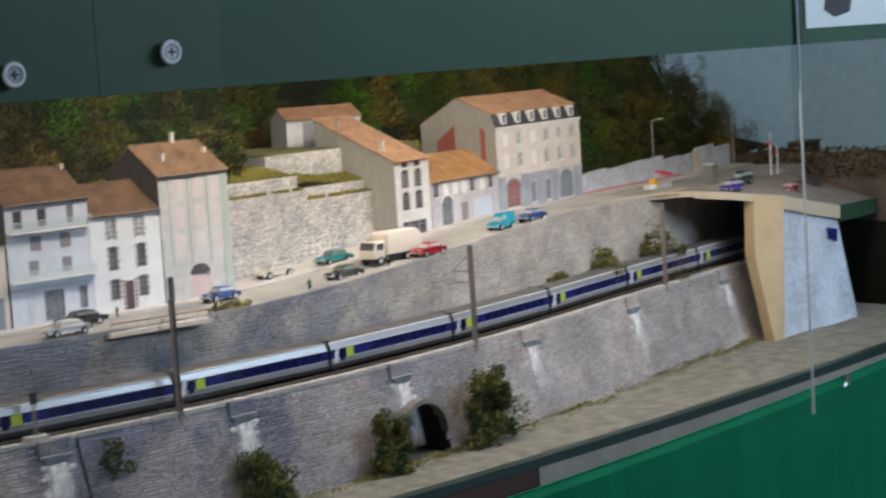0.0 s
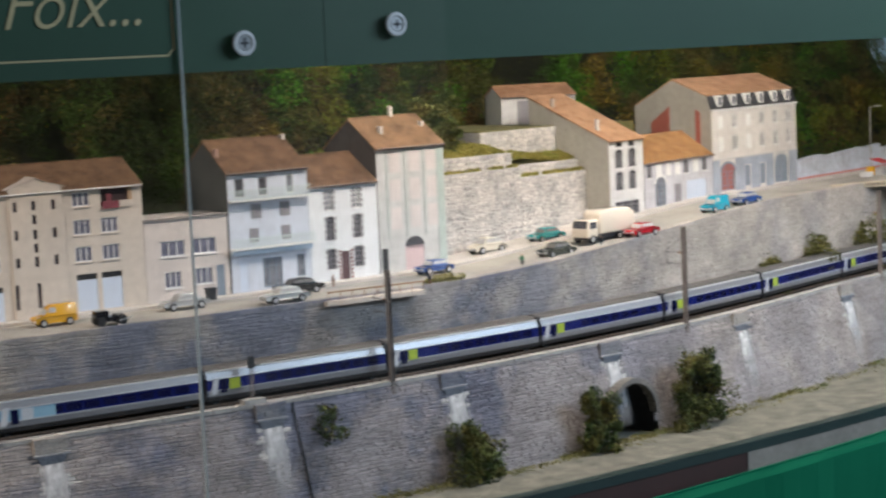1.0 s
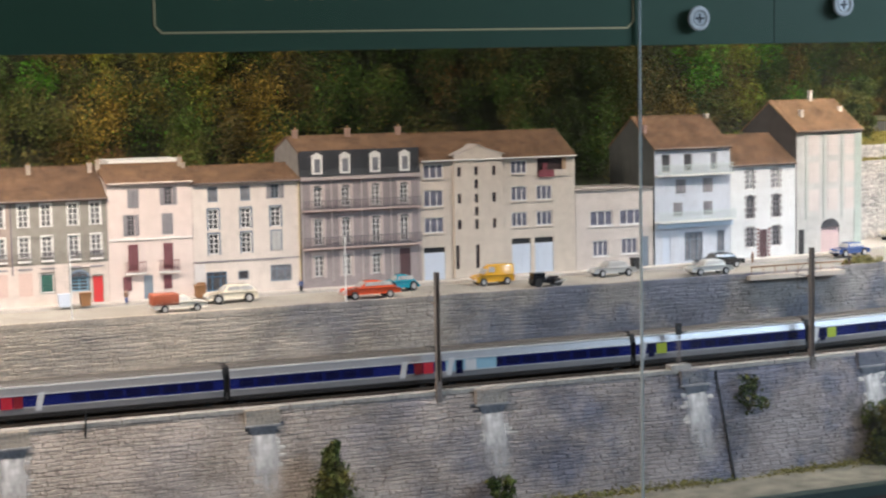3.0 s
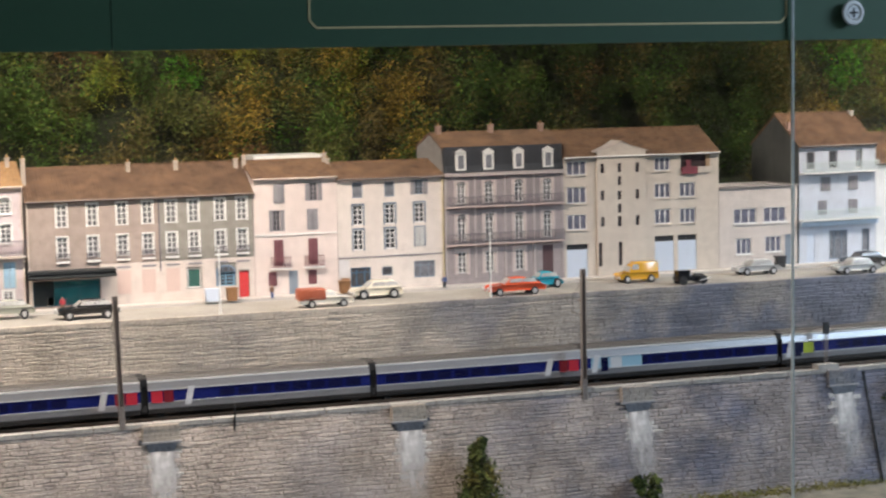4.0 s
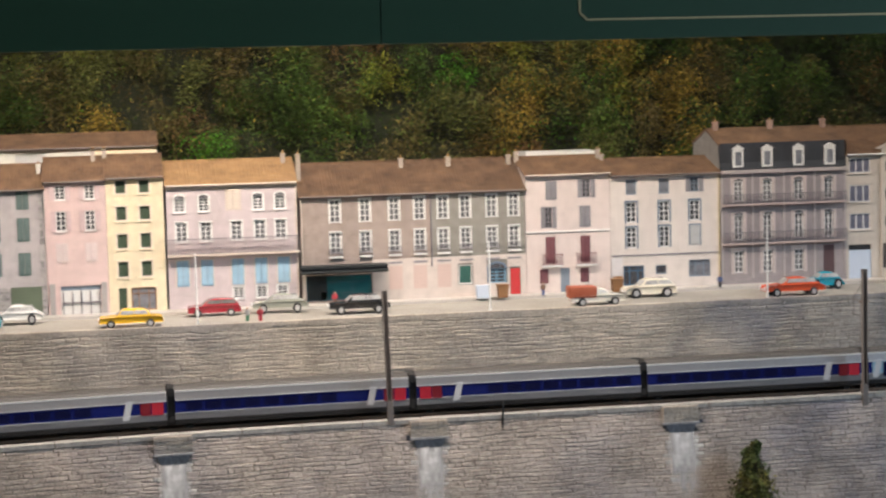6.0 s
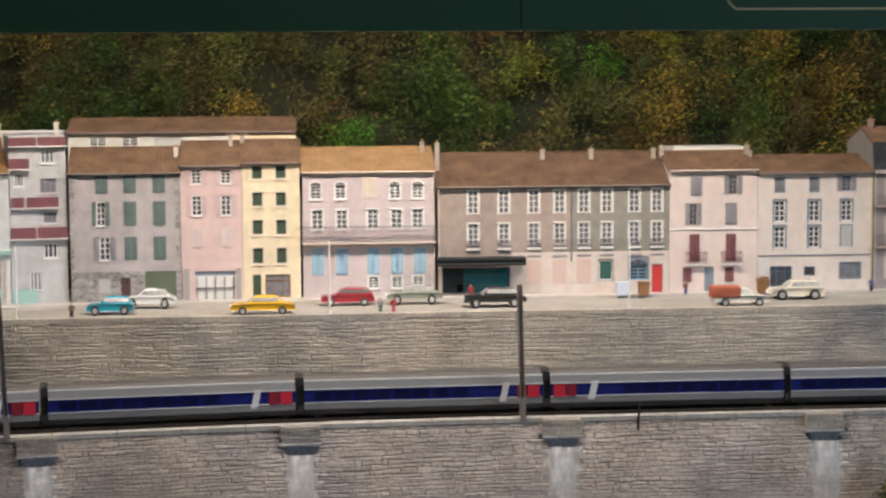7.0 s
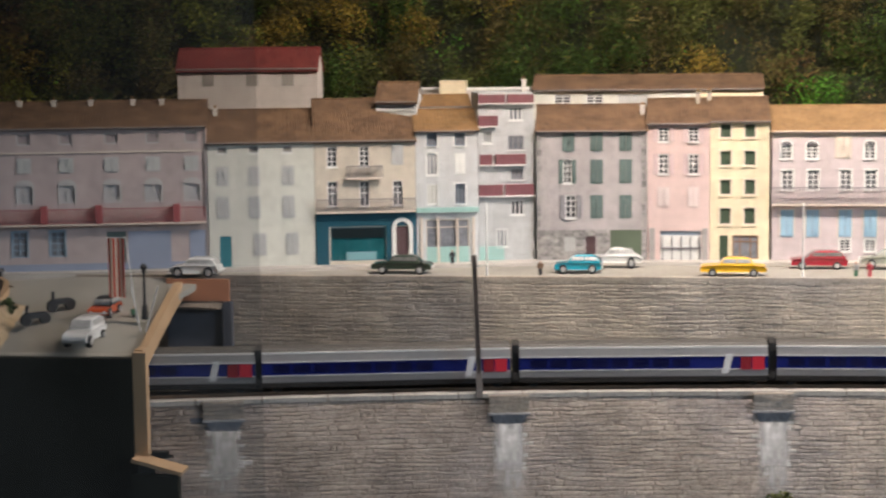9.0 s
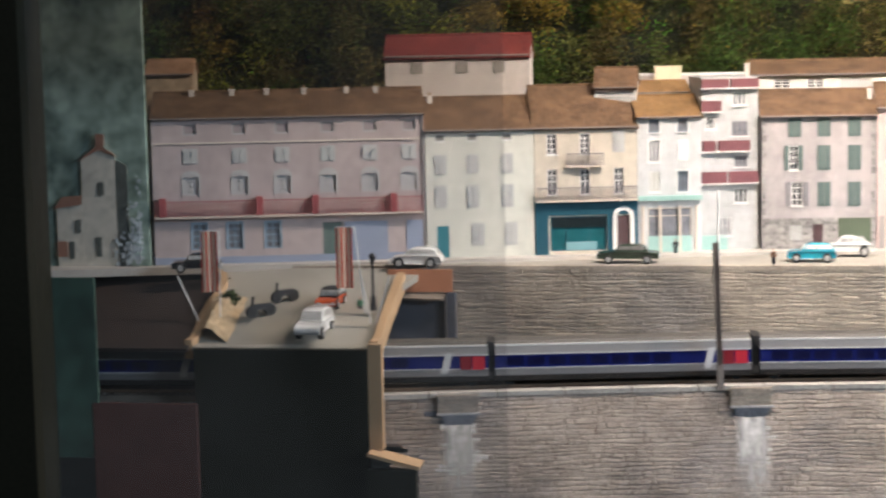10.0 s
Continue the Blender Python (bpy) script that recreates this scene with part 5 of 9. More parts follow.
for sx in (0.0, 0.245, 0.495, 0.74, 0.985):
    panel(t, w * sx, w * (sx + 0.015), h * 0.05, h * 0.98, MAUVE, "pilaster", 0.0008)
g = Geo()
g.prism([(0, h + 0.002), (w, h + 0.002), (w - 0.001, h + 0.0295), (0.001, h + 0.0295)], 0.001, 0.003)
g.slab([(0, -0.001, h + 0.0025), (w, -0.001, h + 0.0025), (w, 0.007, h + 0.030), (0, 0.007, h + 0.030)], 0.002)
part("mansard", g, R_SLATE, t, "dark slate mansard front")
g = Geo()
g.slab([(-0.001, 0.004, h + 0.0295), (w + 0.001, 0.004, h + 0.0295), (w + 0.001, 0.045, h + 0.0445), (-0.001, 0.045, h + 0.0445)], 0.002)
g.slab([(w + 0.001, 0.09, h + 0.0295), (-0.001, 0.09, h + 0.0295), (-0.001, 0.045, h + 0.0445), (w + 0.001, 0.045, h + 0.0445)], 0.002)
part("roof", g, R_BROWN, t)
g = Geo()
for x0 in (0.0, w - 0.0012):
    g.solid([(x0, 0.004, h), (x0, 0.09, h), (x0, 0.09, h + 0.028), (x0, 0.045, h + 0.043), (x0, 0.006, h + 0.029), (x0 + 0.0012, 0.004, h), (x0 + 0.0012, 0.09, h), (x0 + 0.0012, 0.09, h + 0.028), (x0 + 0.0012, 0.045, h + 0.043), (x0 + 0.0012, 0.006, h + 0.029)],
            [(0, 4, 3, 2, 1), (5, 6, 7, 8, 9), (0, 5, 9, 4), (3, 4, 9, 8)])
part("gable_wall", g, wallc("grey_gable", (0.25, 0.235, 0.22)), t)
for u in (0.14, 0.37, 0.62, 0.87):
    g = Geo()
    x = u * w
    g.box(x - 0.0058, -0.001, h + 0.0045, x + 0.0058, 0.010, h + 0.0235)
    g.prism([(x - 0.0072, h + 0.0235), (x + 0.0072, h + 0.0235), (x, h + 0.0275)], -0.002, 0.012)
    dm = part("dormer", g, M_WHITE, t, "white dormer window")
    g = Geo()
    g.box(x - 0.0032, -0.0014, h + 0.0065, x + 0.0032, -0.0008, h + 0.0205)
    part("pane", g, M_CURTAIN, dm)
for u in (0.06, 0.50, 0.93):
    chimney(t, u * w, 0.04, h + 0.040, h + 0.0500, C("brown_chimney", (0.33, 0.225, 0.185)), 0.0052)
# 14 beige block
BEI = wallc("beige_render", (0.61, 0.545, 0.475), 0.06)
t, w, h = house("beige four-storey block with a gabled stair bay and garages", 0.4036, 0.5905, 0.1335, BEI, R_BROWN, [
    ((0.08,), 0.85, 0.97, 0.125, "tri", W_GLZ, M_DRAPE), ((0.08,), 0.615, 0.755, 0.125, "tri", W_GLZ, M_DRAPE), ((0.08,), 0.395, 0.525, 0.125, "tri", W_GLZ, M_DRAPE),
    ((0.63,), 0.86, 0.975, 0.105, "tri", W_GLZ, M_DRAPE), ((0.63, 0.795), 0.63, 0.755, 0.105, "tri", W_GLZ, M_DRAPE), ((0.63, 0.795), 0.41, 0.535, 0.105, "tri", W_GLZ, M_DRAPE),
    ((0.08,), 0.0, 0.275, 0.135, "ga", BLUEDOOR, M_BLACK), ((0.64, 0.79), 0.01, 0.31, 0.125, "ga", BLUEDOOR, M_BLACK),
    ((0.845,), 0.845, 0.985, 0.19, "bl", C("loggia_shade", (0.045, 0.025, 0.025)), C("loggia_shade", (0.045, 0.025, 0.025)))], rise=0.026, trims={"sillmat": CREAMT, "gutter": M_WHITE})
bw0, bw1 = w * 0.206, w * 0.515
bay_h = [(u, a, b) for u in (0.238, 0.461) for a, b in ((0.86, 0.94), (0.635, 0.715), (0.415, 0.495))] + [(0.347, a, b) for a, b in ((0.865, 0.94), (0.755, 0.83), (0.635, 0.71), (0.525, 0.60), (0.41, 0.495))] + [(0.222, 0.08, 0.28), (0.35, 0.08, 0.28)]
holes = [(u * w - bw0 - 0.0022, a * h, u * w - bw0 + 0.0022, b * h) for u, a, b in bay_h]
part("stair_bay", wall_geo(bw1 - bw0, h * 1.045, 0.02, 0.0, holes), BEI, t, at=(bw0, -0.0025, 0))
for u, a, b in bay_h:
    window(t, u * w, a * h, b * h, 0.0042, "bl", PLUM, M_GLASS, {"sill": False}).location.y = -0.0025
mx = (bw0 + bw1) / 2
g = Geo()
g.prism([(bw0, h * 1.045), (bw1, h * 1.045), (mx + 0.008, h * 1.088), (mx, h * 1.118), (mx - 0.008, h * 1.088)], -0.0025, 0.02)
part("bay_gable", g, BEI, t)
g = Geo()
for (xa, za), (xb, zb) in (((bw0 - 0.0035, 1.036), (mx - 0.008, 1.091)), ((mx - 0.008, 1.091), (mx, 1.122)), ((mx, 1.122), (mx + 0.008, 1.091)), ((mx + 0.008, 1.091), (bw1 + 0.0035, 1.036))):
    g.slab([(xa, -0.0032, h * za), (xb, -0.0032, h * zb), (xb, 0.024, h * zb), (xa, 0.024, h * za)], -0.0007)
part("bay_roof", g, C("pale_bay_coping", (0.52, 0.465, 0.42), var=0.12), t)
panel(t, w * 0.86, w * 0.945, h * 0.835, h * 0.885, BEI, "loggia_parapet", 0.002)
panel(t, w * 0.755, w * 0.855, h * 0.825, h * 0.885, C("loggia_red", (0.19, 0.045, 0.06), var=0.3), "red_blanket", 0.0024)
panel(t, w * 0.785, w * 0.815, h * 0.885, h * 0.945, C("loggia_red", (0.19, 0.045, 0.06)), "red_blanket", 0.0006)
panel(t, w * 0.915, w * 0.94, h * 0.885, h * 0.985, C("tan_reveal", (0.42, 0.28, 0.17)), "loggia_side", 0.0004)
# 15 low house
t, w, h = house("low cream flat-roofed house with net-curtained windows", 0.5905, 0.6905, 0.0938, wallc("cream_beige_render", (0.62, 0.56, 0.52), 0.06), R_BROWN, [
    ((0.33, 0.71), 0.54, 0.73, 0.29, "tri", W_GLZ, M_DRAPE), ((0.315,), 0.16, 0.36, 0.2, "tri", W_GLZ, M_DRAPE), ((0.69,), 0.17, 0.37, 0.21, "tri", W_GLZ, M_DRAPE), ((0.89,), 0.0, 0.38, 0.1, "do", BLUEGREY, None)], roof="flat", depth=0.07)
band(t, w, h * 0.985, 0.0024, C("grey_coping", (0.28, 0.25, 0.23)), 0.002)
# 16 blue house
t, w, h = house("pale blue house with white balconies and a dark gable", 0.6926, 0.7962, 0.1365, wallc("pale_blue_render", (0.58, 0.62, 0.70), 0.07), R_BROWN, [
    ((0.15, 0.44), 0.80, 0.95, 0.11, "bl", GREY_SH, M_GLASS), ((0.78,), 0.80, 0.955, 0.09, "bl", PALE_SH, M_CURTAIN),
    ((0.34, 0.70), 0.61, 0.73, 0.125, "sh", GREY_SH, GREY_SH), ((0.30, 0.70), 0.41, 0.53, 0.115, "sh", GREY_SH, GREY_SH),
    ((0.15,), 0.0, 0.25, 0.10, "do", BLUEDOOR, None), ((0.51,), 0.02, 0.27, 0.24, "shop", BLUEGREY, M_CURTAIN), ((0.87,), 0.08, 0.27, 0.1, "bl", BLUEGREY, M_CURTAIN)], rise=0.034, chims=[(0.02, 0.25, 0.012, 0.026, C("pink_chimney", (0.42, 0.28, 0.24))), (0.97, 0.45, 0.02, 0.036, CHIMW)])
SCREEN = C("greenish_balcony_rail", (0.50, 0.59, 0.58), var=0.1, rough=0.4)
railing(t, 0.0, w, h * 0.775, h * 0.86, SCREEN, 0.008, M_WHITE)
railing(t, -0.001, w + 0.002, h * 0.375, h * 0.455, SCREEN, 0.010, M_WHITE)
band(t, w, h * 0.315, h * 0.04, C("pale_blue_band", (0.50, 0.62, 0.74)), 0.006)
# left gable face laid over in a darker tone than the front
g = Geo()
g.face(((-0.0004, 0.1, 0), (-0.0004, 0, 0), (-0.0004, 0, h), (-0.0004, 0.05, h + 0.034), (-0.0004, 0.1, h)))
part("dark_gable", g, wallc("dark_grey_gable", (0.085, 0.09, 0.085), 0.2), t, "dark grey gable face")
# 17 white house with quoined windows
t, w, h = house("bright white house with dark quoined window surrounds", 0.7962, 0.8918, 0.1133, wallc("bright_white_render", (0.72, 0.74, 0.76), 0.05), R_BROWN, [
    ((0.30, 0.70), 0.74, 0.955, 0.10, "fr", W_GLZ, M_CURTAIN, {"surround": C("grey_quoin", (0.40, 0.40, 0.41)), "sw": 0.0010}),
    ((0.30, 0.70), 0.425, 0.645, 0.11, "ar", GREY_SH, M_GLASS, {"surround": C("grey_quoin", (0.40, 0.40, 0.41)), "sw": 0.0009}),
    ((0.30, 0.70), 0.12, 0.335, 0.11, "fr", GREY_SH, M_GLASS, {"surround": C("grey_quoin", (0.40, 0.40, 0.41)), "sw": 0.0009}),
    ((0.50,), 0.0, 0.30, 0.12, "do", PLUM, None)], rise=0.032)
for i in range(8):
    for sx in (-1, 1):
        panel(t, w * (0.5 + sx * 0.085) - 0.0012, w * (0.5 + sx * 0.085) + 0.0012, h * (0.01 + i * 0.04), h * (0.035 + i * 0.04), C("red_brick_quoin", (0.22, 0.09, 0.07)), "quoin", 0.0010)
for v0, v1 in ((0.74, 0.955), (0.425, 0.69), (0.12, 0.335)):
    for i in range(4):
        for u in (0.30, 0.70):
            for sx in (-1, 1):
                xq = w * u + sx * w * 0.072
                k = 0.0014 if i % 2 else 0.0008
                panel(t, xq - k, xq + k, h * (v0 + (v1 - v0) * (i + 0.15) / 4), h * (v0 + (v1 - v0) * (i + 0.75) / 4), C("grey_shadow_quoin", (0.33, 0.32, 0.335)), "quoin", 0.0008)
# 18 grey-green house under renovation
t, w, h = house("tall grey-green house with pale blind windows and an arched shop door", 0.8930, 0.9953, 0.150, wallc("grey_green_render", (0.53, 0.53, 0.52), 0.10), R_UMBER, [
    ((0.51,), 0.0, 0.20, 0.28, "ga", C("pale_pink_door", (0.60, 0.46, 0.46)), C("pale_pink_door", (0.60, 0.46, 0.46)))], rise=0.034, trims={"sill": False}, chims=[(0.25, 0.22, 0.012, 0.024, CHIMW), (0.62, 0.5, 0.03, 0.046, CHIMW), (0.92, 0.3, 0.016, 0.026, CHIMW)])
g = Geo()
g.prism([(w * 0.51 + w * 0.14 * math.cos(math.pi * i / 10), h * 0.20 + h * 0.075 * math.sin(math.pi * i / 10)) for i in range(11)], -0.0008, 0.0002)
part("arched_fanlight", g, M_GLASS, t)
for va, vb in ((0.80, 0.96), (0.575, 0.745), (0.345, 0.52)):
    for u in (0.26, 0.55, 0.81):
        panel(t, w * (u - 0.075), w * (u + 0.075), h * va, h * vb, C("pale_blind", (0.60, 0.545, 0.53)), "blind", 0.0005)
panel(t, w * 0.03, w * 0.11, 0.0, h * 0.20, M_BLACK, "open_doorway", 0.0006)
for u in (0.13, 0.40, 0.68, 0.94):
    panel(t, w * u, w * (u + 0.012), h * 0.28, h * 0.98, C("greenish_netting", (0.41, 0.48, 0.45)), "scaffold_net_seam", 0.0010)
panel(t, w * 0.88, w * 0.985, h * 0.06, h * 0.97, C("greenish_netting", (0.41, 0.48, 0.45)), "net_strip", 0.0008)
# separate face on the left gable, much darker than the facade
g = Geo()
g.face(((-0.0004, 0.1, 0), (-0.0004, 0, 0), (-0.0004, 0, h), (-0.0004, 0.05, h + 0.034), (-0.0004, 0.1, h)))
part("dark_gable", g, wallc("brown_dark_gable", (0.10, 0.088, 0.08), 0.2), t, "dark brown gable face")
# 19 deep house with a long pitched roof
t, w, h = house("white-fronted house with a long orange roof and grey side wall", 1.2917, 1.3655, 0.1325, wallc("white_grey_render", (0.62, 0.62, 0.62)), R_SALMON, [
    ((0.30, 0.66), 0.90, 0.98, 0.17, "bl", GREY_SH, M_GLASS), ((0.28, 0.66), 0.64, 0.83, 0.20, "ar", GREY_SH, M_GLASS, {"surround": PALE_SH}), ((0.28, 0.66), 0.36, 0.55, 0.20, "ar", GREY_SH, M_GLASS, {"surround": PALE_SH}),
    ((0.5,), 0.02, 0.22, 0.7, "shop", GREY_SH, M_GLASS)], roof="none", depth=0.1325, chims=[(0.2, 0.22, 0.008, 0.026, CHIMW), (0.15, 0.76, 0.036, 0.055, CHIM)])
dp, rs = 0.1325, 0.060
g = Geo()
g.slab([(-0.0015, -0.0040, h - 0.0012), (w + 0.0015, -0.0040, h - 0.0012), (w + 0.0015, dp + 0.003, h + rs + 0.0008), (-0.0015, dp + 0.003, h + rs + 0.0008)], 0.0018)
part("roof", g, R_SALMON, t)
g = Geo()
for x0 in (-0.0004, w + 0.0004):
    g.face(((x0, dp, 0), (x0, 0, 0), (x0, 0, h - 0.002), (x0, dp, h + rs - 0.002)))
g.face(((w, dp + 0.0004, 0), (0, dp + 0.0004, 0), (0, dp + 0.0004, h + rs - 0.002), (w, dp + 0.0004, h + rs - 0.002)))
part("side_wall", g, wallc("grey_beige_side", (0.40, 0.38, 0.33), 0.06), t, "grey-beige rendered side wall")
t, w, h = house("small white house with a salmon roof on the terrace", 1.265, 1.375, 0.1900, wallc("white_grey_render", (0.62, 0.62, 0.62)), R_SALMON, [((0.30,), 0.05, 0.88, 0.18, "do", GREY_SH, None)], base=0.1482, rise=0.014, depth=0.08, plane=0.62, group="")
t.rotation_euler = (0, 0, -0.30)
# 20 low house
t, w, h = house("low house with an orange roof and pale blue garages", 1.3672, 1.5335, 0.0962, wallc("pale_lilac_render", (0.54, 0.54, 0.58)), R_TERRA, [
    ((0.07, 0.60, 0.88), 0.66, 0.95, 0.07, "fr", GREY_SH, M_GLASS), ((0.2, 0.34, 0.47, 0.74), 0.66, 0.95, 0.08, "sh", PALE_SH, M_WHITE), ((0.22,), 0.0, 0.52, 0.15, "ar", BLUEGREY, M_CURTAIN), ((0.75,), 0.0, 0.48, 0.3, "ga", BLUEDOOR, BLUEDOOR), ((0.47,), 0.0, 0.45, 0.10, "do", GREY_SH, None)], rise=0.032)
# 21 tall mansard house
t, w, h = house("tall cream house with slate mansard dormers and arched doors", 1.5335, 1.7600, 0.158, wallc("cream_grey_render", (0.68, 0.65, 0.62), 0.06), R_SALMON, [
    ((0.1, 0.42), 0.77, 0.92, 0.055, "sh", PALE_SH, M_WHITE), ((0.26, 0.58, 0.74, 0.9), 0.77, 0.92, 0.05, "fr", W_GLZ, M_GLASS, {"surround": PALE_SH}),
    ((0.1, 0.42), 0.50, 0.67, 0.055, "sh", PALE_SH, M_WHITE), ((0.26, 0.58, 0.74, 0.9), 0.50, 0.67, 0.05, "fr", W_GLZ, M_GLASS, {"surround": PALE_SH}),
    ((0.17,), 0.02, 0.25, 0.15, "ar", BLUEGREY, C("faded_red_door", (0.34, 0.12, 0.11)), {"surround": BLUEGREY, "sill": False}), ((0.80,), 0.02, 0.27, 0.16, "ar", BLUEGREY, BLUEGREY, {"surround": PALE_SH, "sill": False}),
    ((0.40, 0.58), 0.04, 0.29, 0.06, "do", BLUEGREY, None)], roof="none", depth=0.13)
band(t, w, h * 0.985, h * 0.02, M_WHITE, 0.003)
BLP = C("bluish_plinth", (0.36, 0.40, 0.48), var=0.25)
for ua, ub, va, vb in ((0.0, 0.082, 0.0, 0.395), (0.258, 0.365, 0.0, 0.395), (0.435, 0.545, 0.0, 0.395), (0.615, 0.705, 0.0, 0.395), (0.895, 1.0, 0.0, 0.395), (0.365, 0.435, 0.30, 0.395), (0.545, 0.615, 0.30, 0.395)):
    panel(t, w * ua, w * ub, h * va, h * vb, BLP, "plinth_panel", 0.0005)
band(t, w, h * 0.395, h * 0.012, PALE_SH, 0.0012)
g = Geo()
g.slab([(0, -0.001, h + 0.002), (w, -0.001, h + 0.002), (w, 0.008, h + 0.022), (0, 0.008, h + 0.022)], 0.002)
part("mansard", g, R_SLATE, t)
g = Geo()
g.slab([(0, 0.006, h + 0.022), (w, 0.006, h + 0.022), (w, 0.065, h + 0.046), (0, 0.065, h + 0.046)], 0.002)
g.slab([(w, 0.13, h + 0.010), (0, 0.13, h + 0.010), (0, 0.065, h + 0.046), (w, 0.065, h + 0.046)], 0.002)
part("roof", g, R_SALMON, t)
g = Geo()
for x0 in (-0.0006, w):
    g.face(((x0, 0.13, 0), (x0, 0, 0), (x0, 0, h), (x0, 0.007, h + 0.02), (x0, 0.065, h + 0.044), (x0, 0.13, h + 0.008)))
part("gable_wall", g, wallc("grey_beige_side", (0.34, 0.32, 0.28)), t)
g = Geo()
g.prism([(0.028, h * 0.72), (0.060, h * 0.66), (0.060, h * 1.06), (0.028, h * 0.86)], 0, 0.0006)
g.prism([(0.104, h * 0.45), (0.112, h * 0.45), (0.112, h * 0.98), (0.104, h * 1.02)], 0, 0.0006)
pm = part("red_patch", g, C("brick_red_patch", (0.36, 0.11, 0.08)), t)
pm.rotation_euler, pm.location = (0, 0, math.radians(-90)), (-0.0014, 0.13, 0)
for u in (0.1, 0.26, 0.42, 0.58, 0.74, 0.9):
    g = Geo()
    x = u * w
    g.box(x - 0.007, 0.000, h + 0.004, x + 0.007, 0.012, h + 0.020)
    dm = part("dormer", g, M_WHITE, t)
    g = Geo()
    g.box(x - 0.004, -0.0004, h + 0.006, x + 0.004, 0.0002, h + 0.018)
    part("pane", g, M_CURTAIN, dm)
# house with the red roof above the row
t, w, h = house("cream house with a dark red roof above the row", -0.8835, -0.7414, 0.1868, wallc("cream_beige_render", (0.62, 0.56, 0.52)), R_RED, [((0.22, 0.535, 0.79), 0.875, 0.963, 0.085, "sh", CREAMT, C("grey_beige_shutter", (0.33, 0.30, 0.27)))], rise=0.0185, depth=0.028, plane=0.365, base=0.05, group="")

# ---- terrace wall between the houses ----
terrace = thing("terrace_wall", "pale rubble stone terrace wall topped with dry grass", "terrace wall", kind="structure")


def on_line(u, d=0.0):
    """A place along the terrace front, u from 0 to 1, d behind it."""
    xa, xb = 0.998, 1.290
    ya, yb = house_line(xa), house_line(xb)
    a = math.atan2(yb - ya, xb - xa)
    return xa + (xb - xa) * u - d * math.sin(a), ya + (yb - ya) * u + d * math.cos(a)


TIERS = ((0.0, 0.578, 0.040, 0.004, 0.1075), (0.578, 1.0, 0.040, 0.004, 0.0940), (0.0, 0.556, 0.049, 0.106, 0.1262), (0.556, 1.0, 0.053, 0.092, 0.1085), (0.50, 1.0, 0.088, 0.10, 0.1520))
g = Geo()
for u0, u1, d, _, ztop in TIERS:
    p, q, r2, s2 = on_line(u0, d), on_line(u1, d), on_line(u1, d + (0.045 if ztop < 0.14 else 0.155)), on_line(u0, d + (0.045 if ztop < 0.14 else 0.155))
    g.solid([(*p, 0.0), (*q, 0.0), (*r2, 0.0), (*s2, 0.0), (*p, ztop), (*q, ztop), (*r2, ztop), (*s2, ztop)],
            [(0, 1, 5, 4), (4, 5, 6, 7), (1, 2, 6, 5), (3, 0, 4, 7)])
part("mortar", g, paint("pale_mortar", (0.46, 0.445, 0.43), 0.95, 0.25, 400.0, 20.0, 0.4), terrace)
rq = random.Random(9)
g = Geo()
n_single = 0
for u0, u1, d, zb, ztop in TIERS:
    z = zb
    while z < ztop - 0.002:
        ch = rq.uniform(0.0026, 0.0070)
        u = u0
        while u < u1 - 0.01:
            ln = rq.uniform(0.008, 0.034)
            e = 0.15
            a, b = u + ln * 0.02, min(u1, u + ln * 0.98)
            wv = 0.0030 * noise.noise((u * 22, z * 90, d * 30))
            z0, z1 = max(0.0, z + wv + rq.uniform(-0.0008, 0.0008)), min(ztop, z + wv + ch * rq.uniform(0.8, 1.05))
            pr = rq.uniform(0.0003, 0.0012)
            k1, k2 = rq.uniform(-0.004, 0.004), rq.uniform(-0.004, 0.004)
            v = [(*on_line(a, d), z0), (*on_line(b, d), z0 + rq.uniform(-0.0007, 0.0007)), (*on_line(min(u1, b + k1), d), z1), (*on_line(max(u0, a + k2), d), z1 + rq.uniform(-0.0010, 0.0003))]
            a2, b2, za, zb2 = a + ln * 0.12, b - ln * 0.12, z0 + ch * e, z1 - ch * e
            v += [(*on_line(a2, d - pr), za), (*on_line(b2, d - pr), za + rq.uniform(-0.0004, 0.0004)), (*on_line(b2, d - pr), zb2), (*on_line(a2, d - pr), zb2)]
            fs = [(4, 5, 6, 7), (0, 1, 5, 4), (1, 2, 6, 5), (2, 3, 7, 6), (3, 0, 4, 7)]
            if n_single < 280 and zb < 0.05:
                o = Geo()
                o.solid(v, fs)
                part("stone", o, M_RUBBLE, terrace)
                n_single += 1
            else:
                g.solid(v, fs)
            u += ln
        z += ch
tagged(part("stonework", g, M_RUBBLE, terrace), kind="stuff")


def tuft(name, mat, place, rx, ry, rz, count, size, seed, parent=None, up=0.8):
    """A low clump of blades and leaves."""
    r = np.random.default_rng(seed)
    d = r.normal(size=(count, 3))
    d[:, 2] = np.abs(d[:, 2])
    d /= np.linalg.norm(d, axis=1, keepdims=True)
    c = d * r.uniform(0.35, 1.05, (count, 1)) * np.array([rx, ry, rz])
    ob = new(name, leaf_mesh(name, mat, c, d + np.array([0, -0.3, up]), size, r))
    ob.location = place
    if parent:
        ob.parent = parent
    return ob


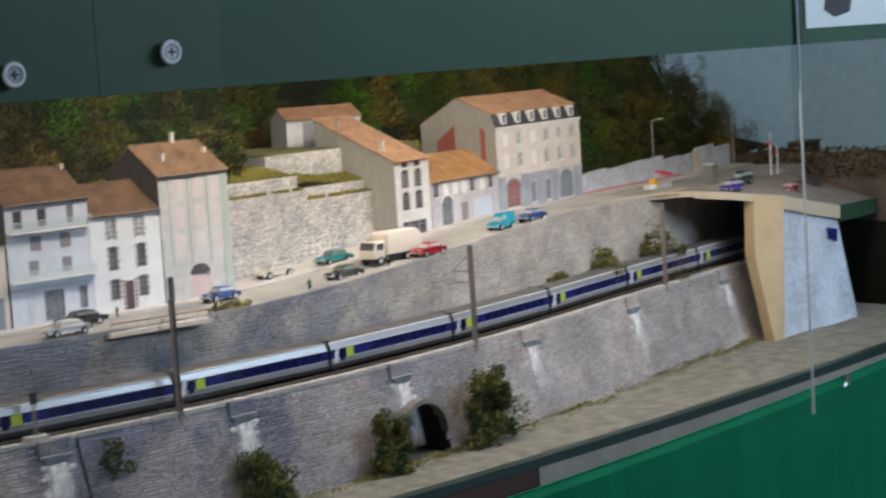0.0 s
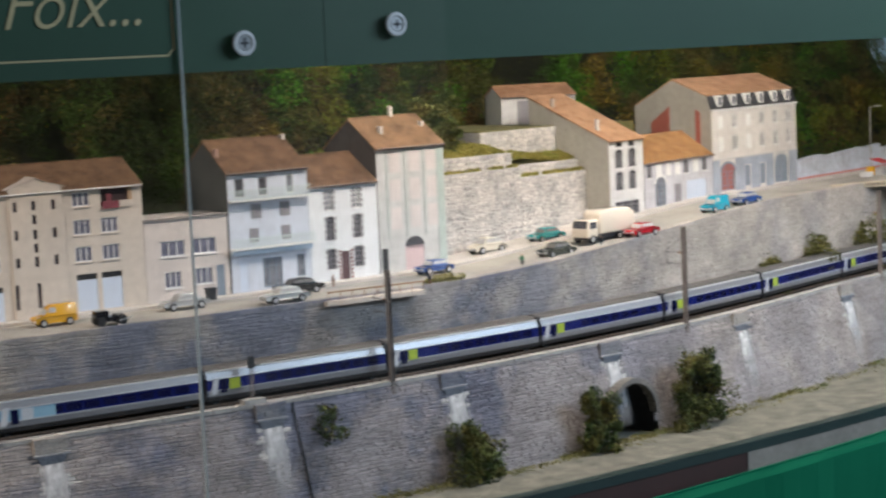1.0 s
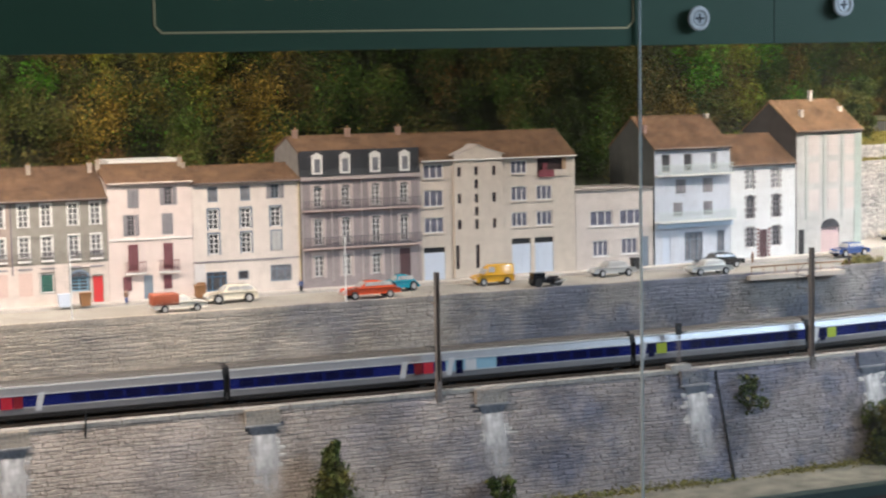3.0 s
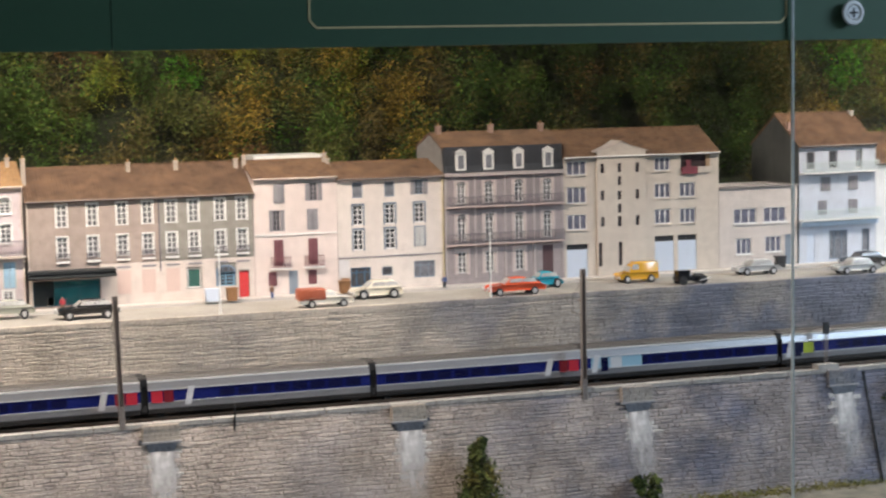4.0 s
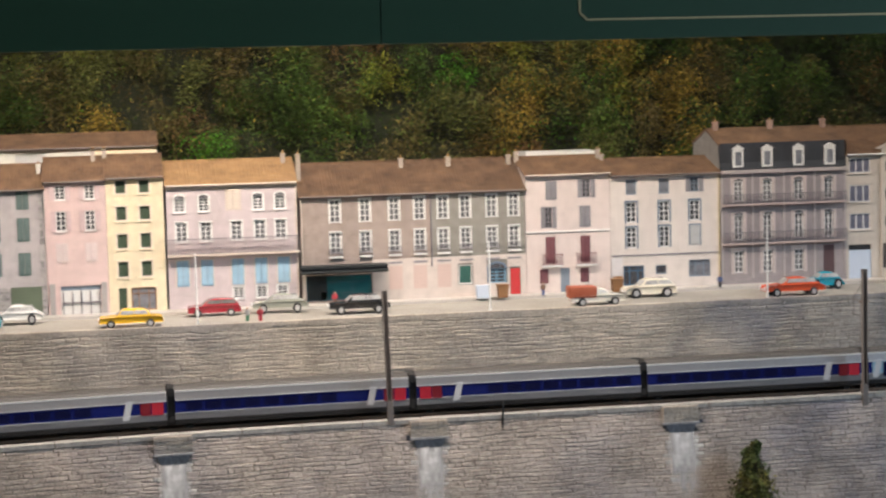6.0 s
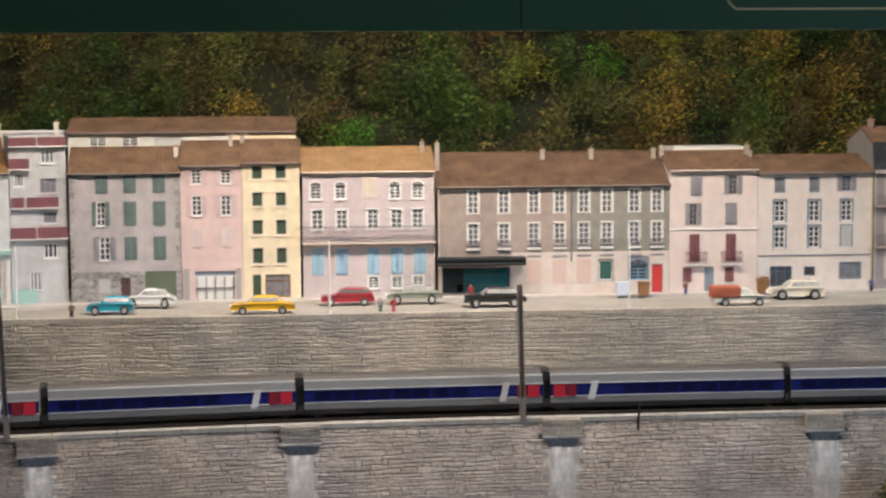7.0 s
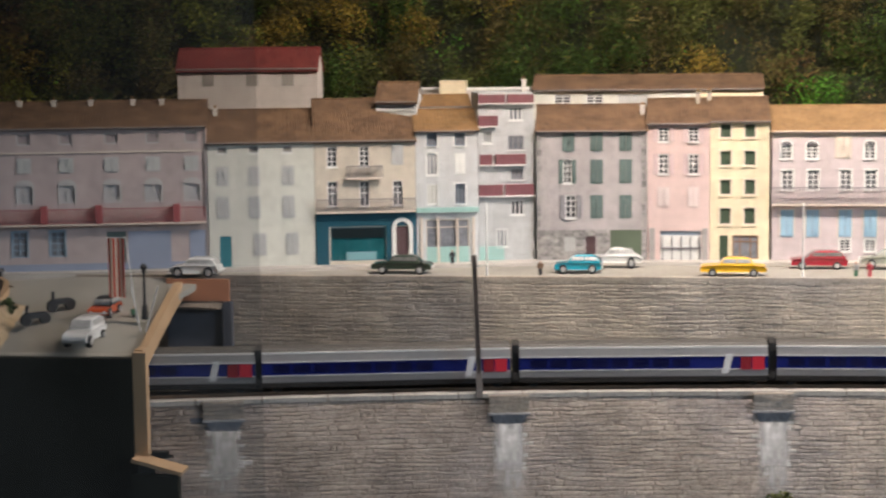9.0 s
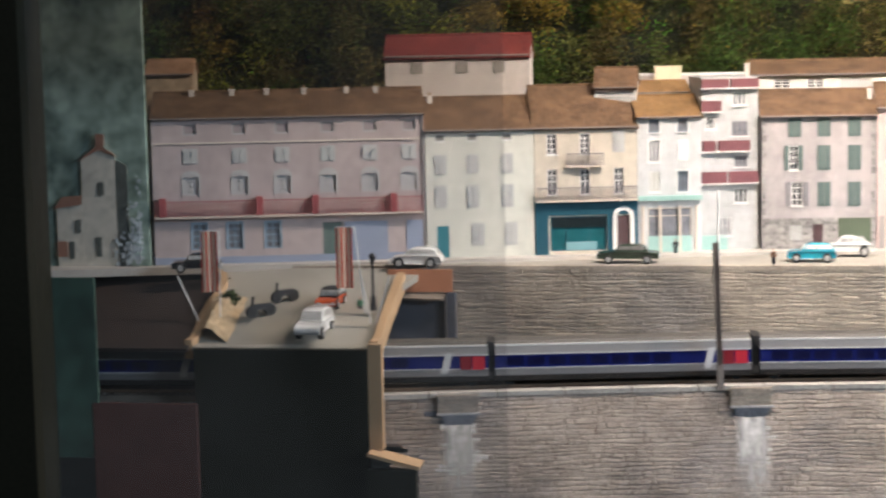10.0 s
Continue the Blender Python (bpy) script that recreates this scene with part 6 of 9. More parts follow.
rng = np.random.default_rng(3)
gc, gn = [], []
for i in range(24000):
    u, d = rng.uniform(0.0, 1.0), rng.uniform(0.041, 0.100)
    low = u < 0.57
    if d < (0.049 if low else 0.053):
        z = 0.1072 if low else 0.0940
        if noise.noise((u * 17, 3.0, d * 60)) < -0.30:
            continue
    elif d < (0.053 if low else 0.057):
        continue
    else:
        k = min(1.0, max(0.0, (u - 0.50) / 0.14))
        z = (0.1262 + 0.26 * (d - 0.053)) * (1 - k) + (0.1100 + 0.0065 * math.sin(min(1.0, (d - 0.057) / 0.03) * 1.6)) * k + 0.003 * noise.noise((u * 9, d * 40, 0)) + 0.007 * k * max(0.0, 1 - abs(u - 0.66) / 0.12)
    gc.append((*on_line(u, d), z + abs(rng.normal()) * 0.0016))
    gn.append((rng.normal() * 0.4, -0.5, 0.9))
bank = new("grass_bank", leaf_mesh("grass_bank", leafy("mossy_grass", [(0.0, (0.17, 0.18, 0.04)), (0.5, (0.30, 0.26, 0.07)), (1.0, (0.22, 0.23, 0.05))], 30.0), np.array(gc), np.array(gn), 0.0016, rng))
tagged(bank, "mossy yellow-green grass bank on the terrace", "grass", kind="stuff")
g = Geo()
for k in range(12):
    u0, u1 = k / 12, (k + 1) / 12
    za, zb = (0.1255, 0.1360) if k < 6 else (0.1075, 0.1155)
    g.face(((*on_line(u0, 0.054), za), (*on_line(u1, 0.054), za), (*on_line(u1, 0.100), zb), (*on_line(u0, 0.100), zb)))
p, q, r2, s2 = on_line(0.50, 0.091), on_line(1.0, 0.091), on_line(1.0, 0.25), on_line(0.50, 0.25)
g.slab([(*p, 0.1538), (*q, 0.1538), (*r2, 0.1538), (*s2, 0.1538)], 0.0016)
g.box(1.25, 0.56, 0.0, 1.45, 0.74, 0.1480)
tagged(part("terrace_earth", g, paint("mossy_earth", (0.13, 0.125, 0.04), 0.95, 0.4, 300.0, 40.0, 0.6, second=(0.21, 0.19, 0.07))), "mossy earth slope of the terrace", "earth", kind="structure")
# verge of dry grass behind the track, and the patch beside the steps
verge_c, verge_n = [], []
rng = np.random.default_rng(8)
for i in range(9000):
    x = rng.uniform(-0.95, 2.1)
    d = rng.uniform(0.0475, max(0.056, up(x, 0.054)[1] - ym(x)))
    verge_c.append((*off(x, d), Z_BED + abs(rng.normal()) * 0.0050 * (1.0 + 0.8 * noise.noise((x * 7, 0, 0)))))
    verge_n.append((rng.normal() * 0.4, -0.5, 0.8))
verge = new("grass_verge", leaf_mesh("grass_verge", M_GRASS, np.array(verge_c), np.array(verge_n), 0.0030, rng))
tagged(verge, "strip of dry olive grass between the track and the wall", "grass", kind="stuff")
tagged(tuft("grass_patch", M_GRASS, (*off(0.925, 0.066), 0.001), 0.030, 0.010, 0.008, 420, 0.0022, 77), "low green grass patch beside the street edge", "grass")

# moss and dry tufts along the foot of the lower wall
gc, gn = [], []
rng = np.random.default_rng(18)
for i in range(7000):
    x = rng.uniform(0.15, 1.95)
    d = -0.031 - abs(rng.normal()) * 0.011
    if off(x, d)[1] < front_y(x) + 0.004 or noise.noise((x * 11, d * 60, 2)) < -0.05:
        continue
    gc.append((*off(x, d), Z_FOOT + 0.002 + abs(rng.normal()) * 0.0024))
    gn.append((rng.normal() * 0.4, -0.6, 0.8))
moss = new("grass_tufts", leaf_mesh("grass_tufts", M_GRASS, np.array(gc), np.array(gn), 0.0026, rng, broad=0.3))
tagged(moss, "mossy dry grass tufts along the wall's foot", "grass", kind="stuff")

# ---- bushes, arch, figures by the lower wall ----
def bush(label, place, r, h, count, seed, size=0.0036, cone=False, mat=None):
    t = thing("bush", label, "bush", place, group="bushes of the wall")
    g = Geo()
    rr = random.Random(seed)
    for k in range(7):
        a = rr.uniform(0, 6.28)
        g.rod((0, 0, 0), (math.cos(a) * r * 0.55, math.sin(a) * r * 0.35, h * rr.uniform(0.45, 0.9)), 0.0011, 0.0004, 5)
    part("stems", g, M_WOODBARK, t)
    rg = np.random.default_rng(seed)
    cs, ns = [], []
    for k in range(34):
        fz = 0.04 + 0.92 * ((k + rg.random()) / 34)
        c = np.array([np.clip(rg.normal(), -1.25, 1.25) * r * 0.50 * (1.02 - 0.48 * fz), rg.normal() * r * 0.26, h * fz])
        rad = r * rg.uniform(0.12, 0.34) * (1.1 - 0.35 * fz)
        if cone:
            c = np.array([rg.normal() * r * 0.20 * (1 - 0.75 * k / 33), rg.normal() * r * 0.14, h * (0.08 + 0.88 * k / 33)])
            rad = r * (0.95 - 0.80 * k / 33) * rg.uniform(0.7, 1.1)
        m = count // 22
        d = rg.normal(size=(m, 3))
        d /= np.linalg.norm(d, axis=1, keepdims=True)
        cs.append(c + d * rad * rg.uniform(0.5, 1.2, (m, 1)))
        ns.append(d + np.array([0, -0.3, 0.3]))
    part("foliage", leaf_mesh("foliage", mat or M_BUSH, np.concatenate(cs), np.concatenate(ns), size * 0.92, rg, broad=0.40), None, t)
    return t


bush("bushy dark green shrub beside the arch opening", (*off(1.050, -0.044), Z_FOOT), 0.038, 0.072, 3200, 1, 0.0029)
bush("large bushy green shrub beside the arch", (*off(1.222, -0.046), Z_FOOT), 0.060, 0.090, 5600, 2, 0.0029)
bush("olive shrub at the foot of the stone wall", (*off(0.872, -0.044), Z_FOOT), 0.047, 0.064, 3400, 3, 0.0029)
bush("small ivy clump growing out of the wall face", (*off(0.705, -0.012), -0.138), 0.024, 0.040, 420, 4, 0.0028)
bush("tall conical dark shrub at the wall foot", (*off(0.225, -0.040), Z_FOOT), 0.029, 0.086, 3000, 5, 0.0026, cone=True)
bush("small shrub in front of the stone wall", (*off(-0.305, -0.045), Z_FOOT), 0.024, 0.038, 500, 6)
bush("small shrub at the wall foot below the corbel", (*off(0.40, -0.045), Z_FOOT), 0.022, 0.034, 500, 16)
bush("round olive bush above the railway verge", (*off(1.645, 0.049), Z_BED), 0.048, 0.066, 2600, 7, 0.003, mat=M_OLIVE)
bush("round olive bush above the railway verge", (*off(1.80, 0.047), Z_BED), 0.056, 0.074, 3000, 8, 0.003, mat=M_OLIVE)
bush("round olive bush above the railway verge", (*off(1.53, 0.050), Z_BED), 0.040, 0.048, 1800, 9, 0.003, mat=M_OLIVE)
bush("low olive bush above the railway verge", (*off(1.44, 0.050), Z_BED), 0.026, 0.034, 900, 11, 0.003, mat=M_OLIVE)
bush("dark shrub beside the track near a signal", (*off(0.66, 0.050), Z_BED), 0.018, 0.026, 350, 10)

bush("round dark tree on the grassy terrace", (*on_line(0.20, 0.085), 0.100), 0.046, 0.098, 4200, 21, 0.0028)
bush("leafy dark green tree beside the small white house", (*on_line(0.34, 0.105), 0.128), 0.040, 0.080, 3600, 23, 0.0026)
joint = Geo()
joint.solid([(*off(0.669, -0.0035), Z_CAP - 0.004), (*off(0.6699, -0.0035), Z_CAP - 0.004), (*off(0.6754, -0.0335), Z_FOOT), (*off(0.6745, -0.0335), Z_FOOT), (*off(0.669, 0.0), Z_CAP - 0.004), (*off(0.6699, 0.0), Z_CAP - 0.004), (*off(0.6754, -0.029), Z_FOOT), (*off(0.6745, -0.029), Z_FOOT)],
            [(3, 2, 1, 0), (1, 2, 6, 5), (0, 4, 7, 3)])
tagged(part("wall_joint", joint, M_BLACK), "thin dark joint between two layout modules in the wall", "joint", kind="structure")

arch = thing("wall_arch", "round brick arch opening into darkness in the lower wall", "arch")
arch.location = (*off(ARCH_X, -0.026), Z_FOOT)
arch.rotation_euler = (0, 0, math.atan(slope(ARCH_X)))
g = Geo()
pts = [(-0.042, 0.0)] + [(-0.042 * math.cos(math.pi * i / 14), 0.026 + 0.042 * math.sin(math.pi * i / 14)) for i in range(15)] + [(0.042, 0.0)]
for (xa, za), (xb, zb) in zip(pts[:-1], pts[1:]):
    g.face(((xa, 0.004, za), (xb, 0.004, zb), (xb, 0.09, zb), (xa, 0.09, za)))
g.face([(x, 0.09, z) for x, z in pts])
part("tunnel_lining", g, paint("arch_darkness", (0.012, 0.010, 0.009), 0.95, 0.3), arch)
for i in range(22):
    a0, a1 = math.pi * i / 22, math.pi * (i + 0.92) / 22
    g = Geo()
    g.prism([(0.041 * math.cos(a0), 0.026 + 0.041 * math.sin(a0)), (0.047 * math.cos(a0), 0.026 + 0.047 * math.sin(a0)), (0.047 * math.cos(a1), 0.026 + 0.047 * math.sin(a1)), (0.041 * math.cos(a1), 0.026 + 0.041 * math.sin(a1))], -0.0025, 0.01)
    part("voussoir", g, paint("sooty_stone", (0.20, 0.185, 0.17), 0.9, 0.3, 300.0, 40.0, 0.5), arch)


def figure(place, yaw, top, legs, label):
    """A tiny painted model figure: one plain mesh."""
    g = Geo()
    g.rod((-0.0012, 0, 0), (-0.0011, 0, 0.0085), 0.0011, 0.0013, 6, 1)
    g.rod((0.0012, 0, 0), (0.0011, 0, 0.0085), 0.0011, 0.0013, 6, 1)
    g.rod((0, 0, 0.0083), (0, 0, 0.0155), 0.0019, 0.0025, 8, 0)
    g.rod((-0.0028, 0, 0.0152), (-0.0034, 0.0008, 0.0088), 0.0008, 0.0007, 6, 0)
    g.rod((0.0028, 0, 0.0152), (0.0034, 0.0008, 0.0088), 0.0008, 0.0007, 6, 0)
    g.rod((0, 0, 0.0155), (0, 0, 0.0166), 0.0009, 0.0009, 6, 2)
    g.rod((0, 0, 0.0164), (0, 0, 0.0178), 0.0010, 0.0015, 8, 2)
    g.rod((0, 0, 0.0178), (0, 0, 0.0194), 0.0015, 0.0008, 8, 2)
    ob = part("model_figure", g, [top, legs, paint("figure_flesh", (0.45, 0.30, 0.22))])
    ob.location, ob.rotation_euler, ob.scale = place, (0, 0, yaw), (0.75, 0.75, 0.68)
    tagged(ob, label, "figurine", group="painted figurines")


FG = {"g": paint("figure_green", (0.08, 0.22, 0.13)), "k": paint("figure_black", (0.03, 0.03, 0.035)), "r": paint("figure_red", (0.5, 0.06, 0.08)), "b": paint("figure_brown", (0.20, 0.11, 0.07)), "w": paint("figure_grey", (0.4, 0.4, 0.4)), "u": paint("figure_blue", (0.1, 0.14, 0.3))}
figure((*off(1.198, -0.055), Z_FOOT), 0, FG["g"], FG["g"], "tiny figurine in green by the arch")
figure((-0.600, 0.286, 0.003), 0.3, FG["k"], FG["k"], "tiny dark figurine outside the turquoise shop")
figure((-0.512, 0.222, 0.001), 0.3, FG["b"], FG["k"], "tiny brown figurine near the street edge")
figure((-0.219, 0.220, 0.001), 0, FG["r"], FG["r"], "tiny figurine in red beside the parked cars")
figure((-0.231, 0.222, 0.001), 0.4, FG["w"], FG["g"], "tiny grey-green figurine beside the red one")
figure((-0.139, 0.300, 0.003), 0, FG["r"], FG["b"], "tiny figurine in red outside the teal shop")
figure((0.072, 0.300, 0.003), 0.4, FG["b"], FG["u"], "tiny figurine at the corner of the pink house")
figure((0.258, 0.300, 0.003), 0, FG["u"], FG["k"], "tiny dark blue figurine by the white house")
figure((0.800, 0.285, 0.003), 0.5, FG["b"], FG["b"], "tiny figurine in front of the white house")
figure((0.889, 0.222, 0.001), 0.5, FG["k"], FG["b"], "tiny dark figurine at the head of the steps")
figure((1.045, 0.265, 0.004), 0, FG["g"], FG["k"], "tiny figurine on the open yard")
figure((1.178, 0.285, 0.012), 0, FG["k"], FG["w"], "tiny dark figurine in front of the lorry")
figure((-0.862, 0.118, -0.028), 0, FG["g"], FG["k"], "tiny dark figurine on the bridge deck")

# ---- masts, signal, lamp posts ----
def make_mast(x, foot, lean=0.0):
    """A mast on the wall; foot: how far it reaches down the face; lean in degrees."""
    mast = thing("catenary_mast", "square brown-grey catenary mast standing against the wall", "mast", (*off(x, -0.001), 0), math.atan(slope(x)), group="masts of the railway")
    g = Geo()
    for sx in (-0.0022, 0.0016):
        g.box(sx, -0.0026, foot, sx + 0.0006, 0.0026, 0.032)
    g.box(-0.0016, -0.0004, foot, 0.0016, 0.0004, 0.032)
    g.box(-0.0026, -0.0028, foot - 0.001, 0.0026, 0.0028, foot + 0.02)
    part("post", g, M_MAST, mast)
    g = Geo()
    g.rod((0, 0, 0.000), (0, 0.030, 0.000), 0.0005, n=6)
    g.rod((0, 0, 0.022), (0, 0.028, 0.001), 0.0004, n=6)
    g.rod((0, 0, -0.014), (0, 0.027, -0.014), 0.0005, n=6)
    g.rod((0, 0.026, 0.001), (0, 0.026, -0.016), 0.0004, n=6)
    part("bracket", g, M_MAST, mast)
    g = Geo()
    for i in range(4):
        g.rod((0, 0.004 + i * 0.0014, 0), (0, 0.0048 + i * 0.0014, 0), 0.0010, n=8)
    part("insulator", g, WOOD, mast)
    for ch in mast.children:
        ch.location.z = -Z_CAP
    mast.location.z = Z_CAP
    mast.rotation_euler = (0, -math.radians(lean), math.atan(slope(x)))


for x, foot, lean in ((-0.5570, -0.09, 1.9), (-0.1085, -0.09, 1.3), (0.351, -0.098, 0.0), (0.795, -0.112, 0.0), (1.262, -0.112, 0.0), (1.745, -0.110, 0.0)):
    make_mast(x, foot, lean)
sig = thing("railway_signal", "small dark lattice signal mast on a concrete block", "signal", (*off(0.628, 0.004), Z_CAP))
g = Geo()
g.box(-0.012, -0.006, -0.001, 0.012, 0.006, 0.006)
part("base_block", g, M_CAP, sig)
g = Geo()
for sx, sy in ((-0.0016, -0.0016), (0.0016, -0.0016), (0.0016, 0.0016), (-0.0016, 0.0016)):
    g.rod((sx, sy, 0.006), (sx, sy, 0.040), 0.00035, n=5)
for i in range(7):
    z = 0.008 + i * 0.0046
    g.rod((-0.0016, -0.0016, z), (0.0016, -0.0016, z + 0.0046), 0.00025, n=4)
    g.rod((0.0016, -0.0016, z), (-0.0016, -0.0016, z + 0.0046), 0.00025, n=4)
part("lattice", g, M_MAST, sig)
g = Geo()
g.box(-0.0030, -0.0022, 0.038, 0.0030, 0.0010, 0.050)
g.rod((0.003, 0, 0.040), (0.010, 0, 0.040), 0.0006, n=6)
part("signal_head", g, M_BLACK, sig)
stub = thing("wall_stake", "short dark stake fixed to the wall top", "stake", (*off(-0.005, -0.003), Z_CAP))
g = Geo()
g.rod((0, 0, -0.023), (0.0015, 0, 0.013), 0.0010, n=6)
part("stake", g, M_BLACK, stub)

lamp = thing("street_pole", "thin white street pole at the edge of the street", "pole", group="white poles of the street")
g = Geo()
g.rod((0, 0, 0), (0, 0, 0.067), 0.00095, 0.0008, 8)
part("pole", g, M_WHITE, lamp)
g = Geo()
g.rod((0, 0, -0.0005), (0, 0, 0.003), 0.0016, 0.0012, 8)
part("foot", g, M_WHITE, lamp)
lamp.location = (-0.560, 0.2145, 0.0005)
for x in (-0.278, 0.0, 0.278):
    copy_thing(lamp, pose(x, 0.2145, 0.0005))
# lamps with arms along the road on the right
for x, d, hh in ((1.765, 0.172, 0.095), (2.045, 0.178, 0.100), (2.33, 0.178, 0.100)):
    sl2 = thing("street_lamp", "grey street lamp with a short arm", "street lamp", (*off(x, d), street_z(x)), group="lamps of the right-hand road")
    g = Geo()
    g.rod((0, 0, 0), (0, 0, hh), 0.0011, 0.0008, 8)
    part("pole", g, PALE_SH, sl2)
    g = Geo()
    g.rod((0, 0, hh), (0.012, -0.004, hh + 0.003), 0.0006, n=6)
    g.box(0.010, -0.006, hh + 0.001, 0.020, -0.003, hh + 0.0035)
    part("lamp_head", g, PALE_SH, sl2)

# ---- steps and landing at the stairs ----
st = thing("stair_landing", "wooden landing with a rail at the head of the steps", "landing", (*off(0.812, 0.050), 0.0))
g = Geo()
g.box(-0.062, -0.006, -0.006, 0.062, 0.012, -0.001)
part("landing_slab", g, CREAMT, st)
g = Geo()
for i in range(9):
    g.rod((-0.06 + i * 0.015, -0.005, -0.002), (-0.06 + i * 0.015, -0.005, 0.009), 0.0004, n=5)
g.box(-0.061, -0.0056, 0.008, 0.061, -0.0044, 0.0092)
part("rail", g, WOOD, st)

# ---- train ----
SILVER = paint("silver_grey_livery", (0.38, 0.38, 0.395), 0.32, 0.06, 300.0, 20.0, 0.0, metal=0.55, coat=0.5)
ROOFG = paint("grey_train_roof", (0.095, 0.088, 0.080), 0.6, 0.12, 300.0, 20.0, 0.02)
NAVY = paint("deep_blue_livery", (0.012, 0.018, 0.135), 0.25, 0.06, 300.0, 20.0, 0.0, coat=0.6)
UNDER = paint("underframe", (0.028, 0.026, 0.026), 0.7, 0.3, 300.0, 30.0, 0.1)
LIME = paint("lime_class_patch", (0.42, 0.52, 0.06), 0.3, 0.06)
CRIM = paint("crimson_class_patch", (0.50, 0.03, 0.05), 0.3, 0.06)
SKYB = paint("sky_blue_patch", (0.30, 0.50, 0.62), 0.3, 0.06)
TGLASS = glassy("train_window_glass", (0.008, 0.009, 0.045), 0.1)
WHITEL = paint("white_train_door", (0.62, 0.63, 0.65), 0.3, 0.05)

# cross-section, half: (y, z) from the rail up; zones: skirt, lower silver, blue, upper silver, roof
SECT = [(0.0120, 0.0035), (0.0150, 0.0050), (0.0166, 0.0095), (0.0168, 0.0150), (0.0167, 0.0152), (0.0163, 0.0268), (0.0162, 0.0270), (0.0145, 0.0335), (0.0135, 0.0350), (0.0100, 0.0378), (0.0, 0.0390)]


def section(zs=1.0, ys=1.0):
    half = [(y * ys, z * zs) for y, z in SECT]
    return [(-y, z) for y, z in half] + [(y, z) for y, z in half[-2::-1]]


def loft(rings, zones, mats):
    """Skins rings of (x, [(y, z)...]); a zone number for each strip of the section."""
    out = {}
    n = len(rings[0][1])
    for (xa, ra), (xb, rb) in zip(rings[:-1], rings[1:]):
        for i in range(n - 1):
            z = zones[min(i, n - 2 - i)]
            out.setdefault(z, Geo()).face(((xa, *ra[i]), (xb, *rb[i]), (xb, *rb[i + 1]), (xa, *ra[i + 1])))
    for x, ring, flip in ((rings[0][0], rings[0][1], True), (rings[-1][0], rings[-1][1], False)):
        pts = [(x, *p) for p in ring]
        out.setdefault(0, Geo()).face(pts if flip else pts[::-1])
    return out


ZONES = [0, 0, 1, 1, 2, 2, 3, 3, 4, 4]
ZN = {0: ("underframe_skirt", "U"), 1: ("lower_side", "S"), 2: ("blue_band", "N"), 3: ("upper_side", "S"), 4: ("roof", "R")}
ZM = {"U": UNDER, "S": SILVER, "N": NAVY, "R": ROOFG}
ZR = Z_BED + 0.0036


def bogie(parent, x):
    g = Geo()
    for dx in (-0.016, 0.016):
        for sy in (-0.0085, 0.0085):
            g.rod((x + dx, sy - 0.0012, 0.0052), (x + dx, sy + 0.0012, 0.0052), 0.0052, n=14)
    g.box(x - 0.024, -0.0115, 0.004, x + 0.024, -0.0095, 0.0085)
    g.box(x - 0.024, 0.0095, 0.004, x + 0.024, 0.0115, 0.0085)
    part("bogie", g, UNDER, parent)


def along(x, ds):
    """The x that lies ds further along the track."""
    for _ in range(8):
        x += ds / 8 / math.sqrt(1 + slope(x) ** 2)
    return x


def place_car(t, xa, xb):
    """Sets a carriage on the curve with both ends over the track."""
    a, b = off(xa, 0.0315), off(xb, 0.0315)
    t.location = ((a[0] + b[0]) / 2, (a[1] + b[1]) / 2, ZR)
    t.rotation_euler = (0, 0, math.atan2(b[1] - a[1], b[0] - a[0]))


